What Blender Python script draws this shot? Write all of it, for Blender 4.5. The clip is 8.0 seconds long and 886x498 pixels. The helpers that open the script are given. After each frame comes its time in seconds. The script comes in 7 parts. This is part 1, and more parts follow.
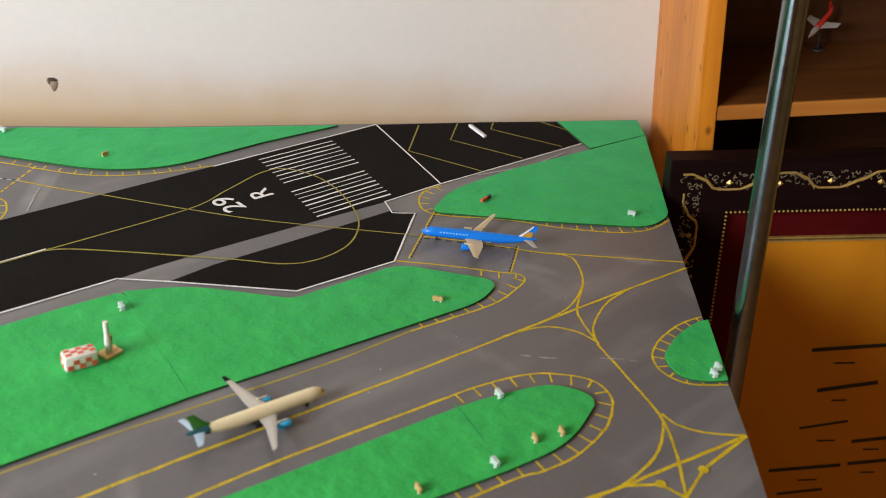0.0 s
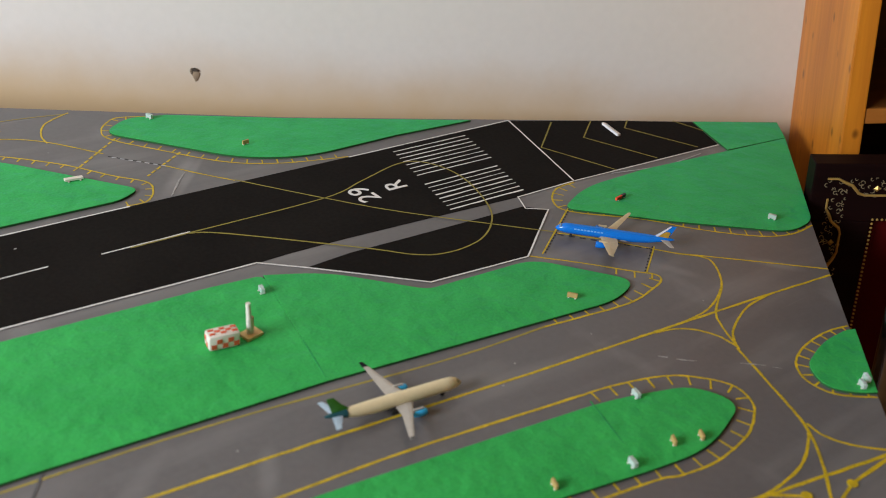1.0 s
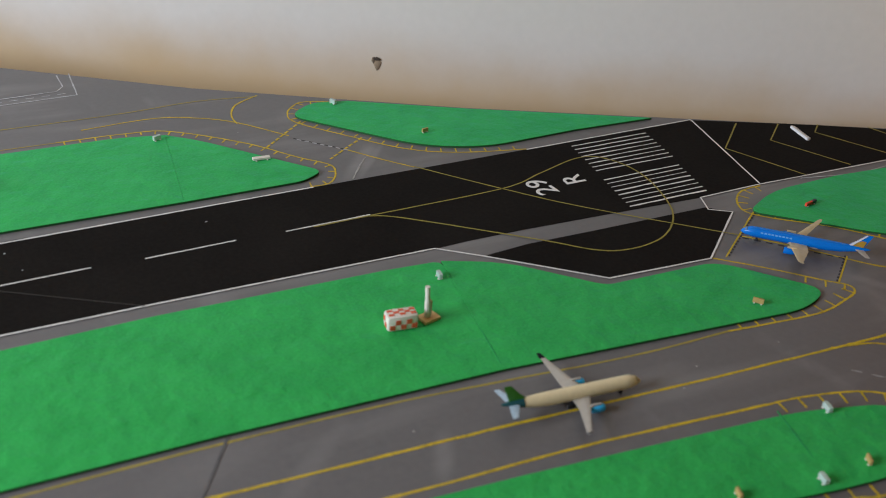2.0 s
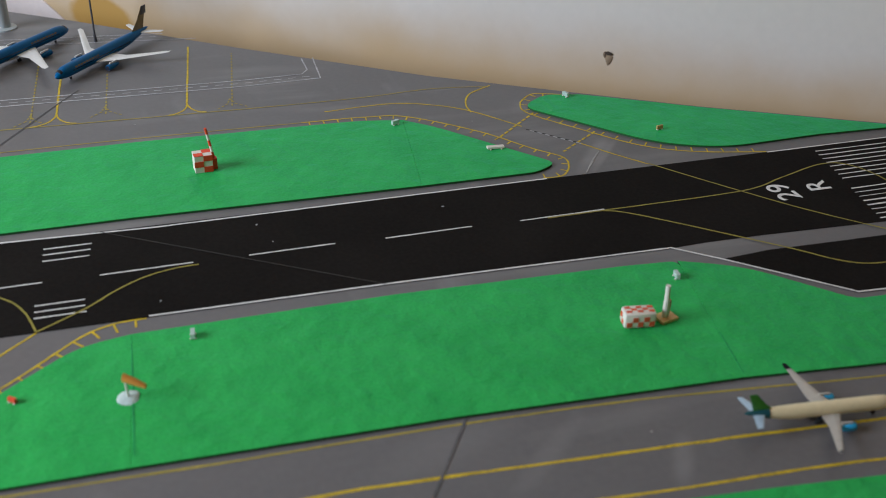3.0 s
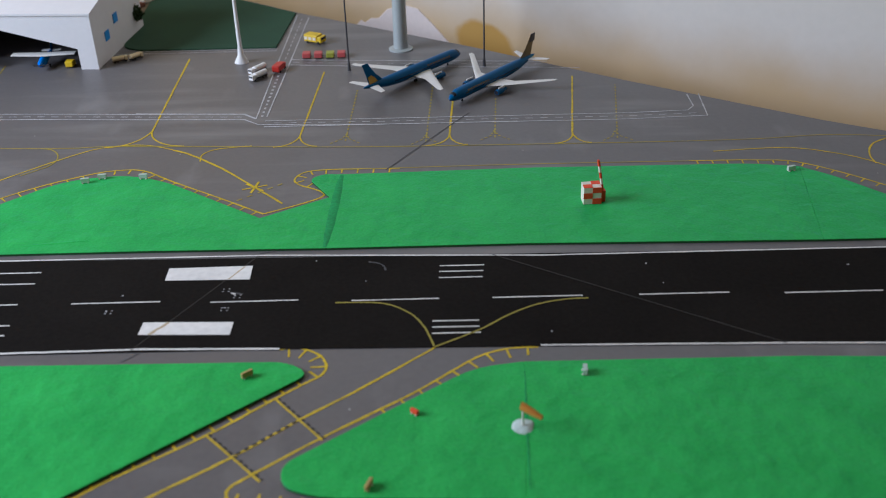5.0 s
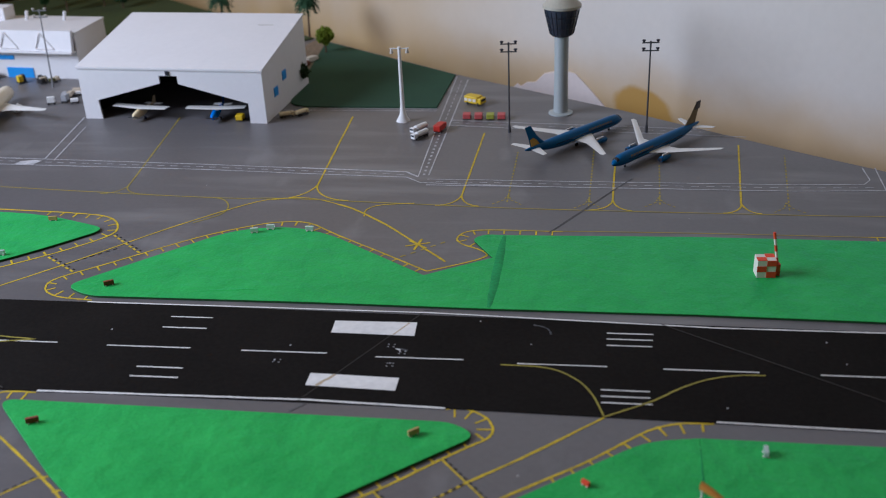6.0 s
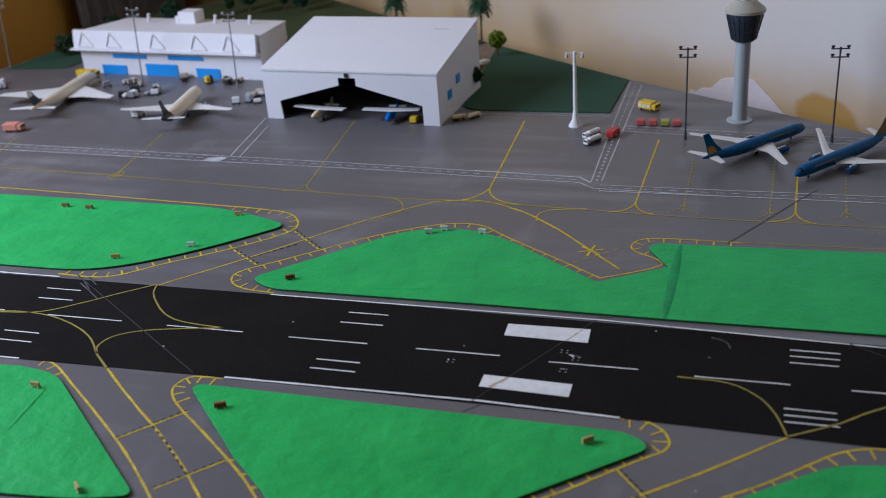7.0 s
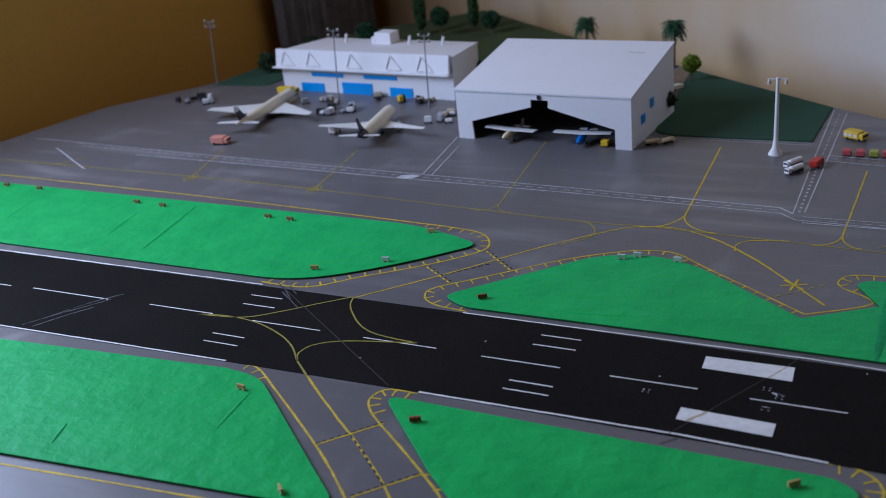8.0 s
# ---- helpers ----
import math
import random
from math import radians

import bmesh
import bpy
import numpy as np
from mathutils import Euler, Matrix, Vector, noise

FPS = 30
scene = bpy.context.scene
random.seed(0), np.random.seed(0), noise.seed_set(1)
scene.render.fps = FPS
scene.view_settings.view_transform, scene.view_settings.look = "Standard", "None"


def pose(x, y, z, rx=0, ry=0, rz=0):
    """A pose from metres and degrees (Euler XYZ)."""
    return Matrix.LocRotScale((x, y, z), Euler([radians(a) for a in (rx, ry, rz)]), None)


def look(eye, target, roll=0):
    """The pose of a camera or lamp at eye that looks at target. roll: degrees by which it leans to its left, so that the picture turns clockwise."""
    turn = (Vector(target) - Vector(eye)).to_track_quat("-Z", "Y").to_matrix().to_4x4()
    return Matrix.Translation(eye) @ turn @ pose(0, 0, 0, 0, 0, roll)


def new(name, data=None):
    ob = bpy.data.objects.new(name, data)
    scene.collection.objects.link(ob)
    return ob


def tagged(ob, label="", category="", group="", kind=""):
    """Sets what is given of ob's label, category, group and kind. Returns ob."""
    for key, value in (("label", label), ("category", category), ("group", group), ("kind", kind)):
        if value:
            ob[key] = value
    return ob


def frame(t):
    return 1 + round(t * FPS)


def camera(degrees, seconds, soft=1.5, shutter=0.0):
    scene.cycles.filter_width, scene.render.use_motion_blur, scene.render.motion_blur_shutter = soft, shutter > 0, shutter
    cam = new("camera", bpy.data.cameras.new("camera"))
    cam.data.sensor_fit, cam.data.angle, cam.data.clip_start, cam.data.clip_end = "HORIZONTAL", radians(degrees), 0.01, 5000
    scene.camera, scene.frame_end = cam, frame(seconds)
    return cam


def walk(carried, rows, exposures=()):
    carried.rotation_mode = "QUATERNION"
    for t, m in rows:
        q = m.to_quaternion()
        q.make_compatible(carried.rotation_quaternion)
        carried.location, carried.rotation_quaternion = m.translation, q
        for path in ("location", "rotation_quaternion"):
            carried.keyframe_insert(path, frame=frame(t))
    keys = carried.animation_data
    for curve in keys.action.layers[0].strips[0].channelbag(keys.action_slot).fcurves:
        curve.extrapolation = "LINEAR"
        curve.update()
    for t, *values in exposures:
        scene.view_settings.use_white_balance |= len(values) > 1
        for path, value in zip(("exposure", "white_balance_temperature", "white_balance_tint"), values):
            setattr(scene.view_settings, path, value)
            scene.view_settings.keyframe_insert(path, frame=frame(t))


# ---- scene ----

# ---- camera and walk ----
cam = camera(47.47, 8.0, soft=0.95)
cam.data.dof.use_dof, cam.data.dof.focus_distance, cam.data.dof.aperture_fstop = True, 1.05, 7.0
PATH = [
    (0.0, pose(-0.0786, -0.7809, 0.4904, 60.296, -6.723, -44.141)),
    (0.5, pose(-0.0871, -0.7742, 0.4832, 60.242, -6.282, -41.506)),
    (1.0, pose(-0.0957, -0.7642, 0.4770, 59.822, -5.456, -37.794)),
    (1.2, pose(-0.0968, -0.7630, 0.4731, 59.832, -4.882, -36.237)),
    (2.3, pose(-0.1270, -0.7403, 0.4575, 58.934, -3.750, -25.406)),
    (2.5, pose(-0.1360, -0.7366, 0.4569, 58.719, -3.423, -22.921)),
    (3.0, pose(-0.1543, -0.7303, 0.4522, 58.553, -1.951, -17.872)),
    (3.5, pose(-0.1730, -0.7207, 0.4492, 58.492, -0.951, -14.366)),
    (4.0, pose(-0.1915, -0.7092, 0.4451, 58.536, 0.221, -9.438)),
    (4.5, pose(-0.2062, -0.7028, 0.4477, 59.118, 1.532, -3.559)),
    (5.0, pose(-0.2217, -0.6962, 0.4496, 59.994, 1.515, 0.089)),
    (5.2, pose(-0.2297, -0.6959, 0.4520, 61.896, 1.357, 1.712)),
    (6.3, pose(-0.2662, -0.6887, 0.4444, 63.957, 2.904, 9.844)),
    (6.5, pose(-0.2682, -0.6931, 0.4500, 63.964, 3.289, 11.460)),
    (7.0, pose(-0.2798, -0.6950, 0.4480, 64.483, 4.188, 16.328)),
    (7.5, pose(-0.2920, -0.6991, 0.4517, 65.783, 5.053, 21.379)),
    (8.0, pose(-0.3055, -0.7042, 0.4528, 66.446, 5.720, 26.000)),
]
EXPOSURES = [(0.0, 0.98, 7100, 12), (1.2, 0.50, 6900, 11), (2.5, 0.18, 6500, 10), (4.5, -0.07, 6250, 11), (5.2, -0.19, 6150, 13), (6.5, -0.52, 6000, 17), (7.2, -0.64, 5800, 18), (8.0, -0.92, 5400, 19)]
walk(cam, PATH, EXPOSURES)

# ---- world and light ----
world = bpy.data.worlds.new("sky")
scene.world = world
world.use_nodes = True
_sky = world.node_tree.nodes.new("ShaderNodeTexSky")
_sky.sky_type = "NISHITA"
_sky.sun_disc = False
_sky.sun_elevation = radians(35)
_sky.sun_rotation = radians(200)
_bg = world.node_tree.nodes["Background"]
world.node_tree.links.new(_sky.outputs[0], _bg.inputs[0])
_bg.inputs[1].default_value = 0.12


def area_light(name, eye, target, sx, sy, watts, colour):
    data = bpy.data.lights.new(name, "AREA")
    data.shape, data.size, data.size_y, data.energy, data.color = "RECTANGLE", sx, sy, watts, colour
    ob = new(name, data)
    ob.matrix_world = look(eye, target)
    return ob


# daylight in the opening of the window
area_light("window_light", (-1.96, -0.16, 0.86), (-0.96, -0.16, 0.76), 1.1, 0.80, 61.4, (0.759, 0.852, 1.0))


# ---- materials ----
def material(name, colour, rough=0.6, metal=0.0, vary=0.12, fine=300.0, coarse=12.0, bump=0.15, tint=None, random_tone=0.0, coat=0.0):
    """A painted or plain surface: fine grain, coarse patches, and a little relief."""
    m = bpy.data.materials.new(name)
    m.use_nodes = True
    nt = m.node_tree
    N, L = nt.nodes, nt.links
    b = N["Principled BSDF"]
    b.inputs["Roughness"].default_value, b.inputs["Metallic"].default_value = rough, metal
    b.inputs["Coat Weight"].default_value = coat
    co = N.new("ShaderNodeTexCoord")
    n1, n2 = N.new("ShaderNodeTexNoise"), N.new("ShaderNodeTexNoise")
    n1.inputs["Scale"].default_value, n1.inputs["Detail"].default_value = fine, 4
    n2.inputs["Scale"].default_value, n2.inputs["Detail"].default_value = coarse, 5
    for n in (n1, n2):
        L.new(co.outputs["Object"], n.inputs["Vector"])
    mixn = N.new("ShaderNodeMath")
    mixn.operation = "ADD"
    L.new(n1.outputs[0], mixn.inputs[0])
    L.new(n2.outputs[0], mixn.inputs[1])
    ramp = N.new("ShaderNodeValToRGB")
    other = tint or colour
    ramp.color_ramp.elements[0].color = [max(0, c * (1 - vary)) for c in colour] + [1]
    ramp.color_ramp.elements[1].color = [min(1, c * (1 + vary)) for c in other] + [1]
    ramp.color_ramp.elements[0].position, ramp.color_ramp.elements[1].position = 0.3, 0.7
    half = N.new("ShaderNodeMath")
    half.operation = "MULTIPLY"
    half.inputs[1].default_value = 0.5
    L.new(mixn.outputs[0], half.inputs[0])
    L.new(half.outputs[0], ramp.inputs[0])
    last = ramp.outputs[0]
    if random_tone:
        info, hsv = N.new("ShaderNodeObjectInfo"), N.new("ShaderNodeHueSaturation")
        rng = N.new("ShaderNodeMapRange")
        rng.inputs["To Min"].default_value, rng.inputs["To Max"].default_value = 1 - random_tone, 1 + random_tone
        L.new(info.outputs["Random"], rng.inputs[0])
        L.new(rng.outputs[0], hsv.inputs["Value"])
        L.new(last, hsv.inputs["Color"])
        last = hsv.outputs[0]
    L.new(last, b.inputs["Base Color"])
    if bump:
        bp = N.new("ShaderNodeBump")
        bp.inputs["Strength"].default_value, bp.inputs["Distance"].default_value = bump, 0.0006
        L.new(n1.outputs[0], bp.inputs["Height"])
        L.new(bp.outputs[0], b.inputs["Normal"])
    return m


def wood(name, dark, light, axis=2, rough=0.45, grain=14.0, coat=0.2, knots=0.0):
    """Sawn wood with grain along one axis, and dark knots where asked for."""
    m = bpy.data.materials.new(name)
    m.use_nodes = True
    nt = m.node_tree
    N, L = nt.nodes, nt.links
    b = N["Principled BSDF"]
    co, mp = N.new("ShaderNodeTexCoord"), N.new("ShaderNodeMapping")
    sc = [grain, grain, grain]
    sc[axis] = grain * 0.07
    mp.inputs["Scale"].default_value = sc
    L.new(co.outputs["Object"], mp.inputs[0])
    n1, n2 = N.new("ShaderNodeTexNoise"), N.new("ShaderNodeTexNoise")
    n1.inputs["Scale"].default_value, n1.inputs["Detail"].default_value, n1.inputs["Distortion"].default_value = 1.6, 6, 0.7
    n2.inputs["Scale"].default_value, n2.inputs["Detail"].default_value = 9.0, 5
    L.new(mp.outputs[0], n1.inputs["Vector"])
    L.new(mp.outputs[0], n2.inputs["Vector"])
    mx = N.new("ShaderNodeMix")
    mx.inputs["Factor"].default_value = 0.35
    L.new(n1.outputs[0], mx.inputs["A"])
    L.new(n2.outputs[0], mx.inputs["B"])
    r = N.new("ShaderNodeValToRGB")
    r.color_ramp.elements[0].color, r.color_ramp.elements[1].color = dark + (1,), light + (1,)
    r.color_ramp.elements[0].position, r.color_ramp.elements[1].position = 0.36, 0.64
    L.new(mx.outputs[0], r.inputs[0])
    last = r.outputs[0]
    if knots:
        mk, vo, fd, mk2 = N.new("ShaderNodeMapping"), N.new("ShaderNodeTexVoronoi"), N.new("ShaderNodeMapRange"), N.new("ShaderNodeMix")
        squeeze = [7.0, 7.0, 7.0]
        squeeze[axis] = 4.5
        mk.inputs["Scale"].default_value = squeeze
        fd.interpolation_type = "SMOOTHSTEP"
        fd.inputs["From Min"].default_value, fd.inputs["From Max"].default_value = 0.20, 0.06
        fd.inputs["To Max"].default_value = knots
        mk2.data_type = "RGBA"
        mk2.inputs["B"].default_value = [c * 0.35 for c in dark] + [1]
        L.new(co.outputs["Object"], mk.inputs[0])
        L.new(mk.outputs[0], vo.inputs["Vector"])
        L.new(vo.outputs["Distance"], fd.inputs[0])
        L.new(fd.outputs[0], mk2.inputs["Factor"])
        L.new(last, mk2.inputs["A"])
        last = mk2.outputs["Result"]
    L.new(last, b.inputs["Base Color"])
    b.inputs["Roughness"].default_value, b.inputs["Coat Weight"].default_value = rough, coat
    bp = N.new("ShaderNodeBump")
    bp.inputs["Strength"].default_value, bp.inputs["Distance"].default_value = 0.15, 0.001
    L.new(n2.outputs[0], bp.inputs["Height"])
    L.new(bp.outputs[0], b.inputs["Normal"])
    return m


def board_material():
    """Grey brushed paint with pale scuffs and streaks, a little glossy."""
    m = material("grey_board_paint", (0.125, 0.118, 0.120), rough=0.42, vary=0.10, fine=180, coarse=7, bump=0.08)
    nt = m.node_tree
    N, L = nt.nodes, nt.links
    b = N["Principled BSDF"]
    base = b.inputs["Base Color"].links[0].from_socket
    co, mp = N.new("ShaderNodeTexCoord"), N.new("ShaderNodeMapping")
    mp.inputs["Scale"].default_value = (3.0, 22.0, 1.0)
    mp.inputs["Rotation"].default_value = (0, 0, radians(6))
    L.new(co.outputs["Object"], mp.inputs[0])
    n = N.new("ShaderNodeTexNoise")
    n.inputs["Scale"].default_value, n.inputs["Detail"].default_value = 1.5, 8
    L.new(mp.outputs[0], n.inputs["Vector"])
    n2 = N.new("ShaderNodeTexNoise")
    n2.inputs["Scale"].default_value, n2.inputs["Detail"].default_value = 4.5, 3
    L.new(co.outputs["Object"], n2.inputs["Vector"])
    mul = N.new("ShaderNodeMath")
    mul.operation = "MULTIPLY"
    L.new(n.outputs[0], mul.inputs[0])
    L.new(n2.outputs[0], mul.inputs[1])
    r = N.new("ShaderNodeValToRGB")
    r.color_ramp.elements[0].position, r.color_ramp.elements[1].position = 0.27, 0.44
    L.new(mul.outputs[0], r.inputs[0])
    mx = N.new("ShaderNodeMix")
    mx.data_type = "RGBA"
    L.new(r.outputs[0], mx.inputs["Factor"])
    L.new(base, mx.inputs["A"])
    mx.inputs["B"].default_value = (0.19, 0.182, 0.18, 1)
    last = mx.outputs["Result"]
    # cloudy pale wipes, darker grime, and thin scratches in two directions
    for scale, turn, stretch, lo, hi, col, amount in ((17.0, 20, (1.0, 0.45, 1.0), 0.60, 0.78, (0.24, 0.235, 0.235, 1), 0.55), (8.0, -30, (1.0, 1.0, 1.0), 0.60, 0.80, (0.085, 0.08, 0.082, 1), 0.6),
                                                      (4.0, 38, (1.0, 60.0, 1.0), 0.72, 0.78, (0.27, 0.265, 0.26, 1), 0.35), (3.0, -52, (1.0, 80.0, 1.0), 0.735, 0.79, (0.25, 0.245, 0.24, 1), 0.35)):
        mp2, nz, rp, mu, m3 = N.new("ShaderNodeMapping"), N.new("ShaderNodeTexNoise"), N.new("ShaderNodeMapRange"), N.new("ShaderNodeMath"), N.new("ShaderNodeMix")
        mp2.inputs["Scale"].default_value, mp2.inputs["Rotation"].default_value = stretch, (0, 0, radians(turn))
        nz.inputs["Scale"].default_value, nz.inputs["Detail"].default_value = scale, 6
        rp.inputs["From Min"].default_value, rp.inputs["From Max"].default_value = lo, hi
        mu.operation, mu.inputs[1].default_value, m3.data_type, m3.inputs["B"].default_value = "MULTIPLY", amount, "RGBA", col
        L.new(co.outputs["Object"], mp2.inputs[0])
        L.new(mp2.outputs[0], nz.inputs["Vector"])
        L.new(nz.outputs[0], rp.inputs[0])
        L.new(rp.outputs[0], mu.inputs[0])
        L.new(mu.outputs[0], m3.inputs["Factor"])
        L.new(last, m3.inputs["A"])
        last = m3.outputs["Result"]
    # pale wiped places: where they lie, half length, half width, direction, strength
    for x, y, la, wa, turn, amount in ((0.296, 0.108, 0.062, 0.011, 48, 0.9), (0.306, 0.104, 0.055, 0.005, 49, 0.7), (0.158, -0.320, 0.030, 0.009, 60, 0.75), (0.075, -0.292, 0.055, 0.010, 40, 0.40), (0.020, -0.262, 0.075, 0.022, 20, 0.30),
                                       (0.620, -0.282, 0.030, 0.009, 120, 0.6), (0.718, -0.322, 0.034, 0.009, 128, 0.6), (0.640, -0.330, 0.09, 0.03, 150, 0.35), (0.40, -0.335, 0.10, 0.016, -8, 0.30), (-1.48, 0.452, 0.15, 0.015, -2, 0.7),
                                       (-1.18, 0.437, 0.14, 0.012, -3, 0.6), (-1.58, 0.352, 0.10, 0.016, -14, 0.7), (-1.153, -0.100, 0.030, 0.012, 58, 0.8), (-1.192, -0.100, 0.022, 0.009, 45, 0.7), (-0.62, 0.45, 0.13, 0.02, 5, 0.3)):
        at, ln, fd, tear, m4 = N.new("ShaderNodeMapping"), N.new("ShaderNodeVectorMath"), N.new("ShaderNodeMapRange"), N.new("ShaderNodeMath"), N.new("ShaderNodeMix")
        at.vector_type = "TEXTURE"
        at.inputs["Location"].default_value, at.inputs["Rotation"].default_value, at.inputs["Scale"].default_value = (x, y, 0), (0, 0, radians(turn)), (la, wa, 1.0)
        ln.operation, tear.operation, m4.data_type = "LENGTH", "MULTIPLY", "RGBA"
        fd.interpolation_type = "SMOOTHSTEP"
        fd.inputs["From Min"].default_value, fd.inputs["From Max"].default_value, fd.inputs["To Max"].default_value = 1.15, 0.2, amount * 1.6
        m4.inputs["B"].default_value = (0.225, 0.217, 0.215, 1)
        L.new(co.outputs["Object"], at.inputs[0])
        L.new(at.outputs[0], ln.inputs[0])
        L.new(ln.outputs["Value"], fd.inputs[0])
        L.new(fd.outputs[0], tear.inputs[0])
        L.new(n.outputs[0], tear.inputs[1])
        L.new(tear.outputs[0], m4.inputs["Factor"])
        L.new(last, m4.inputs["A"])
        last = m4.outputs["Result"]
    L.new(last, b.inputs["Base Color"])
    rr = N.new("ShaderNodeMapRange")
    rr.inputs["To Min"].default_value, rr.inputs["To Max"].default_value = 0.30, 0.52
    L.new(n2.outputs[0], rr.inputs[0])
    L.new(rr.outputs[0], b.inputs["Roughness"])
    return m


M_BOARD = board_material()
M_EDGE = wood("raw_board_edge", (0.20, 0.13, 0.07), (0.36, 0.25, 0.14), axis=0)
M_GRASS = material("green_felt", (0.026, 0.375, 0.068), rough=0.52, vary=0.15, fine=420, coarse=22, bump=0.3, tint=(0.036, 0.41, 0.080))
def wrinkles(m, scale, dist, strength):
    """Adds a slow swell to a material's relief, as in felt that lies unevenly."""
    N, L = m.node_tree.nodes, m.node_tree.links
    b = N["Principled BSDF"]
    first = b.inputs["Normal"].links[0].from_node
    co, n, bp = N.new("ShaderNodeTexCoord"), N.new("ShaderNodeTexNoise"), N.new("ShaderNodeBump")
    n.inputs["Scale"].default_value, n.inputs["Detail"].default_value, n.inputs["Distortion"].default_value = scale, 4, 0.15
    bp.inputs["Strength"].default_value, bp.inputs["Distance"].default_value = strength, dist
    L.new(co.outputs["Object"], n.inputs["Vector"])
    L.new(n.outputs[0], bp.inputs["Height"])
    L.new(first.outputs[0], bp.inputs["Normal"])
    L.new(bp.outputs[0], b.inputs["Normal"])


wrinkles(M_GRASS, 58, 0.004, 0.50)
felt = M_GRASS.node_tree.nodes["Principled BSDF"].inputs
felt["Specular IOR Level"].default_value = 0.2
felt["Specular Tint"].default_value = (0.02, 0.75, 1.0, 1.0)
felt["Sheen Weight"].default_value = 0.42
felt["Sheen Roughness"].default_value = 0.35
felt["Sheen Tint"].default_value = (0.0, 0.50, 0.62, 1.0)
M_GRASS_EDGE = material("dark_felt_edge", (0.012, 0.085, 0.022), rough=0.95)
M_BLACK = material("black_runway_card", (0.0092, 0.0078, 0.0069), rough=0.8, vary=0.22, fine=260, coarse=9, bump=0.12, tint=(0.0128, 0.0110, 0.0098))
M_BLACK.node_tree.nodes["Principled BSDF"].inputs["Specular IOR Level"].default_value = 0.05
M_WHITE = material("white_marking_paint", (0.74, 0.73, 0.71), rough=0.6, vary=0.14, fine=160, coarse=30)
M_WHITE_THIN = material("worn_white_paint", (0.44, 0.44, 0.46), rough=0.6, vary=0.4, fine=240, coarse=40)
M_YELLOW = material("yellow_marking_paint", (0.43, 0.31, 0.012), rough=0.6, vary=0.25, fine=300, coarse=70, tint=(0.63, 0.44, 0.010))
M_YELLOW_FADED = material("faded_yellow_paint", (0.33, 0.26, 0.04), rough=0.55, vary=0.28, fine=220, coarse=24)
M_YELLOW_DARK = material("thin_olive_yellow_paint", (0.27, 0.225, 0.030), rough=0.6, vary=0.3, fine=260, coarse=30)
M_INK = material("black_marking_ink", (0.018, 0.017, 0.016), rough=0.6)
M_WALL = material("cream_wall_paint", (0.675, 0.635, 0.580), rough=0.85, vary=0.03, fine=90, coarse=2.5, bump=0.1)


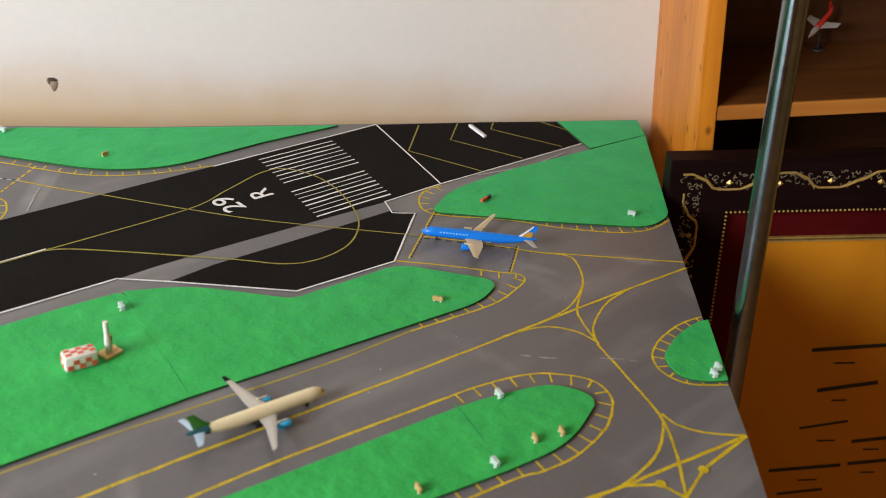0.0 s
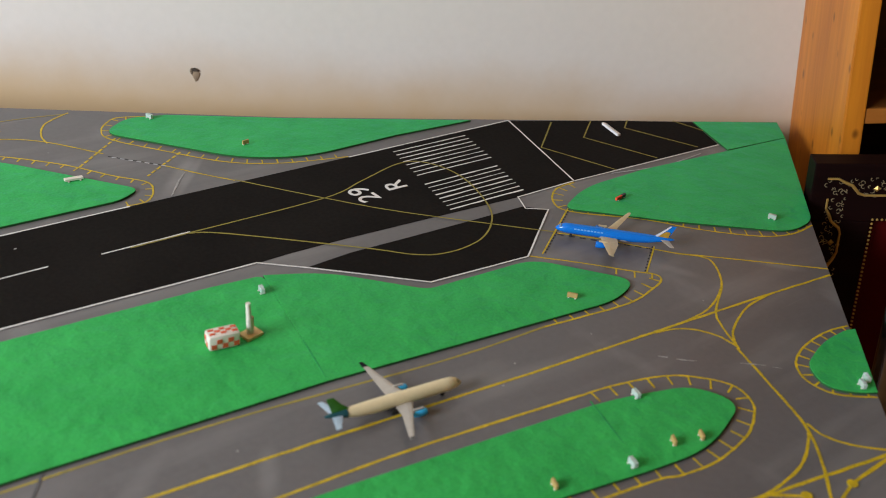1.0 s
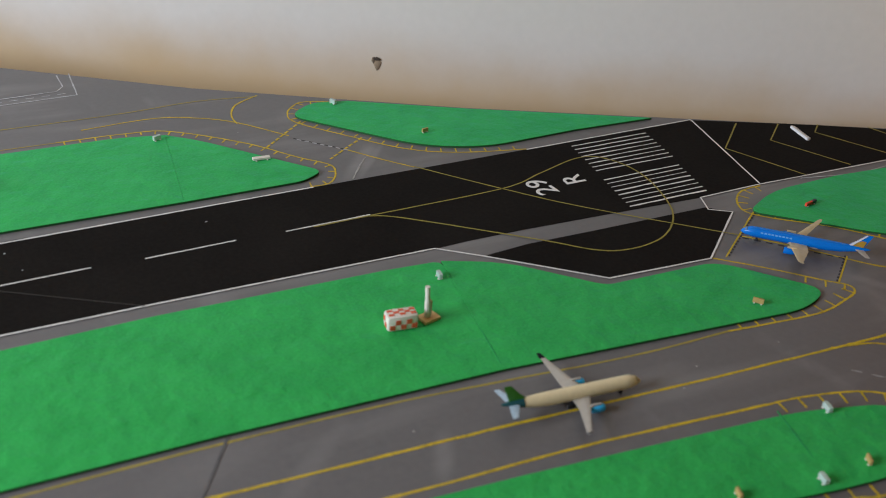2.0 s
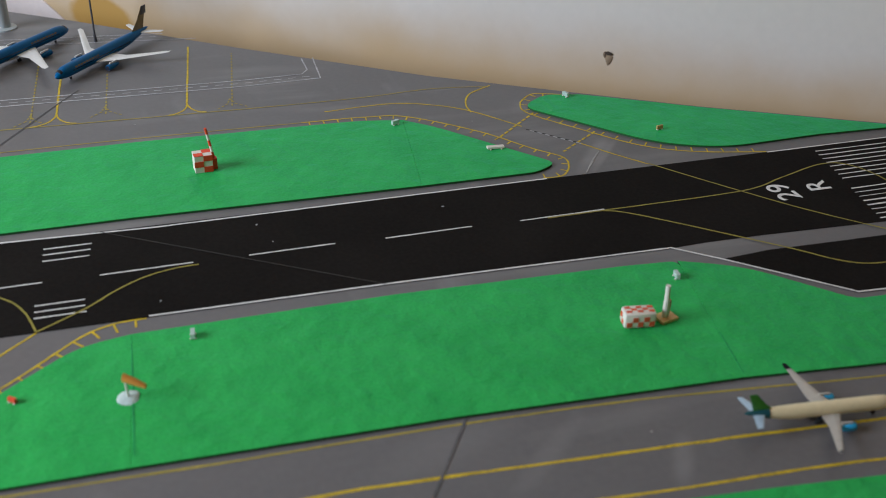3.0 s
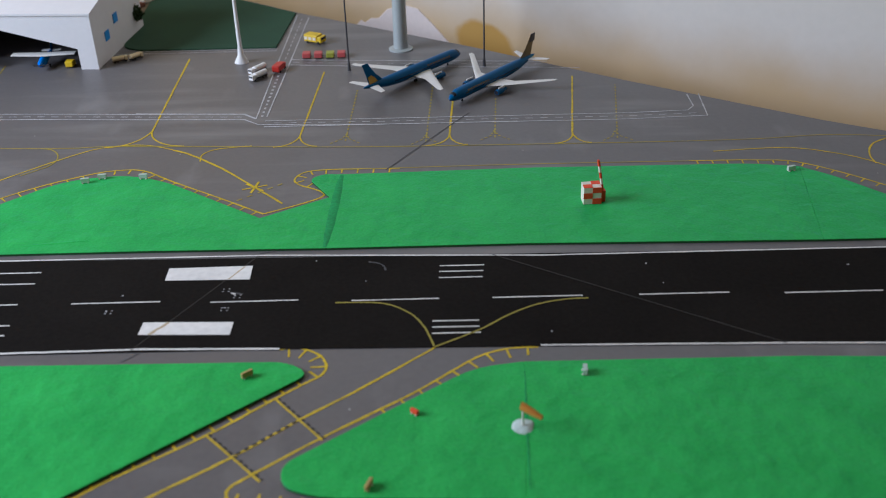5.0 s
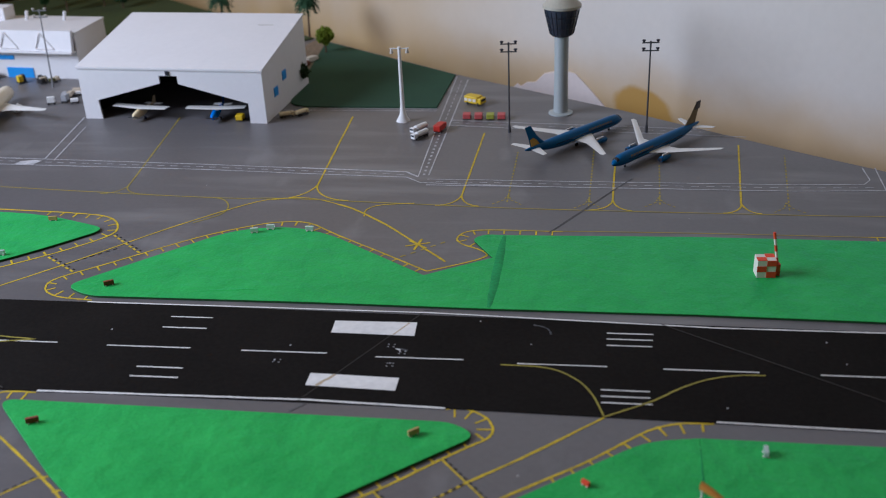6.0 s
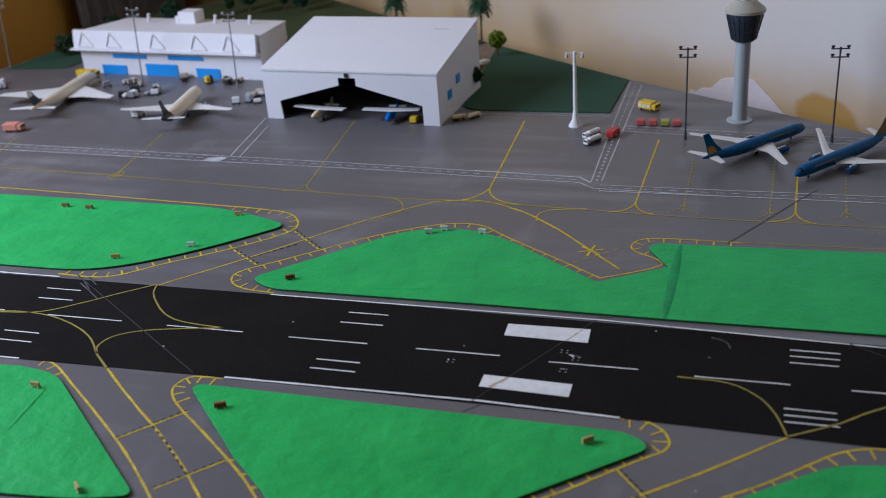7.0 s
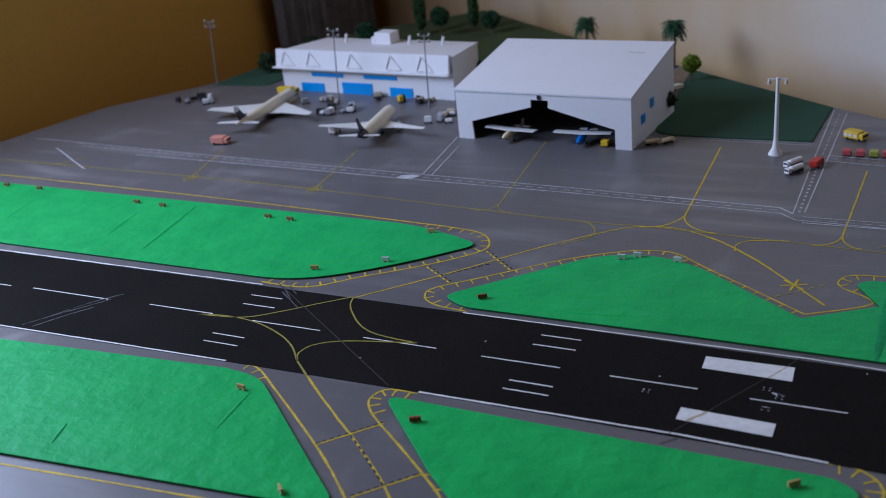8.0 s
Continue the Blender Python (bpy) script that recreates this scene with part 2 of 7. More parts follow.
def stains_and_bounce(m, origin, along):
    """Tints plaster yellow-brown: one darker blot, and a ragged low band painting bounced light."""
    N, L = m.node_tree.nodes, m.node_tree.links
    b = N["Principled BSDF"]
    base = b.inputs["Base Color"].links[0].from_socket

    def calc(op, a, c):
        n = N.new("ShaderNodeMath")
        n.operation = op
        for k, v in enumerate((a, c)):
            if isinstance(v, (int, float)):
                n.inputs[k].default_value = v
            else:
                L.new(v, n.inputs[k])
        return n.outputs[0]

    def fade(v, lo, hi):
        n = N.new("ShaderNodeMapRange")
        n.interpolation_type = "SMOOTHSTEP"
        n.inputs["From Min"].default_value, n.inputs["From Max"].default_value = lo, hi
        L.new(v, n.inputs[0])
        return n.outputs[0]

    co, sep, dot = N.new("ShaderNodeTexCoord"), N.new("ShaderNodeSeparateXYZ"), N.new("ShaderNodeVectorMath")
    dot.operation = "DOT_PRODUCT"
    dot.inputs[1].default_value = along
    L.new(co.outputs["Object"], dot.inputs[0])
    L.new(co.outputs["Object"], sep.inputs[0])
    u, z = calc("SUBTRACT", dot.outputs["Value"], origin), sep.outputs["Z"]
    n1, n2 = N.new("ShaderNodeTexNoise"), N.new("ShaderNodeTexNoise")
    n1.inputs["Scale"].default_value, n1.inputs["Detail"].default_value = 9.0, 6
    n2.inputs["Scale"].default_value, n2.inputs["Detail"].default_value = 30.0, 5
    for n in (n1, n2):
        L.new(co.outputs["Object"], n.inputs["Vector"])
    # low band: light bounced up behind the table, put into the wall colour
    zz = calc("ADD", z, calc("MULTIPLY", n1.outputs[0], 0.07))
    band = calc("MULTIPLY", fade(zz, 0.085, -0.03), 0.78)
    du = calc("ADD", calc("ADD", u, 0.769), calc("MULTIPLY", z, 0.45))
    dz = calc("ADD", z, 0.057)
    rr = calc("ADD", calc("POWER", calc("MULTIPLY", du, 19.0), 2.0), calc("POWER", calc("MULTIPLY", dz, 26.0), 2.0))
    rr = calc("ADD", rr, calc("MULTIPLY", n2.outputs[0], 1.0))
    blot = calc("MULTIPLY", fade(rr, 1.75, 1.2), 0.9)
    # rusty damp streaks running down the plaster towards the far corner
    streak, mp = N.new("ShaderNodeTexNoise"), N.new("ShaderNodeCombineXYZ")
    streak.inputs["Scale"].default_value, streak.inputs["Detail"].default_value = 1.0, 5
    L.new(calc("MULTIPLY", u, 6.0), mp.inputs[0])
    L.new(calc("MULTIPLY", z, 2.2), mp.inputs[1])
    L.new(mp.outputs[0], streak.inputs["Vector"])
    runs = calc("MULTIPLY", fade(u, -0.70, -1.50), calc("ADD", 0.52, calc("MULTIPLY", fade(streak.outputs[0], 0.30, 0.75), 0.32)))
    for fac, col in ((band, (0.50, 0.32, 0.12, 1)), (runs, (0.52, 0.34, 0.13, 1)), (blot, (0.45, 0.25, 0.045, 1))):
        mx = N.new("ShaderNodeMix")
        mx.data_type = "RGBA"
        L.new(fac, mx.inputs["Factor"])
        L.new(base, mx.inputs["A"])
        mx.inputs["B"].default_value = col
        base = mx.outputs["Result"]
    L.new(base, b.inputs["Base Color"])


stains_and_bounce(M_WALL, 0.1523, (0.8263, -0.5632, 0.0))
M_OCHRE = material("ochre_wall_paint", (0.72, 0.42, 0.080), rough=0.85, vary=0.06, fine=90, coarse=2.5, bump=0.1)
M_FARWALL = material("low_bounce_brown_paint", (0.32, 0.18, 0.05), rough=0.85, vary=0.06, fine=90, coarse=2.5, bump=0.1)
M_PINE = wood("varnished_pine", (0.40, 0.110, 0.008), (0.64, 0.215, 0.016), axis=2, coat=0.04, knots=0.8)
M_PINE_X = wood("varnished_pine_board", (0.30, 0.09, 0.012), (0.46, 0.17, 0.03), axis=0)
# shelf interior: boards and back coloured dark, for the shade inside
M_BOARDD = wood("shade_dark_pine", (0.07, 0.020, 0.003), (0.14, 0.045, 0.007), axis=0, coat=0.05)
M_BACK = wood("shade_brown_shelf_back", (0.035, 0.010, 0.003), (0.075, 0.024, 0.006), axis=0, coat=0.0)
M_FRAME = wood("dark_frame_wood", (0.005, 0.002, 0.002), (0.012, 0.004, 0.004), axis=0, rough=0.5, coat=0.0)
M_FRAME.node_tree.nodes["Principled BSDF"].inputs["Specular IOR Level"].default_value = 0.06
M_GILT = material("gilt_ornament", (0.55, 0.37, 0.11), rough=0.4, metal=0.6, vary=0.3, fine=160)
M_REDMAT = material("dark_red_velvet", (0.06, 0.0012, 0.0015), rough=0.95, vary=0.2)
M_REDMAT.node_tree.nodes["Principled BSDF"].inputs["Specular IOR Level"].default_value = 0.1
M_PLAQUE = material("orange_gold_plaque", (0.56, 0.21, 0.006), rough=0.6, metal=0.0, vary=0.06, fine=60, coarse=3)
M_STEEL = material("steel_tube", (0.22, 0.25, 0.28), rough=0.17, metal=1.0, vary=0.2, fine=120, coarse=20)
M_FLOOR = wood("brown_floor_tile", (0.26, 0.11, 0.04), (0.40, 0.19, 0.07), axis=0)
M_DARK = material("dark_plastic", (0.02, 0.02, 0.022), rough=0.5)


# ---- building helpers ----
def part(name, bm, mat, parent=None, label="", smooth=False):
    """Links a bmesh as one mesh object under a thing or under a part."""
    me = bpy.data.meshes.new(name)
    bm.normal_update()
    bm.to_mesh(me)
    bm.free()
    me.materials.append(mat)
    if smooth:
        for p in me.polygons:
            p.use_smooth = True
        me.set_sharp_from_angle(angle=radians(40))
    ob = new(name, me)
    if parent:
        ob.parent = parent
    if label:
        ob["label"] = label
    return ob


def thing(name, m, label, category, group=""):
    ob = new(name)
    ob.empty_display_size = 0.01
    ob.matrix_world = m
    return tagged(ob, label, category, group)


def box(bm, x0, x1, y0, y1, z0, z1, bevel=0.0, m=None):
    """A box, with bevelled edges if asked, added to bm."""
    r = bmesh.ops.create_cube(bm, size=1)
    vs = r["verts"]
    bmesh.ops.scale(bm, vec=(x1 - x0, y1 - y0, z1 - z0), verts=vs)
    bmesh.ops.translate(bm, vec=((x0 + x1) / 2, (y0 + y1) / 2, (z0 + z1) / 2), verts=vs)
    if bevel:
        es = list({e for v in vs for e in v.link_edges})
        out = bmesh.ops.bevel(bm, geom=es, offset=bevel, segments=2, affect="EDGES", profile=0.6)
        vs = list({v for f in out["faces"] for v in f.verts} | {v for v in vs if v.is_valid})
    if m is not None:
        bmesh.ops.transform(bm, matrix=m, verts=vs)
    return bm


def boxed(x0, x1, y0, y1, z0, z1, bevel=0.0):
    return box(bmesh.new(), x0, x1, y0, y1, z0, z1, bevel)


def lathe(bm, rings, n=20, axis="z", cap=True):
    """A turned or lofted body: rings are (along, across, up, half width, half height)."""
    loops = []
    for a, cx, cz, rx, rz in rings:
        loop = []
        for i in range(n):
            t = 2 * math.pi * i / n
            p, q = cx + rx * math.cos(t), cz + rz * math.sin(t)
            loop.append(bm.verts.new((a, p, q) if axis == "x" else (p, q, a)))
        loops.append(loop)
    for l0, l1 in zip(loops, loops[1:]):
        for i in range(n):
            j = (i + 1) % n
            bm.faces.new((l0[i], l0[j], l1[j], l1[i]))
    if cap:
        bm.faces.new(list(reversed(loops[0])))
        bm.faces.new(loops[-1])
    bmesh.ops.recalc_face_normals(bm, faces=bm.faces[:])
    return bm


def tube(bm, points, r, n=8):
    """A round bar along a line of points."""
    loops = []
    pts = [Vector(p) for p in points]
    for k, p in enumerate(pts):
        d = (pts[min(k + 1, len(pts) - 1)] - pts[max(k - 1, 0)]).normalized()
        a = d.orthogonal().normalized()
        b = d.cross(a)
        rr = r[k] if isinstance(r, (list, tuple)) else r
        loops.append([bm.verts.new(p + a * rr * math.cos(2 * math.pi * i / n) + b * rr * math.sin(2 * math.pi * i / n)) for i in range(n)])
    for l0, l1 in zip(loops, loops[1:]):
        for i in range(n):
            j = (i + 1) % n
            bm.faces.new((l0[i], l0[j], l1[j], l1[i]))
    bm.faces.new(list(reversed(loops[0])))
    bm.faces.new(loops[-1])
    return bm


def curve_through(points, steps=8):
    """A smooth line through control points (Catmull-Rom)."""
    P = [Vector((p[0], p[1])) for p in points]
    if len(P) == 2:
        n = max(2, int((P[1] - P[0]).length / 0.012))
        return [P[0].lerp(P[1], i / n) for i in range(n + 1)]
    out = []
    for i in range(len(P) - 1):
        p0, p1, p2 = P[max(i - 1, 0)], P[i], P[i + 1]
        p3 = P[min(i + 2, len(P) - 1)]
        for k in range(steps):
            t = k / steps
            out.append(0.5 * ((2 * p1) + (p2 - p0) * t + (2 * p0 - 5 * p1 + 4 * p2 - p3) * t * t + (3 * p1 - p0 - 3 * p2 + p3) * t ** 3))
    out.append(P[-1])
    return out


def straight(points, step=0.012):
    """A line with sharp corners, cut into short steps."""
    P = [Vector((p[0], p[1])) for p in points]
    out = []
    for a, b in zip(P, P[1:]):
        n = max(1, int((b - a).length / step))
        out += [a.lerp(b, i / n) for i in range(n)]
    return out + [P[-1]]


def ribbon(bm, pts, width, z, ragged=0.26, thick=0.00007):
    """A painted line with a slightly uneven hand-drawn edge and a little body."""
    rows = []
    for k, p in enumerate(pts):
        d = (pts[min(k + 1, len(pts) - 1)] - pts[max(k - 1, 0)])
        if d.length < 1e-9:
            continue
        d.normalize()
        s = Vector((-d.y, d.x))
        wl = width / 2 * (1 + ragged * random.uniform(-1, 1))
        wr = width / 2 * (1 + ragged * random.uniform(-1, 1))
        a, b = p + s * wl, p - s * wr
        rows.append([bm.verts.new((a.x, a.y, z)), bm.verts.new((a.x, a.y, z + thick)), bm.verts.new((b.x, b.y, z + thick)), bm.verts.new((b.x, b.y, z))])
    for r0, r1 in zip(rows, rows[1:]):
        for i in range(3):
            bm.faces.new((r0[i], r1[i], r1[i + 1], r0[i + 1]))
    bm.faces.new(rows[0])
    bm.faces.new(list(reversed(rows[-1])))
    return bm


def cut_up(pts, on, off):
    """Pieces of a line: dashes and gaps of the given lengths."""
    runs, run, left, drawing = [], [pts[0]], on, True
    for a, b in zip(pts, pts[1:]):
        p, rest = a, (b - a).length
        while rest > left:
            q = p.lerp(b, left / rest) if rest else b
            run.append(q)
            if drawing:
                runs.append(run)
            rest -= left
            p, drawing = q, not drawing
            run, left = [q], (on if drawing else off)
        left -= rest
        run.append(b)
    if drawing and len(run) > 1:
        runs.append(run)
    return [r for r in runs if sum((b - a).length for a, b in zip(r, r[1:])) > on * 0.3]


def rounded(corners, steps=7):
    """An outline with rounded corners: (x, y, radius)."""
    P = [(Vector((c[0], c[1])), c[2] if len(c) > 2 else 0.0) for c in corners]
    out = []
    for i, (p, r) in enumerate(P):
        a, b = P[i - 1][0] - p, P[(i + 1) % len(P)][0] - p
        r = min(r, a.length * 0.48, b.length * 0.48)
        if r < 1e-4:
            out.append(p)
            continue
        s, e = p + a.normalized() * r, p + b.normalized() * r
        for k in range(steps + 1):
            t = k / steps
            out.append(s * (1 - t) ** 2 + p * 2 * t * (1 - t) + e * t * t)
    return out


def slab(outline, z0, z1, bevel=0.0):
    """A flat sheet of some thickness with the given outline, its rim softened."""
    bm = bmesh.new()
    base = [bm.verts.new((p[0], p[1], z0)) for p in outline]
    f = bm.faces.new(base)
    if f.calc_area() and f.normal.z > 0:
        f.normal_flip()
    up = bmesh.ops.extrude_face_region(bm, geom=[f])
    vs = [v for v in up["geom"] if isinstance(v, bmesh.types.BMVert)]
    bmesh.ops.translate(bm, vec=(0, 0, z1 - z0), verts=vs)
    bmesh.ops.recalc_face_normals(bm, faces=bm.faces[:])
    if bevel:
        es = [e for e in bm.edges if all(abs(v.co.z - z1) < 1e-6 for v in e.verts)]
        bmesh.ops.bevel(bm, geom=es, offset=bevel, segments=1, affect="EDGES")
    return bm


# ---- the room ----
WN = Vector((0.563, 0.826, 0)).normalized()      # out through the back wall
WU = Vector((WN.y, -WN.x, 0))                     # along the back wall to the shelf
W0 = Vector((0.445, 0.3825, 0))                   # a place on the back wall
FLOOR_Z, CEIL_Z = -0.76, 1.9


def wall_slab(name, a, b, z0, z1, thick, side, mat, label):
    """An upright wall from a to b, its thickness to the given side."""
    a, b = Vector((*a, 0)), Vector((*b, 0))
    s = Vector(side) * thick
    bm = slab([a, b, b + s, a + s], z0, z1)
    ob = part(name, bm, mat)
    return tagged(ob, label, "wall", "", "structure")


back_left, back_right = W0 - WU * 2.86, W0 + WU * 1.75
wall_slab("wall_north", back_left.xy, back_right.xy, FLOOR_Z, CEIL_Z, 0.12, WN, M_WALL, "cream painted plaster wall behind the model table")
LX = back_left.x
# the wall on the window side, with its opening
for z0, z1, y0, y1 in ((FLOOR_Z, 0.43, -2.7, back_left.y), (1.29, CEIL_Z, -2.7, back_left.y), (0.43, 1.29, 0.42, back_left.y), (0.43, 1.29, -2.7, -0.74)):
    wall_slab("wall_west", (LX, y0), (LX, y1), z0, z1, 0.12, (-1, 0, 0), M_OCHRE, "ochre painted plaster wall in shade")
# unseen far walls, coloured dark so they bounce little light
wall_slab("wall_south", (LX, -2.7), (2.3, -2.7), FLOOR_Z, CEIL_Z, 0.12, (0, -1, 0), M_FARWALL, "unseen brown plaster wall across the room, dark to limit bounce")
wall_slab("wall_east", (2.3, -2.82), (2.3, back_right.y + 0.3), FLOOR_Z, CEIL_Z, 0.12, (1, 0, 0), M_FARWALL, "unseen brown plaster wall beyond the shelf, dark to limit bounce")
wall_slab("wall_north_east", back_right.xy, (2.42, back_right.y + 0.3), FLOOR_Z, CEIL_Z, 0.12, (0, 1, 0), M_FARWALL, "unseen brown plaster wall by the shelf, dark to limit bounce")
ROOM = [Vector(p) for p in ((LX - 0.12, -2.82), (2.42, -2.82), (2.42, back_right.y + 0.42), (back_right.x, back_right.y + 0.12), (back_left.x + 0.05, back_left.y + 0.12), (LX - 0.12, back_left.y))]
# unseen ceiling, dark tan to hold down and warm the bounced light
M_CEIL = material("dim_tan_ceiling_paint", (0.36, 0.25, 0.11), rough=0.9, vary=0.04, fine=60, coarse=2)
tagged(part("floor", slab(ROOM, FLOOR_Z - 0.05, FLOOR_Z), M_FLOOR), "brown polished floor", "floor", "", "structure")
tagged(part("ceiling", slab(ROOM, CEIL_Z, CEIL_Z + 0.05), M_CEIL), "plain unseen ceiling, dark tan to limit and warm the bounce", "ceiling", "", "structure")

# a chipped hole in the plaster
bm = bmesh.new()
bmesh.ops.create_icosphere(bm, subdivisions=3, radius=0.0066)
for v in bm.verts:
    v.co *= 1 + 0.55 * noise.noise(v.co * 130)
    v.co.x = v.co.x * (1.0 if v.co.z > 0 else max(0.22, 1.0 + v.co.z * 95)) + v.co.z * -0.22
    v.co.z *= 0.95 if v.co.z > 0 else 1.75
    v.co.y *= 0.3
hole = part("wall_chip", bm, material("exposed_grey_mortar", (0.27, 0.20, 0.13), rough=0.95, vary=0.6, fine=130), None)
hole.matrix_world = Matrix.Translation(W0 + Vector((0.0, 0, -0.008))) @ Matrix.Rotation(math.atan2(WU.y, WU.x), 4, "Z")
tagged(hole, "chipped hole showing grey mortar in the cream wall", "wall hole")
# recess look: a dark piece painted as the shadow at its top
for name, at, size, squash, tone, label in (("hollow_shade", (0.0008, -0.0016, 0.0048), 0.0042, (1.25, 0.35, 0.55), (0.060, 0.046, 0.034), "dark piece standing for the shadow at the top"),
                                            ("crack", (-0.0034, -0.0014, 0.0010), 0.0026, (0.55, 0.35, 1.2), (0.12, 0.09, 0.06), "dark crack down one side")):
    bm = bmesh.new()
    bmesh.ops.create_icosphere(bm, subdivisions=2, radius=size)
    for v in bm.verts:
        v.co *= 1 + 0.5 * noise.noise(v.co * 260)
        v.co = Vector((v.co.x * squash[0] + at[0], v.co.y * squash[1] + at[1], v.co.z * squash[2] + at[2]))
    part(name, bm, material("chip_" + name, tone, rough=0.95, vary=0.3, fine=260), hole, label)

# a patch of fresh plaster, pale against the old paint
bm = slab([Vector(p) for p in ((-1.0, -0.13), (-0.999, -0.062), (-0.99, -0.053), (-0.982, -0.056), (-0.969, -0.047), (-0.952, -0.044), (-0.933, -0.026), (-0.896, -0.015), (-0.872, -0.017), (-0.842, -0.039), (-0.809, -0.066), (-0.77, -0.13))], 0, 0.002, 0.0008)
patch = part("plaster_patch", bm, material("fresh_pale_plaster", (0.70, 0.62, 0.585), rough=0.9, vary=0.05, fine=140, coarse=9, bump=0.3), None)
patch.matrix_world = Matrix(((WU.x, 0, -WN.x, W0.x), (WU.y, 0, -WN.y, W0.y), (0, 1, 0, 0), (0, 0, 0, 1)))
tagged(patch, "pale pinkish patch of fresh plaster on the wall", "plaster patch")

# ---- the model table ----
EDGE = [(1.04, -0.092), (0.845, 0.004), (0.465, 0.194), (0.278, 0.301), (0.19, 0.352), (-0.01, 0.492), (-0.204, 0.638), (-0.455, 0.810), (-0.69, 0.998), (-1.04, 1.277), (-1.34, 1.54),
        (-1.56, 1.30), (-1.62, 0.86), (-1.742, 0.672), (-1.786, 0.453), (-1.80, -0.42), (0.44, -0.66), (0.518, -0.591), (0.567, -0.546), (0.609, -0.505), (0.687, -0.426), (0.757, -0.359), (0.842, -0.278), (1.004, -0.129)]
table = thing("model_table", pose(0, 0, 0), "large table with a grey painted model airfield board", "table")
part("board", slab([Vector(p) for p in EDGE], -0.018, 0.0), M_BOARD, table, "grey painted board")
part("base_panel", slab([Vector((p[0] * 0.9, p[1] * 0.9 + 0.02)) for p in EDGE], -0.06, -0.0185), M_EDGE, table, "raw wooden board under the painted one")
for x, y in ((0.75, -0.2), (0.3, -0.5), (-1.55, -0.3), (-1.5, 0.7), (-1.2, 1.2), (-0.4, 0.55)):
    part("leg", boxed(x - 0.03, x + 0.03, y - 0.03, y + 0.03, FLOOR_Z, -0.06, 0.004), M_PINE, table)

# ---- grass mats ----
GRASS_H = 0.0024


lawns = []


def grass(corners, label="bright green felt grass mat on the grey board"):
    bm = slab(rounded(corners), 0.0, GRASS_H, 0.0003)
    ob = part("grass_mat", bm, M_GRASS)
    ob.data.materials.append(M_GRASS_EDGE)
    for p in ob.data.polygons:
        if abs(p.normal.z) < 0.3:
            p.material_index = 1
    lawns.append(ob)
    return tagged(ob, label, "grass mat", "grass mats")


# along the near side of the runway, in three pieces
grass([(-0.1738, -0.0905), (-0.212, -0.097, 0.03), (-0.34, -0.198, 0.01), (-0.337, -0.219, 0.015), (-0.311, -0.229, 0.02), (-0.1822, -0.2335)])
grass([(-0.17375, -0.0905), (0.03, -0.0905), (0.225, -0.099), (0.2745, -0.1035, 0.01), (0.2435, -0.258), (0.03, -0.243), (-0.18215, -0.2335)])
grass([(0.27455, -0.1035), (0.325, -0.126, 0.03), (0.388, -0.193, 0.01), (0.506, -0.2, 0.02), (0.568, -0.276, 0.02), (0.527, -0.291, 0.03), (0.466, -0.284), (0.24355, -0.258)])
# between the two exits
grass([(-0.716, -0.082, 0.02), (-0.352, -0.085, 0.02), (-0.332, -0.1, 0.012), (-0.525, -0.268, 0.03), (-0.591, -0.200), (-0.629, -0.168)], "triangular green felt grass mat between two taxiway exits")
# left of the second exit
grass([(-1.78, -0.145), (-1.158, -0.104), (-0.882, -0.084), (-0.84, -0.089, 0.03), (-0.68, -0.222, 0.012), (-0.722, -0.234, 0.03), (-0.985, -0.257), (-1.79, -0.32)])
# far side of the runway
grass([(-1.76, 0.284), (-1.204, 0.275), (-0.862, 0.268, 0.05), (-0.765, 0.232, 0.02), (-0.839, 0.154, 0.08), (-0.925, 0.094, 0.05), (-1.383, 0.096), (-1.77, 0.097)])
grass([(-0.75, 0.104, 0.014), (-0.625, 0.236, 0.04), (-0.565, 0.247, 0.03), (-0.52, 0.23, 0.04), (-0.4085, 0.145), (-0.346, 0.1855), (-0.371, 0.227, 0.01), (-0.358, 0.238, 0.01), (-0.3385, 0.2365), (-0.3405, 0.085), (-0.497, 0.087), (-0.72, 0.086, 0.015)],
      "green felt grass mat with a notch beside the taxiway")
grass([(-0.33845, 0.2365), (-0.148, 0.242), (0.08, 0.240, 0.03), (0.126, 0.2305), (0.1025, 0.081), (-0.16, 0.086), (-0.34045, 0.085)])
grass([(0.12605, 0.2305), (0.155, 0.206, 0.02), (0.248, 0.095, 0.012), (0.222, 0.081, 0.01), (0.10255, 0.081)])
grass([(0.266, 0.235, 0.02), (0.303, 0.261, 0.015), (0.345, 0.252), (0.465, 0.186), (0.664, 0.086), (0.556, 0.09), (0.435, 0.086, 0.05), (0.371, 0.113, 0.04)])
grass([(0.606, -0.138, 0.02), (0.661, -0.113, 0.03), (0.758, -0.112), (0.8965, -0.1245), (1.0, -0.1335), (0.832, -0.288, 0.015), (0.79, -0.292, 0.03), (0.691, -0.214), (0.632, -0.16, 0.02)])
grass([(0.928, -0.043), (0.899, -0.1225), (1.001, -0.1325), (1.034, -0.096)], "small corner piece of green felt grass mat")
grass([(0.505, -0.446, 0.03), (0.488, -0.41, 0.035), (0.417, -0.388, 0.03), (0.2, -0.36), (-0.25, -0.31), (-0.25, -0.40), (0.2, -0.432), (0.314, -0.446), (0.38, -0.459), (0.44, -0.468, 0.03)], "rounded island of green felt grass mat")
grass([(0.6845, -0.4335), (0.674, -0.430, 0.004), (0.640, -0.430, 0.02), (0.596, -0.443, 0.02), (0.584, -0.470, 0.02), (0.601, -0.489, 0.012), (0.6165, -0.4975)], "half round green felt mat at the table edge")

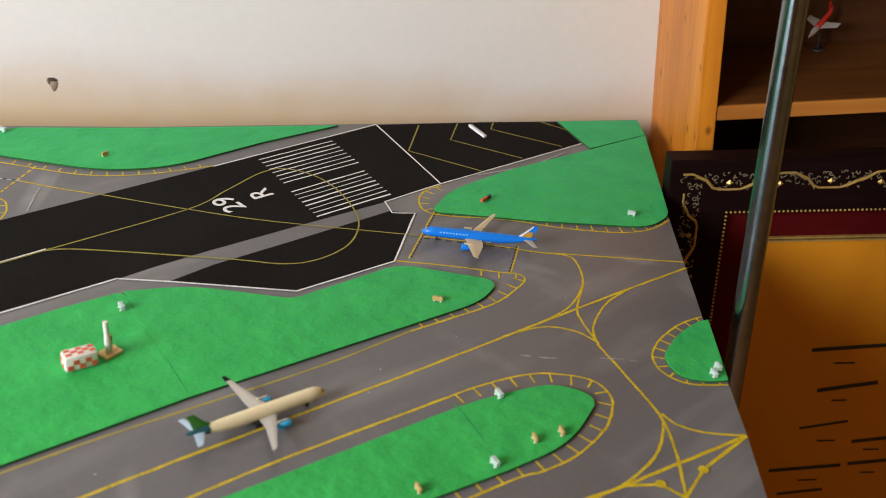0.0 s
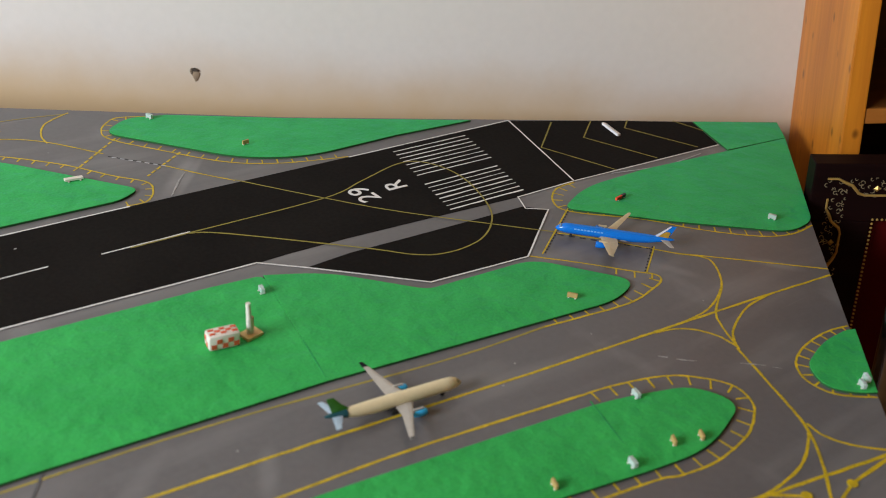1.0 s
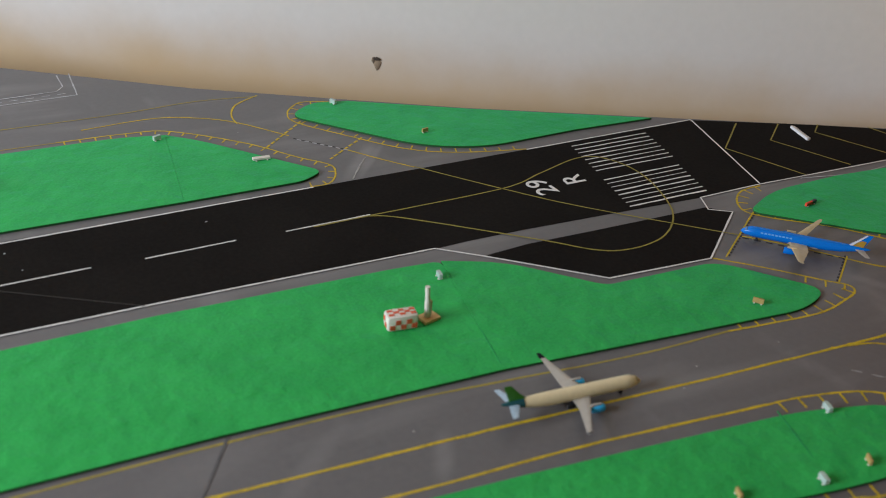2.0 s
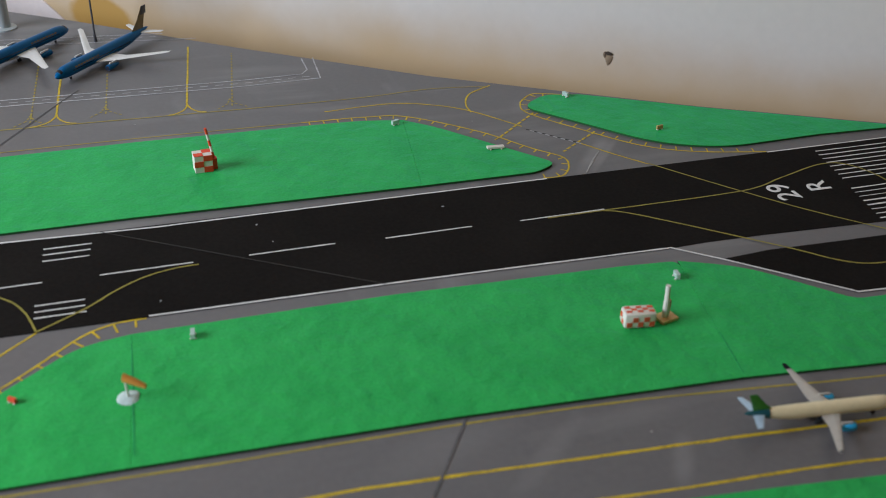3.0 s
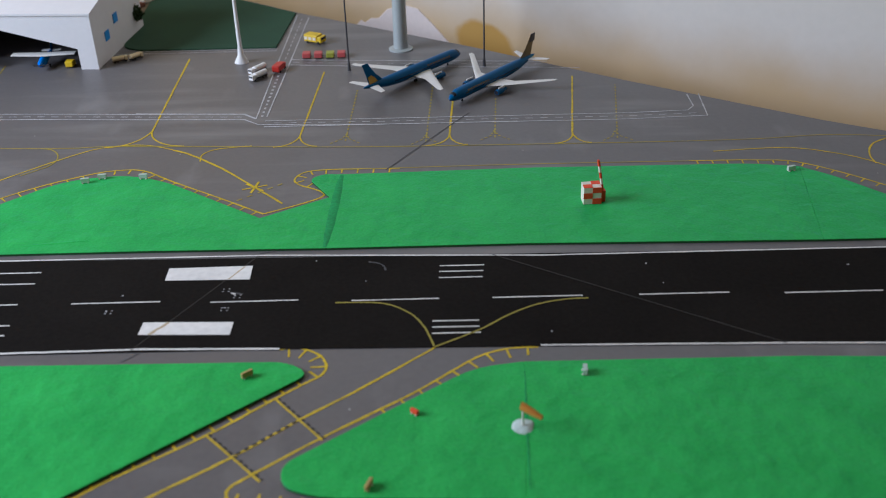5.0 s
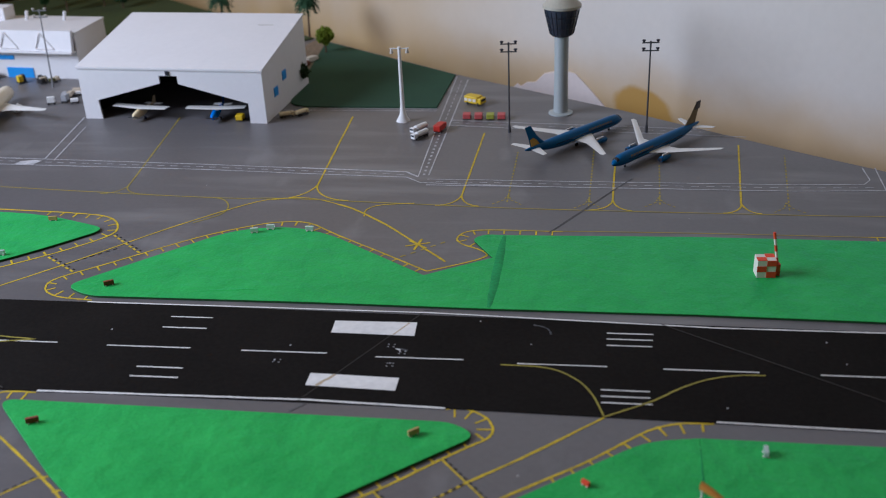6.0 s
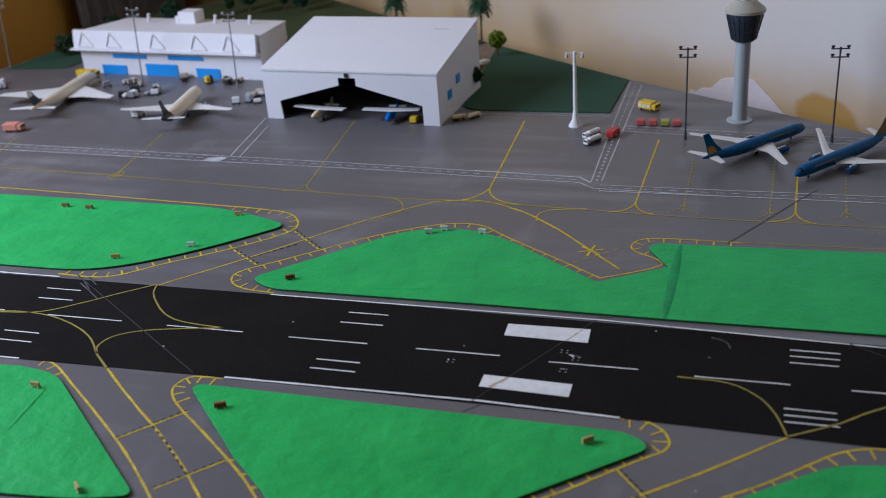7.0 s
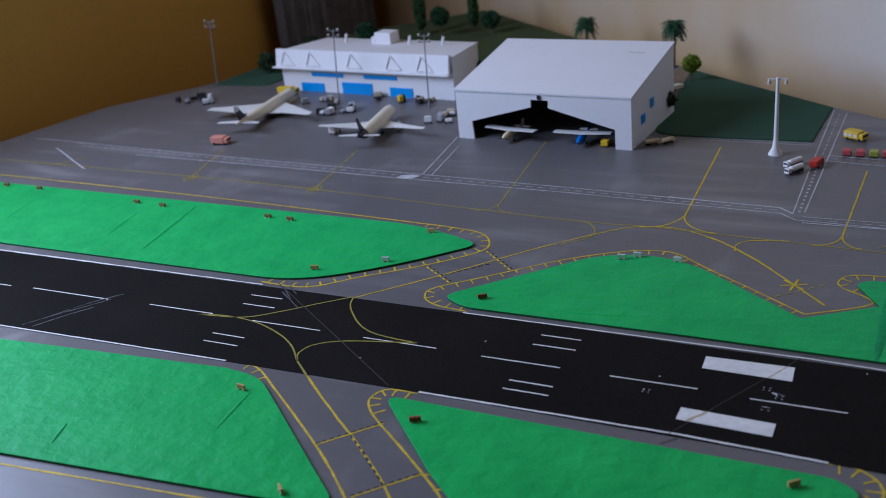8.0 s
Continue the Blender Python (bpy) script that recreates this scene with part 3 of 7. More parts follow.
# raised overlaps and creases in the felt
M_GRASS_FOLD = material("worn_green_felt_fold", (0.006, 0.27, 0.07), rough=0.95, vary=0.3, fine=320, coarse=40, bump=0.5)


def fold(a, b, width, height, mat, seed, name="felt_crease"):
    """A low ridge where the felt is folded or laps over its neighbour."""
    rn = random.Random(seed)
    a, b = Vector(a), Vector(b)
    d = (b - a).normalized()
    s = Vector((-d.y, d.x))
    bm = bmesh.new()
    rows = []
    n = 14
    for i in range(n + 1):
        p = a.lerp(b, i / n) + s * rn.uniform(-0.03, 0.03) * width
        k = (math.sin(math.pi * (0.06 + 0.88 * i / n)) ** 0.4) * rn.uniform(0.95, 1.05)
        rows.append([bm.verts.new((p.x + s.x * o * width * k, p.y + s.y * o * width * k, GRASS_H - 0.0002 + h * height * k)) for o, h in ((-0.5, 0), (-0.25, 0.7), (0, 1), (0.3, 0.6), (0.5, 0))])
    for r0, r1 in zip(rows, rows[1:]):
        for i in range(4):
            bm.faces.new((r0[i], r0[i + 1], r1[i + 1], r1[i]))
        bm.faces.new((r0[4], r0[0], r1[0], r1[4]))
    bm.faces.new(list(reversed(rows[0])))
    bm.faces.new(rows[-1])
    bmesh.ops.recalc_face_normals(bm, faces=bm.faces[:])
    return part(name, bm, mat, lawns[seed % 13], smooth=True)


fold((-0.3385, 0.235), (-0.3408, 0.087), 0.011, 0.0007, M_GRASS_FOLD, 6, "felt_overlap")
fold((-0.834, -0.113), (-0.827, -0.171), 0.005, 0.0010, M_GRASS, 17)
fold((-0.952, -0.232), (-0.962, -0.205), 0.004, 0.0012, M_GRASS, 30)
fold((-1.196, 0.259), (-1.169, 0.126), 0.009, 0.0016, M_GRASS, 5)
fold((-1.267, 0.226), (-1.251, 0.151), 0.009, 0.0012, M_GRASS, 18)
fold((-1.468, 0.231), (-1.451, 0.168), 0.010, 0.0010, M_GRASS, 31)
fold((-0.62, 0.10), (-0.56, 0.108), 0.004, 0.001, M_GRASS, 19)
fold((0.790, -0.256), (0.852, -0.248), 0.005, 0.0003, M_GRASS, 10)
fold((0.402, -0.381), (0.388, -0.430), 0.0026, 0.0004, M_GRASS_FOLD, 12, "felt_overlap")
fold((-0.1795, -0.225), (-0.1745, -0.10), 0.0024, 0.0005, M_GRASS_FOLD, 1, "felt_overlap")
fold((0.2545, -0.204), (0.2445, -0.254), 0.0020, 0.0004, M_GRASS_FOLD, 2, "felt_overlap")

# ---- runway ----
RZ = 0.0006
runway = thing("runway", pose(0, 0, 0), "matt black card model runway with white markings", "runway")
part("surface", slab([Vector(p) for p in ((-1.79, 0.078), (-0.715, 0.077), (-0.305, 0.072), (0.1, 0.068), (0.709, 0.067), (0.845, 0.0035), (0.929, -0.041), (0.903, -0.104), (0.664, -0.094), (0.584, -0.0935), (0.522, -0.0895), (0.455, -0.0855), (0.374, -0.0810), (0.316, -0.0795), (0.281, -0.0805), (0.037, -0.072), (-0.16, -0.069), (-0.36, -0.066), (-0.69, -0.067), (-0.87, -0.071), (-1.187, -0.079), (-1.79, -0.09))], 0.0, RZ), M_BLACK, runway, "black card")
part("turning_pad", slab([Vector(p) for p in ((0.317, -0.1085), (0.399, -0.183), (0.508, -0.192), (0.592, -0.131), (0.572, -0.1125), (0.500, -0.1105), (0.438, -0.1085), (0.364, -0.1055))], 0.0, RZ), M_BLACK, runway, "black card turning pad")
MZ = RZ + 0.0001


def mark(name, pts, width, mat, z=MZ, parent=runway, ragged=0.18):
    return part(name, ribbon(bmesh.new(), pts, width, z, ragged), mat, parent)


EW = 0.0018
mark("edge_line", straight([(-1.79, 0.0785), (-0.958, 0.08)]), EW * 1.25, M_WHITE, ragged=0.4)
mark("edge_line", straight([(-0.715, 0.077), (-0.391, 0.077), (-0.146, 0.067), (0.1, 0.068), (0.226, 0.068)]), EW, M_WHITE)
mark("edge_line", straight([(0.475, 0.067), (0.709, 0.068)]), EW, M_WHITE)
mark("edge_line", straight([(-1.79, -0.09), (-1.187, -0.079), (-0.893, -0.071)]), EW, M_WHITE)
mark("edge_line", straight([(-0.69, -0.067), (-0.469, -0.063), (-0.36, -0.066)]), EW * 1.15, M_WHITE)
mark("edge_line", straight([(-0.16, -0.068), (0.037, -0.072), (0.281, -0.0805), (0.316, -0.109), (0.399, -0.183), (0.508, -0.192), (0.592, -0.1305), (0.572, -0.117), (0.582, -0.094), (0.664, -0.094), (0.793, -0.1), (0.903, -0.105)]), EW, M_WHITE)
mark("edge_line", straight([(0.718, -0.1), (0.793, -0.116), (0.86, -0.112)]), EW * 0.7, M_WHITE_THIN)
mark("threshold_line", straight([(0.665, -0.094), (0.709, 0.067)]), EW, M_WHITE)
for x0, x1, y in ((-1.6, -1.52, -0.001), (-1.42, -1.345, -0.001), (-1.33, -1.258, 0.0), (-1.225, -1.111, 0.003), (-1.054, -0.969, 0.006), (-0.918, -0.836, 0.005), (-0.787, -0.709, 0.005), (-0.663, -0.588, 0.004), (-0.543, -0.469, 0.004), (-0.427, -0.354, 0.002), (-0.310, -0.238, 0.0), (-0.194, -0.120, 0.0), (-0.074, 0.0, 0.0), (0.044, 0.124, -0.002), (0.170, 0.254, -0.003)):
    mark("centre_dash", straight([(x0, y), (x1, y + 0.0005)]), 0.0014, M_WHITE)
for i in range(16):
    near = i > 7
    f = (i - 8) / 7 if near else i / 7
    y = (-0.025 - 0.0575 * f) if near else (0.056 - 0.060 * f)
    xa, xb = (0.511 - 0.011 * f, 0.612 - 0.013 * f) if near else (0.527 - 0.011 * f, 0.631 - 0.011 * f)
    mark("threshold_stripe", straight([(xa, y), (xb, y - 0.001 * f)]), random.uniform(0.0012, 0.0017) if not near else random.uniform(0.0011, 0.0024), M_WHITE, ragged=0.4)
for x0, x1, y in ((-0.955, -0.915, 0.055), (-0.951, -0.911, 0.035), (-0.942, -0.903, -0.0285), (-0.941, -0.900, -0.044), (-0.625, -0.586, 0.0555), (-0.626, -0.585, 0.037), (-0.623, -0.583, -0.0265), (-0.623, -0.582, -0.0405),
                  (-0.2375, -0.199, 0.0525), (-0.238, -0.2, 0.043), (-0.238, -0.201, 0.033), (-0.243, -0.206, -0.0325), (-0.243, -0.206, -0.041), (-0.243, -0.205, -0.0495)):
    mark("touchdown_bar", straight([(x0, y), (x1, y)]), 0.0014, M_WHITE)
for q in (((-0.474, 0.0575), (-0.401, 0.059), (-0.400, 0.0365), (-0.473, 0.0375)), ((-0.475, -0.0262), (-0.402, -0.0282), (-0.402, -0.046), (-0.475, -0.0435))):
    part("aiming_block", slab([Vector(p) for p in q], MZ, MZ + 0.0003), M_WHITE, runway, "white painted aiming block")


def lettering(text, x, y, turn, size, squeeze):
    """Painted characters as a flat mesh, from the built-in font."""
    cu = bpy.data.curves.new("letters", "FONT")
    cu.body, cu.size, cu.align_x, cu.align_y, cu.extrude, cu.offset = text, size, "CENTER", "CENTER", 0.00015, size * 0.003
    tmp = bpy.data.objects.new("letters", cu)
    scene.collection.objects.link(tmp)
    dg = bpy.context.evaluated_depsgraph_get()
    me = bpy.data.meshes.new_from_object(tmp.evaluated_get(dg))
    bpy.data.objects.remove(tmp)
    me.materials.clear()
    me.materials.append(M_WHITE)
    ob = new("runway_number", me)
    ob.matrix_world = Matrix.Translation((x, y, MZ + 0.00016)) @ Matrix.Rotation(radians(turn), 4, "Z") @ Matrix.Diagonal((squeeze, 1, 1, 1))
    ob.parent = runway
    return ob


lettering("29", 0.441, -0.0145, 93, 0.034, 0.98)
lettering("R", 0.482, -0.0125, 88, 0.0345, 0.95)

# yellow lead-in lines painted on the black card
YZ = MZ + 0.0002
YW = 0.0017
mark("lead_in_line", curve_through([(0.196, -0.005), (0.257, -0.0045), (0.400, -0.003), (0.455, 0.012), (0.510, 0.028), (0.538, 0.023), (0.555, -0.006), (0.556, -0.044), (0.541, -0.094), (0.520, -0.124), (0.488, -0.145), (0.449, -0.150), (0.417, -0.139), (0.378, -0.103), (0.281, -0.021), (0.252, -0.005)]), YW, M_YELLOW_DARK, YZ)
mark("lead_in_line", curve_through([(-0.323, -0.003), (-0.286, -0.005), (-0.264, -0.018), (-0.250, -0.039), (-0.241, -0.068)]), YW, M_YELLOW_DARK, YZ)
mark("lead_in_line", curve_through([(-0.116, -0.004), (-0.135, -0.005), (-0.159, -0.012), (-0.182, -0.026), (-0.206, -0.046), (-0.241, -0.068)]), YW, M_YELLOW_DARK, YZ)
for pts in ([(-0.825, -0.052), (-0.848, -0.028), (-0.877, -0.010), (-0.914, 0.003), (-0.952, 0.006), (-0.985, 0.001)], [(-0.825, -0.052), (-0.832, -0.038), (-0.825, -0.020), (-0.796, -0.005), (-0.731, 0.009)],
            [(-0.841, 0.078), (-0.833, 0.058), (-0.805, 0.028), (-0.777, 0.014), (-0.731, 0.009)], [(-0.985, 0.001), (-0.932, 0.008), (-0.898, 0.031), (-0.872, 0.054), (-0.842, 0.079)]):
    mark("lead_in_line", curve_through(pts), YW, M_YELLOW_DARK, YZ)
for pts in ([(0.755, 0.039), (0.692, -0.011), (0.73, -0.096)], [(0.805, 0.02), (0.76, -0.013), (0.80, -0.096)], [(0.852, 0.001), (0.83, -0.015), (0.872, -0.098)], [(0.907, -0.027), (0.92, -0.068)]):
    mark("chevron_line", straight(pts), YW, M_YELLOW_DARK, YZ)

# ---- taxiway and apron lines, painted on the board ----
BZ = 0.0001


layers = iter(range(1000))


def line(pts, width=0.0030, mat=M_YELLOW, z=BZ, smooth_line=True, name="taxi_line"):
    z += next(layers) * 0.0000015
    width *= 0.70
    return part(name, ribbon(bmesh.new(), curve_through(pts) if smooth_line else straight(pts), width, z), mat, table)


def loop(pts, side, tick=0.011, every=0.017, start=0.0, stop=9.0, width=0.0027, mat=M_YELLOW):
    """An edge line with short cross ticks towards the grass."""
    c = curve_through(pts)
    width *= 0.74
    bm = ribbon(bmesh.new(), c, width, BZ + next(layers) * 0.0000015)
    run, nxt = 0.0, start + every * 0.5
    for a, b in zip(c, c[1:]):
        L = (b - a).length
        while L and run + L > nxt:
            p = a.lerp(b, (nxt - run) / L)
            d = (b - a).normalized()
            s = Vector((-d.y, d.x)) * side
            if nxt < stop:
                ribbon(bm, [p, p + s * tick * 0.5, p + s * tick * random.uniform(0.9, 1.1)], width * 0.85, BZ + 0.00006)
            nxt += every
        run += L
    return part("edge_line", bm, mat, table)


def dashed(pts, width, on, off, mat, name="dash_line", z=BZ, smooth_line=False):
    c = curve_through(pts) if smooth_line else straight(pts, 0.004)
    z += next(layers) * 0.0000015
    for r in cut_up(c, on, off):
        part(name, ribbon(bmesh.new(), r, width * 0.9, z), mat, table)


def hold_bar(a, b):
    """A yellow bar edged with black blocks."""
    line([a, b], 0.0021, M_YELLOW, smooth_line=False, name="hold_line")
    d = (Vector(b) - Vector(a)).normalized()
    s = Vector((-d.y, d.x)) * 0.0019
    dashed([Vector(a) + s, Vector(b) + s], 0.0015, 0.0034, 0.0028, M_INK, "hold_block", BZ + 0.00012)


# near taxiway
line([(-0.9, -0.30), (-0.4, -0.282), (-0.046, -0.2885), (0.084, -0.3), (0.209, -0.311), (0.403, -0.331), (0.516, -0.341), (0.649, -0.353), (0.752, -0.364)], 0.0036, smooth_line=False)
line([(-0.363, -0.2335), (-0.258, -0.236), (-0.113, -0.243), (0.0, -0.247), (0.159, -0.258), (0.34, -0.281), (0.445, -0.287)], 0.0028, M_YELLOW_FADED)
line([(-0.25, -0.298), (0.095, -0.338), (0.249, -0.351), (0.403, -0.371)], 0.0034)
loop([(0.510, -0.191), (0.546, -0.225), (0.580, -0.261), (0.595, -0.276), (0.592, -0.286), (0.574, -0.292), (0.532, -0.298), (0.442, -0.287)], -1, start=0.075)
loop([(0.403, -0.371), (0.437, -0.376), (0.479, -0.388), (0.503, -0.404), (0.520, -0.427), (0.516, -0.448), (0.503, -0.460), (0.478, -0.472), (0.436, -0.478), (0.402, -0.474), (0.374, -0.466), (0.25, -0.447)], -1, tick=0.012, every=0.018)
loop([(0.686, -0.4255), (0.658, -0.421), (0.628, -0.423), (0.605, -0.429), (0.590, -0.438), (0.581, -0.452), (0.581, -0.468), (0.589, -0.482), (0.613, -0.500)], 1, every=0.015)
loop([(0.663, -0.096), (0.635, -0.098), (0.614, -0.113), (0.606, -0.134), (0.622, -0.155), (0.669, -0.194), (0.708, -0.240), (0.755, -0.280), (0.790, -0.293), (0.827, -0.292)], 1, every=0.0165)
line([(0.568, -0.394), (0.565, -0.372), (0.546, -0.350), (0.505, -0.339)])
line([(0.568, -0.394), (0.582, -0.365), (0.597, -0.347), (0.638, -0.321), (0.662, -0.293), (0.663, -0.277), (0.643, -0.257), (0.60, -0.205), (0.564, -0.169)], 0.0028)
line([(0.645, -0.315), (0.628, -0.327), (0.595, -0.341), (0.561, -0.344), (0.521, -0.341)], 0.0026)
line([(0.643, -0.257), (0.701, -0.306), (0.760, -0.356)], 0.0028)
line([(0.673, -0.355), (0.629, -0.358), (0.592, -0.372), (0.576, -0.383), (0.566, -0.397)])
line([(0.566, -0.395), (0.545, -0.450), (0.528, -0.490), (0.502, -0.522), (0.466, -0.556), (0.44, -0.58)], 0.0034)
line([(0.526, -0.494), (0.501, -0.509), (0.475, -0.517), (0.437, -0.519), (0.40, -0.512)], 0.0034)
line([(0.532, -0.488), (0.531, -0.504), (0.542, -0.524), (0.566, -0.546)], 0.0034)
line([(0.566, -0.546), (0.436, -0.520), (0.36, -0.50)], 0.0042, smooth_line=False)
line([(0.566, -0.546), (0.502, -0.547), (0.465, -0.556)], 0.0042, smooth_line=False)
line([(0.437, -0.519), (0.462, -0.536), (0.466, -0.556)], 0.0042, smooth_line=False)
for x, y in ((0.502, -0.547), (0.462, -0.536)):
    part("marker_dot", slab([Vector((x + 0.0042 * math.cos(i * math.pi / 8), y + 0.0040 * math.sin(i * math.pi / 8))) for i in range(16)], BZ + 0.0004, BZ + 0.0007), M_YELLOW, table)
hold_bar((0.613, -0.138), (0.524, -0.195))
hold_bar((0.591, -0.269), (0.635, -0.239))
dashed([(0.5645, -0.1735), (0.629, -0.241)], 0.0022, 0.006, 0.005, M_INK)
# exit towards the aiming blocks
line([(-0.241, -0.068), (-0.298, -0.120), (-0.335, -0.151), (-0.375, -0.188), (-0.43, -0.231), (-0.50, -0.29)], 0.0030)
loop([(-0.162, -0.070), (-0.185, -0.071), (-0.207, -0.080), (-0.229, -0.099), (-0.257, -0.124), (-0.317, -0.170), (-0.360, -0.206), (-0.371, -0.217), (-0.370, -0.227), (-0.363, -0.2335)], 1, stop=0.15, every=0.0165)
loop([(-0.372, -0.228), (-0.324, -0.2345), (-0.258, -0.2365)], 1, tick=0.008, every=0.014)
loop([(-0.360, -0.066), (-0.345, -0.065), (-0.329, -0.074), (-0.322, -0.087), (-0.324, -0.099), (-0.335, -0.109), (-0.354, -0.126), (-0.395, -0.164), (-0.467, -0.222), (-0.50, -0.27)], -1, every=0.0145)
hold_bar((-0.354, -0.127), (-0.316, -0.172))
hold_bar((-0.396, -0.165), (-0.352, -0.211))
dashed([(-0.372, -0.185), (-0.336, -0.152)], 0.0018, 0.0035, 0.003, M_INK, z=BZ + 0.00016)
# second exit
line([(-0.825, -0.052), (-0.763, -0.103), (-0.693, -0.158), (-0.644, -0.202), (-0.58, -0.27)], 0.0030)
loop([(-0.874, -0.069), (-0.855, -0.073), (-0.826, -0.093), (-0.733, -0.163), (-0.676, -0.213), (-0.63, -0.26)], -1, tick=0.008, every=0.016, stop=0.05)
loop([(-0.690, -0.069), (-0.717, -0.070), (-0.726, -0.083), (-0.723, -0.096), (-0.707, -0.113), (-0.657, -0.151), (-0.608, -0.191), (-0.55, -0.25)], 1, every=0.0135, stop=0.085)
for a, b in (((-0.634, -0.171), (-0.622, -0.165)), ((-0.618, -0.184), (-0.605, -0.179)), ((-0.604, -0.196), (-0.590, -0.192))):
    line([a, b], 0.0030, smooth_line=False)
hold_bar((-0.734, -0.162), (-0.696, -0.118))
hold_bar((-0.672, -0.211), (-0.635, -0.170))
dashed([(-0.714, -0.1415), (-0.693, -0.158), (-0.655, -0.192)], 0.0018, 0.005, 0.004, M_INK, z=BZ + 0.00016)
line([(-1.79, -0.345), (-0.985, -0.268), (-0.722, -0.243)], 0.003)
# far taxiways
loop([(-1.76, 0.318), (-1.225, 0.300), (-0.901, 0.280), (-0.821, 0.274), (-0.781, 0.266), (-0.760, 0.245), (-0.759, 0.218), (-0.800, 0.173), (-0.859, 0.126), (-0.906, 0.088), (-0.965, 0.087)], -1, tick=0.010, every=0.0165, start=0.90, width=0.0030, mat=M_YELLOW)
loop([(-0.713, 0.081), (-0.750, 0.086), (-0.769, 0.100), (-0.768, 0.121), (-0.731, 0.155), (-0.660, 0.219), (-0.608, 0.252), (-0.579, 0.262), (-0.549, 0.260), (-0.513, 0.233), (-0.462, 0.197), (-0.407, 0.157)], -1, tick=0.010, every=0.0165, width=0.0026)
loop([(-0.407, 0.157), (-0.353, 0.193), (-0.382, 0.220), (-0.386, 0.235), (-0.375, 0.249), (-0.345, 0.253), (-0.28, 0.252)], -1, tick=0.010, every=0.0165, width=0.0026, start=0.07)
line([(-0.345, 0.252), (-0.15, 0.255), (0.08, 0.253)], 0.0022, M_YELLOW_FADED)
loop([(0.02, 0.254), (0.09, 0.252), (0.135, 0.242), (0.199, 0.187), (0.237, 0.137), (0.261, 0.109), (0.258, 0.087), (0.244, 0.071), (0.224, 0.071)], -1, tick=0.008, every=0.0155, width=0.0024)
loop([(0.344, 0.254), (0.300, 0.270), (0.283, 0.264), (0.268, 0.245), (0.268, 0.220), (0.302, 0.174), (0.352, 0.116), (0.404, 0.087), (0.476, 0.069)], 1, tick=0.009, every=0.0165, width=0.0024)
for a, b in (((-0.753, 0.220), (-0.706, 0.179)), ((-0.800, 0.166), (-0.757, 0.135))):
    dashed([a, b], 0.0024, 0.006, 0.003, M_YELLOW)
    dashed([Vector(a) + Vector((0.002, 0.002)), Vector(b) + Vector((0.002, 0.002))], 0.0018, 0.003, 0.006, M_INK, z=BZ + 0.00012)
dashed([(-0.773, 0.152), (-0.734, 0.191)], 0.002, 0.0045, 0.0035, M_INK)
for a, b in (((0.274, 0.220), (0.215, 0.169)), ((0.320, 0.158), (0.267, 0.121))):
    dashed([a, b], 0.0026, 0.007, 0.003, M_YELLOW)
dashed([(0.250, 0.181), (0.292, 0.136)], 0.002, 0.005, 0.004, M_INK)
line([(0.05, 0.276), (0.125, 0.281), (0.168, 0.268), (0.206, 0.242), (0.248, 0.189)], 0.0024, M_YELLOW)
line([(0.291, 0.137), (0.314, 0.105), (0.340, 0.073)], 0.0024, M_YELLOW)
dashed([(0.2525, 0.1773), (0.2945, 0.1323)], 0.0018, 0.005, 0.004, M_WHITE_THIN)
mark("lead_in_line", curve_through([(0.340, 0.073), (0.400, -0.003), (0.456, -0.067), (0.564, -0.169)]), YW, M_YELLOW_DARK, YZ)
line([(0.254, 0.306), (0.222, 0.287), (0.208, 0.260), (0.207, 0.238)], 0.0026)
line([(-0.041, 0.304), (0.05, 0.304), (0.11, 0.306), (0.183, 0.312), (0.25, 0.304)], 0.0020, M_YELLOW_FADED)
# taxi line from the exit across to the apron lane
line([(-0.841, 0.078), (-0.771, 0.155), (-0.700, 0.240), (-0.631, 0.309), (-0.597, 0.325), (-0.559, 0.325), (-0.510, 0.299), (-0.468, 0.262), (-0.425, 0.215), (-0.392, 0.178)], 0.0026)
line([(-0.53, 0.311), (-0.510, 0.2995), (-0.468, 0.262), (-0.425, 0.215), (-0.392, 0.178)], 0.0036)
for a in range(3):
    t = a * math.pi / 3 + 0.35
    line([(-0.425 - 0.013 * math.cos(t), 0.215 - 0.013 * math.sin(t)), (-0.425 + 0.013 * math.cos(t), 0.215 + 0.013 * math.sin(t))], 0.0032, smooth_line=False, name="cross_mark")
dashed([(-0.438, 0.186), (-0.398, 0.222)], 0.0022, 0.006, 0.006, M_YELLOW_FADED)
line([(-1.70, 0.376), (-1.176, 0.362), (-0.786, 0.331), (-0.656, 0.323), (-0.596, 0.325), (-0.451, 0.316), (-0.302, 0.308), (-0.041, 0.304)], 0.0024, M_YELLOW_FADED)
line([(-0.698, 0.325), (-0.669, 0.321), (-0.654, 0.302), (-0.655, 0.279), (-0.678, 0.255)], 0.0022, M_YELLOW_FADED)
line([(-0.494, 0.280), (-0.495, 0.298), (-0.482, 0.311), (-0.445, 0.318)], 0.0022, M_YELLOW)


def stand(base, top, width=0.0030, mat=M_YELLOW, reach=0.045, drop=0.036):
    """A stand line with its two curves onto the apron lane."""
    b, t = Vector(base), Vector(top)
    line([b, t], width, mat, smooth_line=False, name="stand_line")
    for s in (-1, 1):
        w = reach if isinstance(reach, float) else reach[(s + 1) // 2]
        line([b + Vector((s * w * (1 - math.cos(q * math.pi / 12)), -drop * math.sin(q * math.pi / 12))) for q in range(7)], width * 0.9, mat, name="stand_curve")


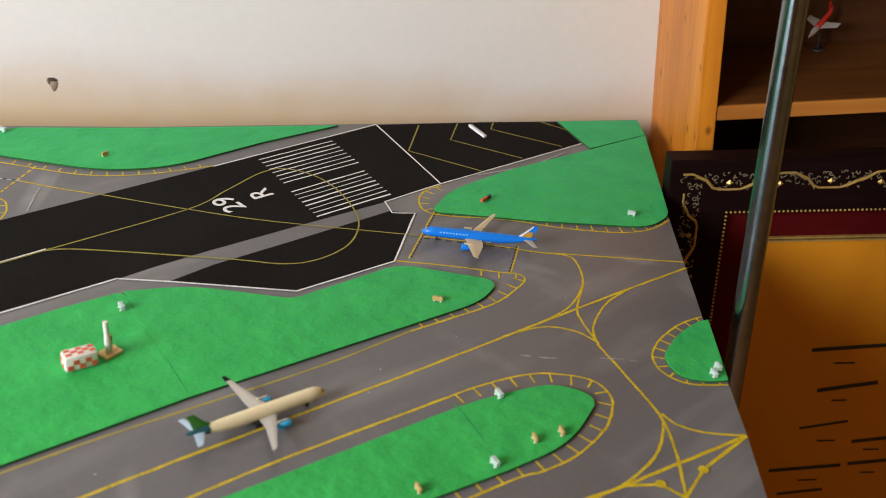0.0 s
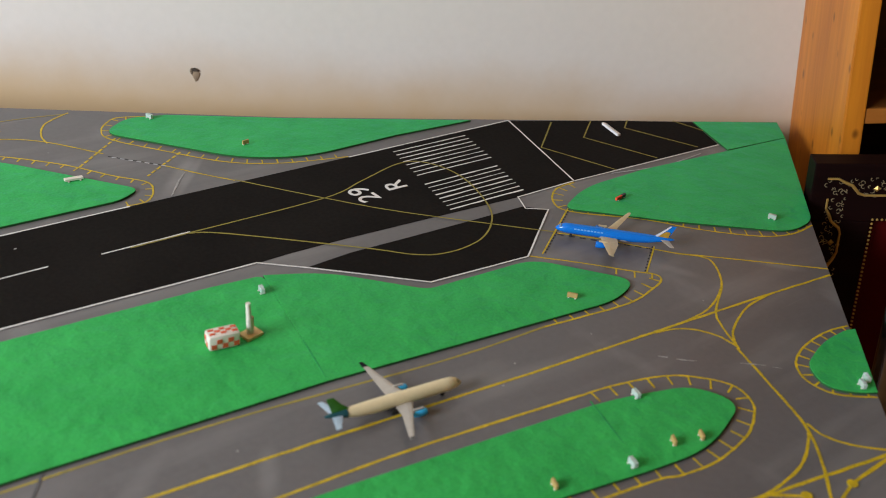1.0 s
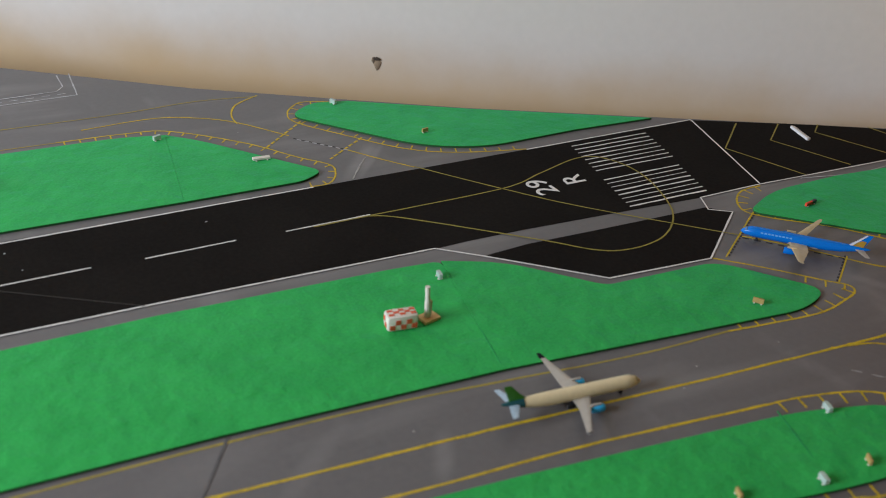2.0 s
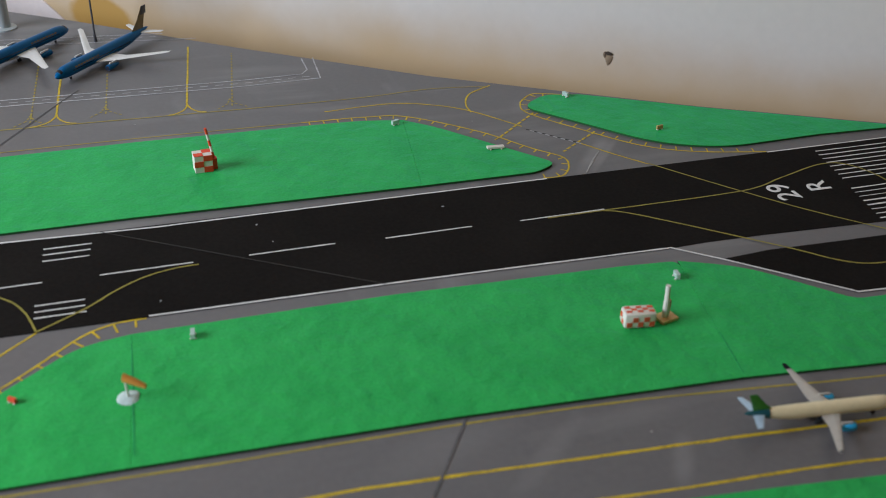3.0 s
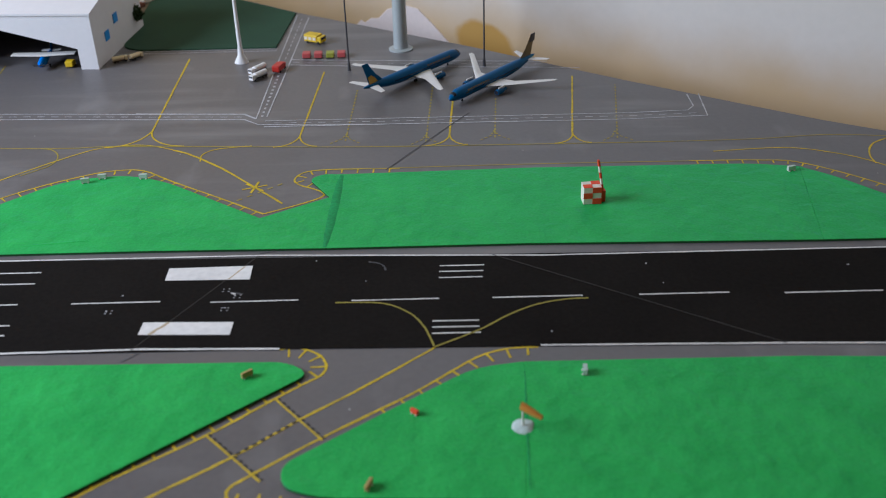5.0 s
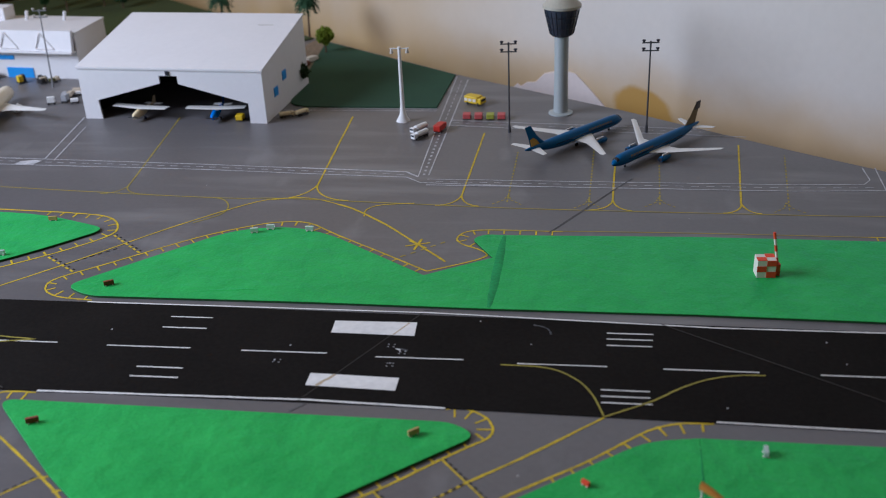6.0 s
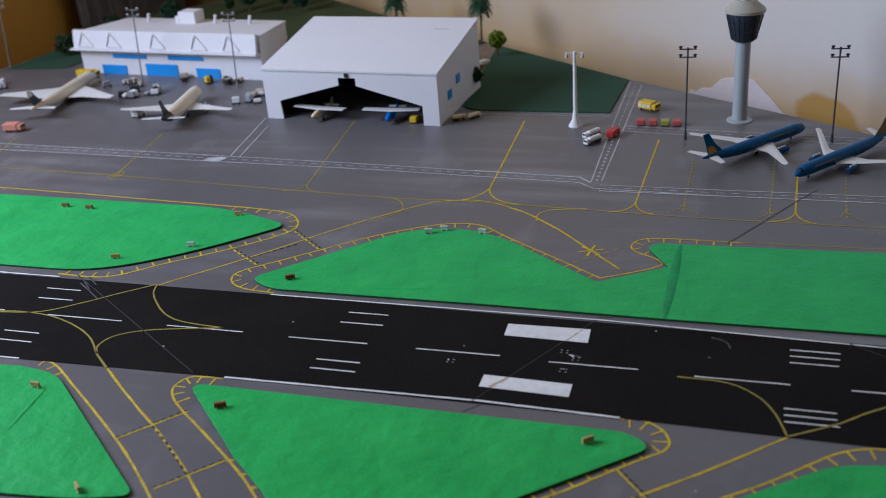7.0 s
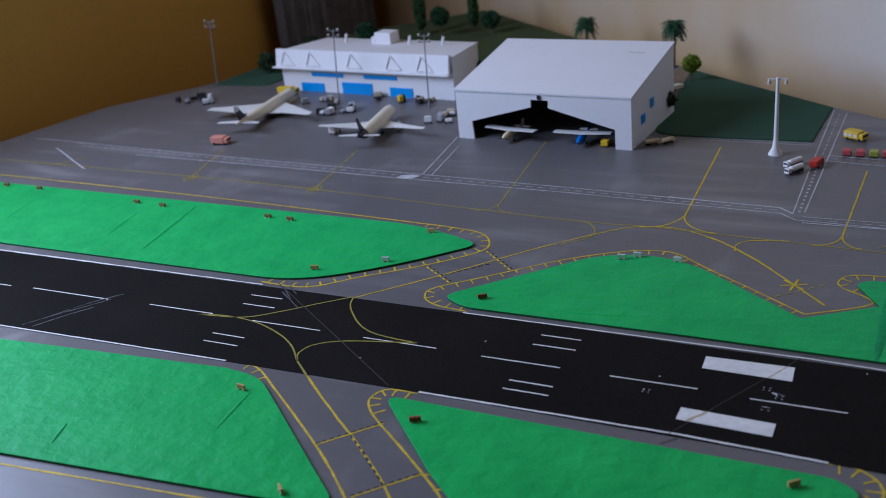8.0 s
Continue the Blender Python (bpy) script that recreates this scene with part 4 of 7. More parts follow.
stand((-0.567, 0.370), (-0.578, 0.610), 0.0030, M_YELLOW, (0.042, 0.046), 0.048)
stand((-0.795, 0.356), (-0.825, 0.602), 0.0024, M_YELLOW_FADED, (0.024, 0.032), 0.026)
stand((-0.395, 0.345), (-0.389, 0.548), 0.003, M_YELLOW, (0.026, 0.022), 0.032)
stand((-0.228, 0.338), (-0.223, 0.45), 0.003, M_YELLOW, (0.026, 0.020), 0.030)
stand((-0.092, 0.334), (-0.073, 0.511), 0.003, M_YELLOW, (0.022, 0.018), 0.028)
for b, t in (((-0.045, 0.316), (-0.024, 0.477)), ((-0.178, 0.325), (-0.172, 0.442)), ((-0.254, 0.318), (-0.248, 0.493)), ((-0.343, 0.325), (-0.341, 0.479))):
    dashed([b, t], 0.0019, 0.006, 0.004, M_YELLOW_FADED, "dotted_stand_line")
    for s in (-1, 1):
        dashed([Vector(b) + Vector((0, 0.02)), Vector(b) + Vector((s * 0.004, 0.006)), Vector(b) + Vector((s * 0.016, -0.006))], 0.0018, 0.004, 0.003, M_YELLOW_FADED, "dotted_stand_curve")
for a, b in (((-1.322, 0.485), (-1.286, 0.357)), ((-1.095, 0.520), (-1.068, 0.352))):
    line([a, b], 0.0024, M_YELLOW_FADED, smooth_line=False, name="stand_line")
    for ox in (0.0085, 0.0045):
        line([(b[0] + ox * math.cos(i * math.pi / 8), b[1] + 0.004 + ox * 1.5 * math.sin(i * math.pi / 8)) for i in range(17)], 0.0020, M_YELLOW_FADED, name="stand_ring")
line([(-1.54, 0.41), (-1.575, 0.368)], 0.0024, M_YELLOW_FADED, smooth_line=False)
line([(-1.641, 0.444), (-1.497, 0.362)], 0.0035, M_WHITE_THIN, smooth_line=False, name="scrape")

mark("lead_in_line", straight([(-0.825, -0.052), (-0.802, -0.0715)]), YW * 1.2, M_YELLOW_DARK, YZ)
# white service road
RW = 0.0023


def road_line(pts, width=RW):
    return line(pts, width, M_WHITE_THIN, smooth_line=False, name="road_line")


road_line([(-1.73, 0.483), (-1.565, 0.471), (-1.293, 0.454), (-0.947, 0.437), (-0.728, 0.426), (-0.579, 0.416), (-0.469, 0.409), (-0.453, 0.394)])
road_line([(-0.441, 0.388), (-0.305, 0.387), (-0.028, 0.386), (0.047, 0.390), (0.056, 0.403), (0.056, 0.44)])
road_line([(-1.46, 0.437), (-1.19, 0.428), (-0.966, 0.417), (-0.722, 0.409), (-0.575, 0.399), (-0.466, 0.393), (-0.447, 0.377), (-0.305, 0.370), (-0.028, 0.368), (0.066, 0.373), (0.070, 0.44)])
dashed([(-1.6, 0.462), (-1.29, 0.444), (-0.947, 0.427), (-0.725, 0.4175), (-0.577, 0.4075), (-0.47, 0.401)], 0.0014, 0.009, 0.008, M_WHITE_THIN, "road_dash")
dashed([(-0.43, 0.381), (-0.305, 0.3785), (-0.028, 0.377), (0.055, 0.381)], 0.0014, 0.009, 0.008, M_WHITE_THIN, "road_dash")
part("paint_patch", slab([Vector(p) for p in ((-0.975, 0.417), (-0.95, 0.418), (-0.944, 0.431), (-0.955, 0.433), (-0.972, 0.428))], BZ, BZ + 0.0004), M_WHITE_THIN, table)
road_line([(-0.60, 0.4185), (-0.579, 0.4168), (-0.469, 0.4098), (-0.453, 0.3948)], RW * 1.5)
road_line([(-0.44, 0.3705), (-0.305, 0.3700), (-0.15, 0.369)], RW * 1.3)
road_line([(-0.453, 0.394), (-0.455, 0.579), (-0.456, 0.80)])
road_line([(-0.441, 0.400), (-0.439, 0.58), (-0.437, 0.785)])
dashed([(-0.447, 0.40), (-0.447, 0.56)], 0.003, 0.005, 0.007, M_WHITE_THIN, "crossing_bar")
dashed([(-0.447, 0.60), (-0.4465, 0.78)], 0.0014, 0.009, 0.008, M_WHITE_THIN, "road_dash")
road_line([(-0.439, 0.598), (-0.358, 0.589), (-0.10, 0.567)])
road_line([(-0.439, 0.577), (-0.357, 0.567), (-0.06, 0.54)])
dashed([(-0.435, 0.587), (-0.358, 0.578), (-0.10, 0.556)], 0.0012, 0.008, 0.008, M_WHITE_THIN, "road_dash")
road_line([(-0.944, 0.439), (-0.967, 0.60)])
road_line([(-0.929, 0.433), (-0.946, 0.56)])
road_line([(-0.685, 0.637), (-0.464, 0.636)])
road_line([(-0.665, 0.652), (-0.64, 0.646), (-0.464, 0.644)])

M_SCUFF = material("thin_grey_scuff", (0.055, 0.055, 0.06), rough=0.7, vary=0.6, fine=400, coarse=90)
# paint flecks on the card
rf = random.Random(31)


def blotch(cx, cy, a, b, turn, mat, z, parent, name, thick=0.0002):
    """A thin uneven spot of paint."""
    t = radians(turn)
    pts = []
    for i in range(18):
        q = i * math.pi / 9
        k = rf.uniform(0.7, 1.15)
        p, r = a * k * math.cos(q), b * k * math.sin(q)
        pts.append(Vector((cx + p * math.cos(t) - r * math.sin(t), cy + p * math.sin(t) + r * math.cos(t))))
    return part(name, slab(pts, z, z + thick), mat, parent)


for x, y in ((-0.411, 0.015), (-0.408, 0.011), (-0.413, -0.007), (-0.51, -0.009), (-0.503, 0.015), (-0.051, 0.017), (-0.346, 0.065), (-0.06, 0.049), (-0.30, 0.03), (-0.15, -0.05), (0.11, 0.04), (-0.67, 0.03), (-0.77, -0.03)):
    blotch(x, y, rf.uniform(0.0006, 0.0013), rf.uniform(0.0005, 0.0009), rf.uniform(0, 180), M_WHITE_THIN, MZ, runway, "paint_fleck")
for pts in ([(-1.102, 0.019), (-1.123, -0.006), (-1.140, -0.034)], [(-1.107, 0.004), (-1.129, -0.025), (-1.151, -0.055), (-1.162, -0.071)], [(-1.113, -0.017), (-1.131, -0.043), (-1.147, -0.071)], [(-1.133, -0.022), (-1.146, -0.047)], [(-0.942, 0.088), (-0.923, 0.073), (-0.906, 0.057)], [(-0.926, 0.070), (-0.886, 0.042)], [(-0.925, 0.084), (-0.906, 0.069)], [(-0.41, 0.016), (-0.402, 0.013)], [(-0.30, 0.062), (-0.288, 0.057), (-0.284, 0.047)]):
    mark("scuff", curve_through(pts), 0.0016, M_SCUFF, ragged=0.7)

# small square clusters of white dots, and the tan creases across the aiming blocks
for x, y in ((-0.417, 0.020), (-0.406, 0.010), (-0.413, -0.009), (-0.508, -0.010)):
    for i in (-1, 1):
        for k in (-1, 1):
            blotch(x + i * 0.0024, y + k * 0.0020, 0.0009, 0.0005, 0, M_WHITE_THIN, MZ, runway, "paint_dot", 0.0001)
blotch(-0.410, 0.0145, 0.0028, 0.0010, -25, M_WHITE, MZ, runway, "paint_fleck", 0.0001)
M_TANCREASE = material("tan_paper_crease", (0.50, 0.40, 0.27), rough=0.8, vary=0.2)
for a, b, w in (((-0.4185, 0.0372), (-0.4075, 0.0580), 0.0012), ((-0.4665, -0.0436), (-0.4545, -0.0268), 0.0030)):
    mark("block_crease", straight([a, b], 0.004), w, M_TANCREASE, MZ + 0.00031, ragged=0.5)

# chalky scuffs on the grey paint
M_CHALKY = material("chalky_scuff", (0.34, 0.33, 0.32), rough=0.8, vary=0.4, fine=260, coarse=90)


def smear(pts, width, mat, name="paint_smear", ragged=0.6):
    """A dragged smear of paint, tapering at both ends."""
    c = curve_through(pts)
    bm, n, rows = bmesh.new(), len(c) - 1, []
    z = BZ + next(layers) * 0.0000015
    for k, p in enumerate(c):
        d = (c[min(k + 1, n)] - c[max(k - 1, 0)]).normalized()
        q = Vector((-d.y, d.x))
        w = width / 2 * (0.25 + 0.75 * math.sin(math.pi * (0.08 + 0.84 * k / n)))
        wl, wr = w * (1 + ragged * rf.uniform(-1, 0.4)), w * (1 + ragged * rf.uniform(-1, 0.4))
        rows.append((bm.verts.new((*(p + q * wl), z)), bm.verts.new((*(p + q * wl * 0.6), z + 0.00005)), bm.verts.new((*(p - q * wr * 0.6), z + 0.00005)), bm.verts.new((*(p - q * wr), z))))
    for r0, r1 in zip(rows, rows[1:]):
        for i in range(3):
            bm.faces.new((r0[i], r1[i], r1[i + 1], r0[i + 1]))
    return part(name, bm, mat, table)


smear([(0.270, 0.071), (0.289, 0.096), (0.303, 0.112)], 0.0026, M_CHALKY)
smear([(0.496, -0.367), (0.502, -0.373)], 0.004, M_CHALKY)
smear([(0.507, -0.378), (0.512, -0.383), (0.520, -0.389)], 0.0018, M_CHALKY)
smear([(0.550, -0.410), (0.559, -0.417), (0.567, -0.424)], 0.0016, M_CHALKY)
smear([(0.570, -0.428), (0.576, -0.434)], 0.0014, M_CHALKY)
for x, y in ((0.385, -0.313), (0.358, -0.330), (0.151, -0.290), (0.47, -0.315), (0.60, -0.33), (-0.30, -0.14), (-0.52, 0.30), (-0.15, 0.29), (-0.70, 0.36), (0.20, 0.215)):
    blotch(x, y, rf.uniform(0.0007, 0.0014), rf.uniform(0.0006, 0.0010), rf.uniform(0, 180), M_CHALKY, BZ, table, "paint_speck", 0.0001)

# joints where the boards meet
M_SEAM = material("dirty_board_joint", (0.100, 0.096, 0.098), rough=0.8, vary=0.4)
for pts in ([(-0.294, 0.249), (-0.227, 0.363), (-0.205, 0.398)], [(0.036, -0.243), (-0.03, -0.34), (-0.08, -0.42)], [(-0.399, 0.082), (-0.385, 0.085)], [(-0.479, -0.078), (-0.468, -0.067)]):
    line(pts, 0.0027, M_SEAM, smooth_line=False, name="board_joint")
M_JOINT = material("brown_grey_crease", (0.022, 0.018, 0.015), rough=0.7, vary=0.3)
mark("card_joint", straight([(-0.192, 0.070), (0.025, -0.072)]), 0.0010, M_JOINT, MZ + 0.0004)
mark("card_joint", straight([(-0.399, 0.076), (-0.475, -0.064)]), 0.0010, M_JOINT, MZ + 0.00005)
mark("card_joint", straight([(-0.93, 0.079), (-0.72, -0.066)]), 0.0010, M_JOINT, MZ + 0.0004)

# ---- dark green carpet on the far corner ----
M_CARPET = material("dark_green_carpet", (0.015, 0.062, 0.031), rough=0.97, vary=0.25, fine=420, coarse=14, bump=0.6)
M_CARPET_OLIVE = material("olive_green_carpet", (0.036, 0.056, 0.010), rough=0.97, vary=0.3, fine=420, coarse=14, bump=0.6)


def carpet(corners, mat, label):
    return tagged(part("carpet_lawn", slab(rounded(corners), 0.0, 0.0022, 0.0005), mat), label, "lawn mat", "carpet lawns")


carpet([(-0.683, 0.662, 0.015), (-0.655, 0.648, 0.01), (-0.466, 0.648), (-0.459, 0.806), (-0.711, 1.006)], M_CARPET, "dark green carpet lawn beside the hangar")
carpet([(-0.74, 1.03), (-1.04, 1.272), (-1.33, 1.525), (-1.55, 1.29), (-1.60, 1.0), (-1.45, 0.97), (-0.97, 0.97), (-0.80, 0.97)], M_CARPET_OLIVE, "olive green carpet lawn behind the model buildings")
carpet([(-1.612, 0.838), (-1.49, 0.842, 0.02), (-1.475, 0.965), (-1.60, 0.995)], M_CARPET, "small dark green carpet lawn beside the terminal")

part("gravel_path", slab([Vector(p) for p in ((-0.679, 0.78), (-0.7125, 1.006), (-0.733, 1.026), (-0.742, 0.985), (-0.715, 0.79))], 0.0, 0.0009), material("brown_gravel", (0.20, 0.145, 0.095), rough=0.95, vary=0.5, fine=500, coarse=120, bump=0.8), table, "brown gravel path")

# ---- model aircraft ----
M_BLUE = material("glossy_blue_paint", (0.0, 0.165, 0.62), rough=0.25, vary=0.05, fine=400, coarse=60, bump=0.02, coat=0.12)
M_BLUE.node_tree.nodes["Principled BSDF"].inputs["Specular IOR Level"].default_value = 0.3
M_NAVY = material("dark_teal_blue_paint", (0.0, 0.090, 0.235), rough=0.32, vary=0.08, fine=400, coarse=60, bump=0.02)
M_NAVY.node_tree.nodes["Principled BSDF"].inputs["Specular IOR Level"].default_value = 0.12
M_CREAM = material("cream_white_paint", (0.80, 0.68, 0.43), rough=0.4, vary=0.06, fine=300, coarse=60, bump=0.03, coat=0.2)
M_IVORY = material("ivory_white_paint", (0.74, 0.665, 0.515), rough=0.4, vary=0.06, fine=300, coarse=60, bump=0.03, coat=0.2)
M_WINGW = material("white_wing_paint", (0.68, 0.67, 0.64), rough=0.42, vary=0.06, fine=300, coarse=60, bump=0.03)
M_WINGG = material("grey_beige_wing_paint", (0.46, 0.43, 0.38), rough=0.45, vary=0.1, fine=300, coarse=60, bump=0.04)
M_GREEN = material("leaf_green_paint", (0.05, 0.25, 0.02), rough=0.35, vary=0.3, fine=200, coarse=90)
M_CYAN = material("light_blue_paint", (0.03, 0.42, 0.78), rough=0.35, vary=0.08)
M_GOLD = material("gold_yellow_paint", (0.42, 0.24, 0.03), rough=0.4, vary=0.2)
M_GOLD_DARK = material("dark_gold_paint", (0.13, 0.085, 0.02), rough=0.4, vary=0.4, fine=120, coarse=60)
M_BLACKP = material("near_black_paint", (0.012, 0.012, 0.022), rough=0.4)
M_GLASS = material("dark_cockpit_glass", (0.015, 0.02, 0.03), rough=0.12)
M_RUBBER = material("black_rubber", (0.015, 0.015, 0.015), rough=0.8)
M_REDP = material("bright_red_paint", (0.50, 0.025, 0.015), rough=0.45, vary=0.12)
M_WHITEP = material("plain_white_paint", (0.76, 0.76, 0.75), rough=0.5, vary=0.04, fine=200, coarse=30, bump=0.03)
M_YELLOWP = material("bright_yellow_paint", (0.70, 0.47, 0.01), rough=0.45, vary=0.08)


M_PALEBLUE = material("pale_blue_white_paint", (0.42, 0.55, 0.66), rough=0.4, vary=0.12, fine=300, coarse=90)
M_GREYBLUE = material("grey_blue_glazing", (0.10, 0.20, 0.36), rough=0.2, vary=0.1)
M_TAILBLUE = material("deep_blue_green_paint", (0.012, 0.085, 0.10), rough=0.35, vary=0.3, fine=200, coarse=90)
M_TANGLASS = material("faded_tan_glazing", (0.36, 0.27, 0.13), rough=0.35, vary=0.2, fine=400)


def foil(sections):
    """A wing-like body: sections are (leading x, trailing x, y, z, thickness)."""
    bm = bmesh.new()
    loops = []
    for le, te, y, z, th in sections:
        c = le - te
        pts = [(le, 0), (le - 0.12 * c, 0.75), (le - 0.4 * c, 1.0), (te, 0.12), (te, -0.12), (le - 0.4 * c, -0.8), (le - 0.12 * c, -0.6)]
        loops.append([bm.verts.new((x, y, z + k * th / 2)) for x, k in pts])
    n = len(loops[0])
    for l0, l1 in zip(loops, loops[1:]):
        for i in range(n):
            bm.faces.new((l0[i], l0[(i + 1) % n], l1[(i + 1) % n], l1[i]))
    bm.faces.new(list(reversed(loops[0])))
    bm.faces.new(loops[-1])
    bmesh.ops.recalc_face_normals(bm, faces=bm.faces[:])
    return bm


def upright(bm):
    """Turns a foil so that its span points up."""
    bmesh.ops.transform(bm, matrix=Matrix(((1, 0, 0, 0), (0, 0, 1, 0), (0, 1, 0, 0), (0, 0, 0, 1))), verts=bm.verts[:])
    bmesh.ops.recalc_face_normals(bm, faces=bm.faces[:])
    return bm


def airliner(m, L, span, r, body, wing, tail, engine, label, group="", tip=None, emblem=None, tail_tip=None, belly=None, slope=0.52, stab=None, tail_cone=None, fin_size=1.0, nose=None, title=None, root=0.125, chord=1.0, stripe=None, cockpit=None, window_line=True, pod=0.48):
    """A metal model airliner, nose along +x, wheels on the ground."""
    ob = thing("model_airliner", m, label, "model aircraft", group)
    zc = r + 0.0042
    h = L / 2
    rings = [(h, 0, zc - 0.25 * r, 0.02 * r, 0.02 * r), (h - 0.012 * L, 0, zc - 0.2 * r, 0.36 * r, 0.34 * r), (h - 0.04 * L, 0, zc - 0.1 * r, 0.68 * r, 0.68 * r), (h - 0.08 * L, 0, zc, 0.92 * r, 0.94 * r), (h - 0.13 * L, 0, zc, r, r),
             (-h + 0.33 * L, 0, zc, r, r), (-h + 0.22 * L, 0, zc + 0.12 * r, 0.86 * r, 0.86 * r), (-h + 0.10 * L, 0, zc + 0.38 * r, 0.52 * r, 0.52 * r), (-h + 0.02 * L, 0, zc + 0.55 * r, 0.22 * r, 0.22 * r), (-h, 0, zc + 0.58 * r, 0.08 * r, 0.08 * r)]
    part("fuselage", lathe(bmesh.new(), rings, 22, "x"), body, ob, smooth=True)
    if belly:
        part("belly_fairing", lathe(bmesh.new(), [(0.16 * L, 0, zc - 0.62 * r, 0.1 * r, 0.1 * r), (0.12 * L, 0, zc - 0.6 * r, 0.75 * r, 0.5 * r), (-0.1 * L, 0, zc - 0.6 * r, 0.8 * r, 0.52 * r), (-0.17 * L, 0, zc - 0.62 * r, 0.1 * r, 0.1 * r)], 14, "x"), belly, ob, smooth=True)
    s2 = span / 2
    root_le, root_te = root * L, (root - 0.17 * chord) * L
    for s in (-1, 1):
        sweep = s2 * (slope if isinstance(slope, float) else slope[(s + 1) // 2])
        kx, tx = root_le - sweep * 0.36, root_le - sweep
        w = part("wing", foil([(root_le, root_te, s * 0.3 * r, zc - 0.45 * r, 0.013 * L), (kx, root_te - 0.008 * L, s * s2 * 0.36, zc - 0.32 * r, 0.009 * L), (tx + 0.004 * L, tx - 0.040 * chord * L, s * s2 * 0.93, zc + 0.26 * r, 0.004 * L), (tx - 0.020 * L, tx - 0.046 * chord * L, s * s2, zc + 0.36 * r, 0.002 * L)]), wing, ob)
        if tip:
            part("wing_tip", foil([(tx + 0.004 * L, tx - 0.042 * L, s * s2 * 0.945, zc + 0.28 * r, 0.0045 * L), (tx - 0.03 * L, tx - 0.055 * L, s * s2 * 1.02, zc + 0.3 * r + 0.024 * L, 0.002 * L)]), tip, w)
        part("tailplane", foil([(-h + 0.125 * L, -h + 0.045 * L, s * 0.2 * r, zc + 0.42 * r, 0.006 * L), (-h + 0.05 * L, -h + 0.012 * L, s * s2 * 0.36, zc + 0.62 * r, 0.003 * L)]), stab or wing, ob)
        ex, ey, ez, er = 0.10 * L, s * s2 * 0.34, zc - 0.95 * r, pod * r
        e = part("engine", lathe(bmesh.new(), [(ex + 0.055 * L, ey, ez, er * 0.86, er * 0.86), (ex + 0.045 * L, ey, ez, er, er), (ex, ey, ez, er * 1.02, er * 1.02), (ex - 0.045 * L, ey, ez, er * 0.7, er * 0.7), (ex - 0.06 * L, ey, ez, er * 0.4, er * 0.4)], 16, "x"), engine, ob, smooth=True)
        part("intake", lathe(bmesh.new(), [(ex + 0.0556 * L, ey, ez, er * 0.74, er * 0.74), (ex + 0.05 * L, ey, ez, er * 0.5, er * 0.5)], 14, "x"), M_BLACKP, e)
        part("pylon", boxed(ex - 0.04 * L, ex + 0.03 * L, ey - 0.0006, ey + 0.0006, ez + er * 0.7, ez + er * 1.45), wing, e)
        g = part("main_gear", boxed(-0.025 * L - 0.0006, -0.025 * L + 0.0006, s * 0.85 * r - 0.0006, s * 0.85 * r + 0.0006, 0.0012, zc - 0.4 * r), M_STEEL, ob)
        part("wheel", boxed(-0.025 * L - 0.0026, -0.025 * L + 0.0026, s * 0.85 * r - 0.0012, s * 0.85 * r + 0.0012, 0.0, 0.0034, 0.0009), M_RUBBER, g)
    g = part("nose_gear", boxed(0.36 * L - 0.0005, 0.36 * L + 0.0005, -0.0005, 0.0005, 0.001, zc - 0.5 * r), M_STEEL, ob)
    part("wheel", boxed(0.36 * L - 0.0013, 0.36 * L + 0.0013, -0.0009, 0.0009, 0.0001, 0.0026, 0.0006), M_RUBBER, g)
    fz = zc + 0.75 * r
    fin_secs = [(-h + (0.13 + 0.045 * fin_size) * L, -h + 0.05 * L, fz, 0.0, 0.007 * L), (-h + 0.115 * L, -h + 0.03 * L, fz + 0.05 * fin_size * L, 0.0, 0.0055 * L), (-h + 0.05 * L, -h + 0.005 * L - 0.03 * (fin_size - 1) * L, fz + 0.115 * fin_size * L, 0.0, 0.003 * L)]
    f = part("fin", upright(foil(fin_secs)), tail, ob)
    if emblem:
        for s in (-1, 1):
            part("fin_emblem", slab([Vector((-h + 0.135 * L, fz + 0.006 * L)), Vector((-h + 0.055 * L, fz + 0.004 * L)), Vector((-h + 0.043 * L, fz + 0.055 * L)), Vector((-h + 0.075 * L, fz + 0.062 * L)), Vector((-h + 0.105 * L, fz + 0.04 * L))], 0, 0.0004), emblem, f, "plain patch of gold on the tail").data.transform(Matrix(((1, 0, 0, 0), (0, 0, s, s * 0.0028 * L), (0, 1, 0, 0), (0, 0, 0, 1))))
    if stripe:
        for s in (-1, 1):
            part("fin_stripe", slab([Vector((-h + 0.165 * L, fz + 0.006 * L)), Vector((-h + 0.140 * L, fz + 0.006 * L)), Vector((-h + 0.044 * L, fz + 0.112 * L)), Vector((-h + 0.052 * L, fz + 0.113 * L)), Vector((-h + 0.112 * L, fz + 0.054 * L))], 0, 0.0003), stripe, f, "pale stripe along the leading edge").data.transform(Matrix(((1, 0, 0, 0), (0, 0, s, s * 0.0034 * L), (0, 1, 0, 0), (0, 0, 0, 1))))
    if tail_tip:
        part("fin_tip", upright(foil([(-h + 0.075 * L, -h + 0.0 * L, fz + 0.075 * fin_size * L, 0, 0.008 * L), (-h + 0.05 * L, -h + 0.003 * L - 0.03 * (fin_size - 1) * L, fz + 0.118 * fin_size * L, 0, 0.006 * L)])), tail_tip, f)
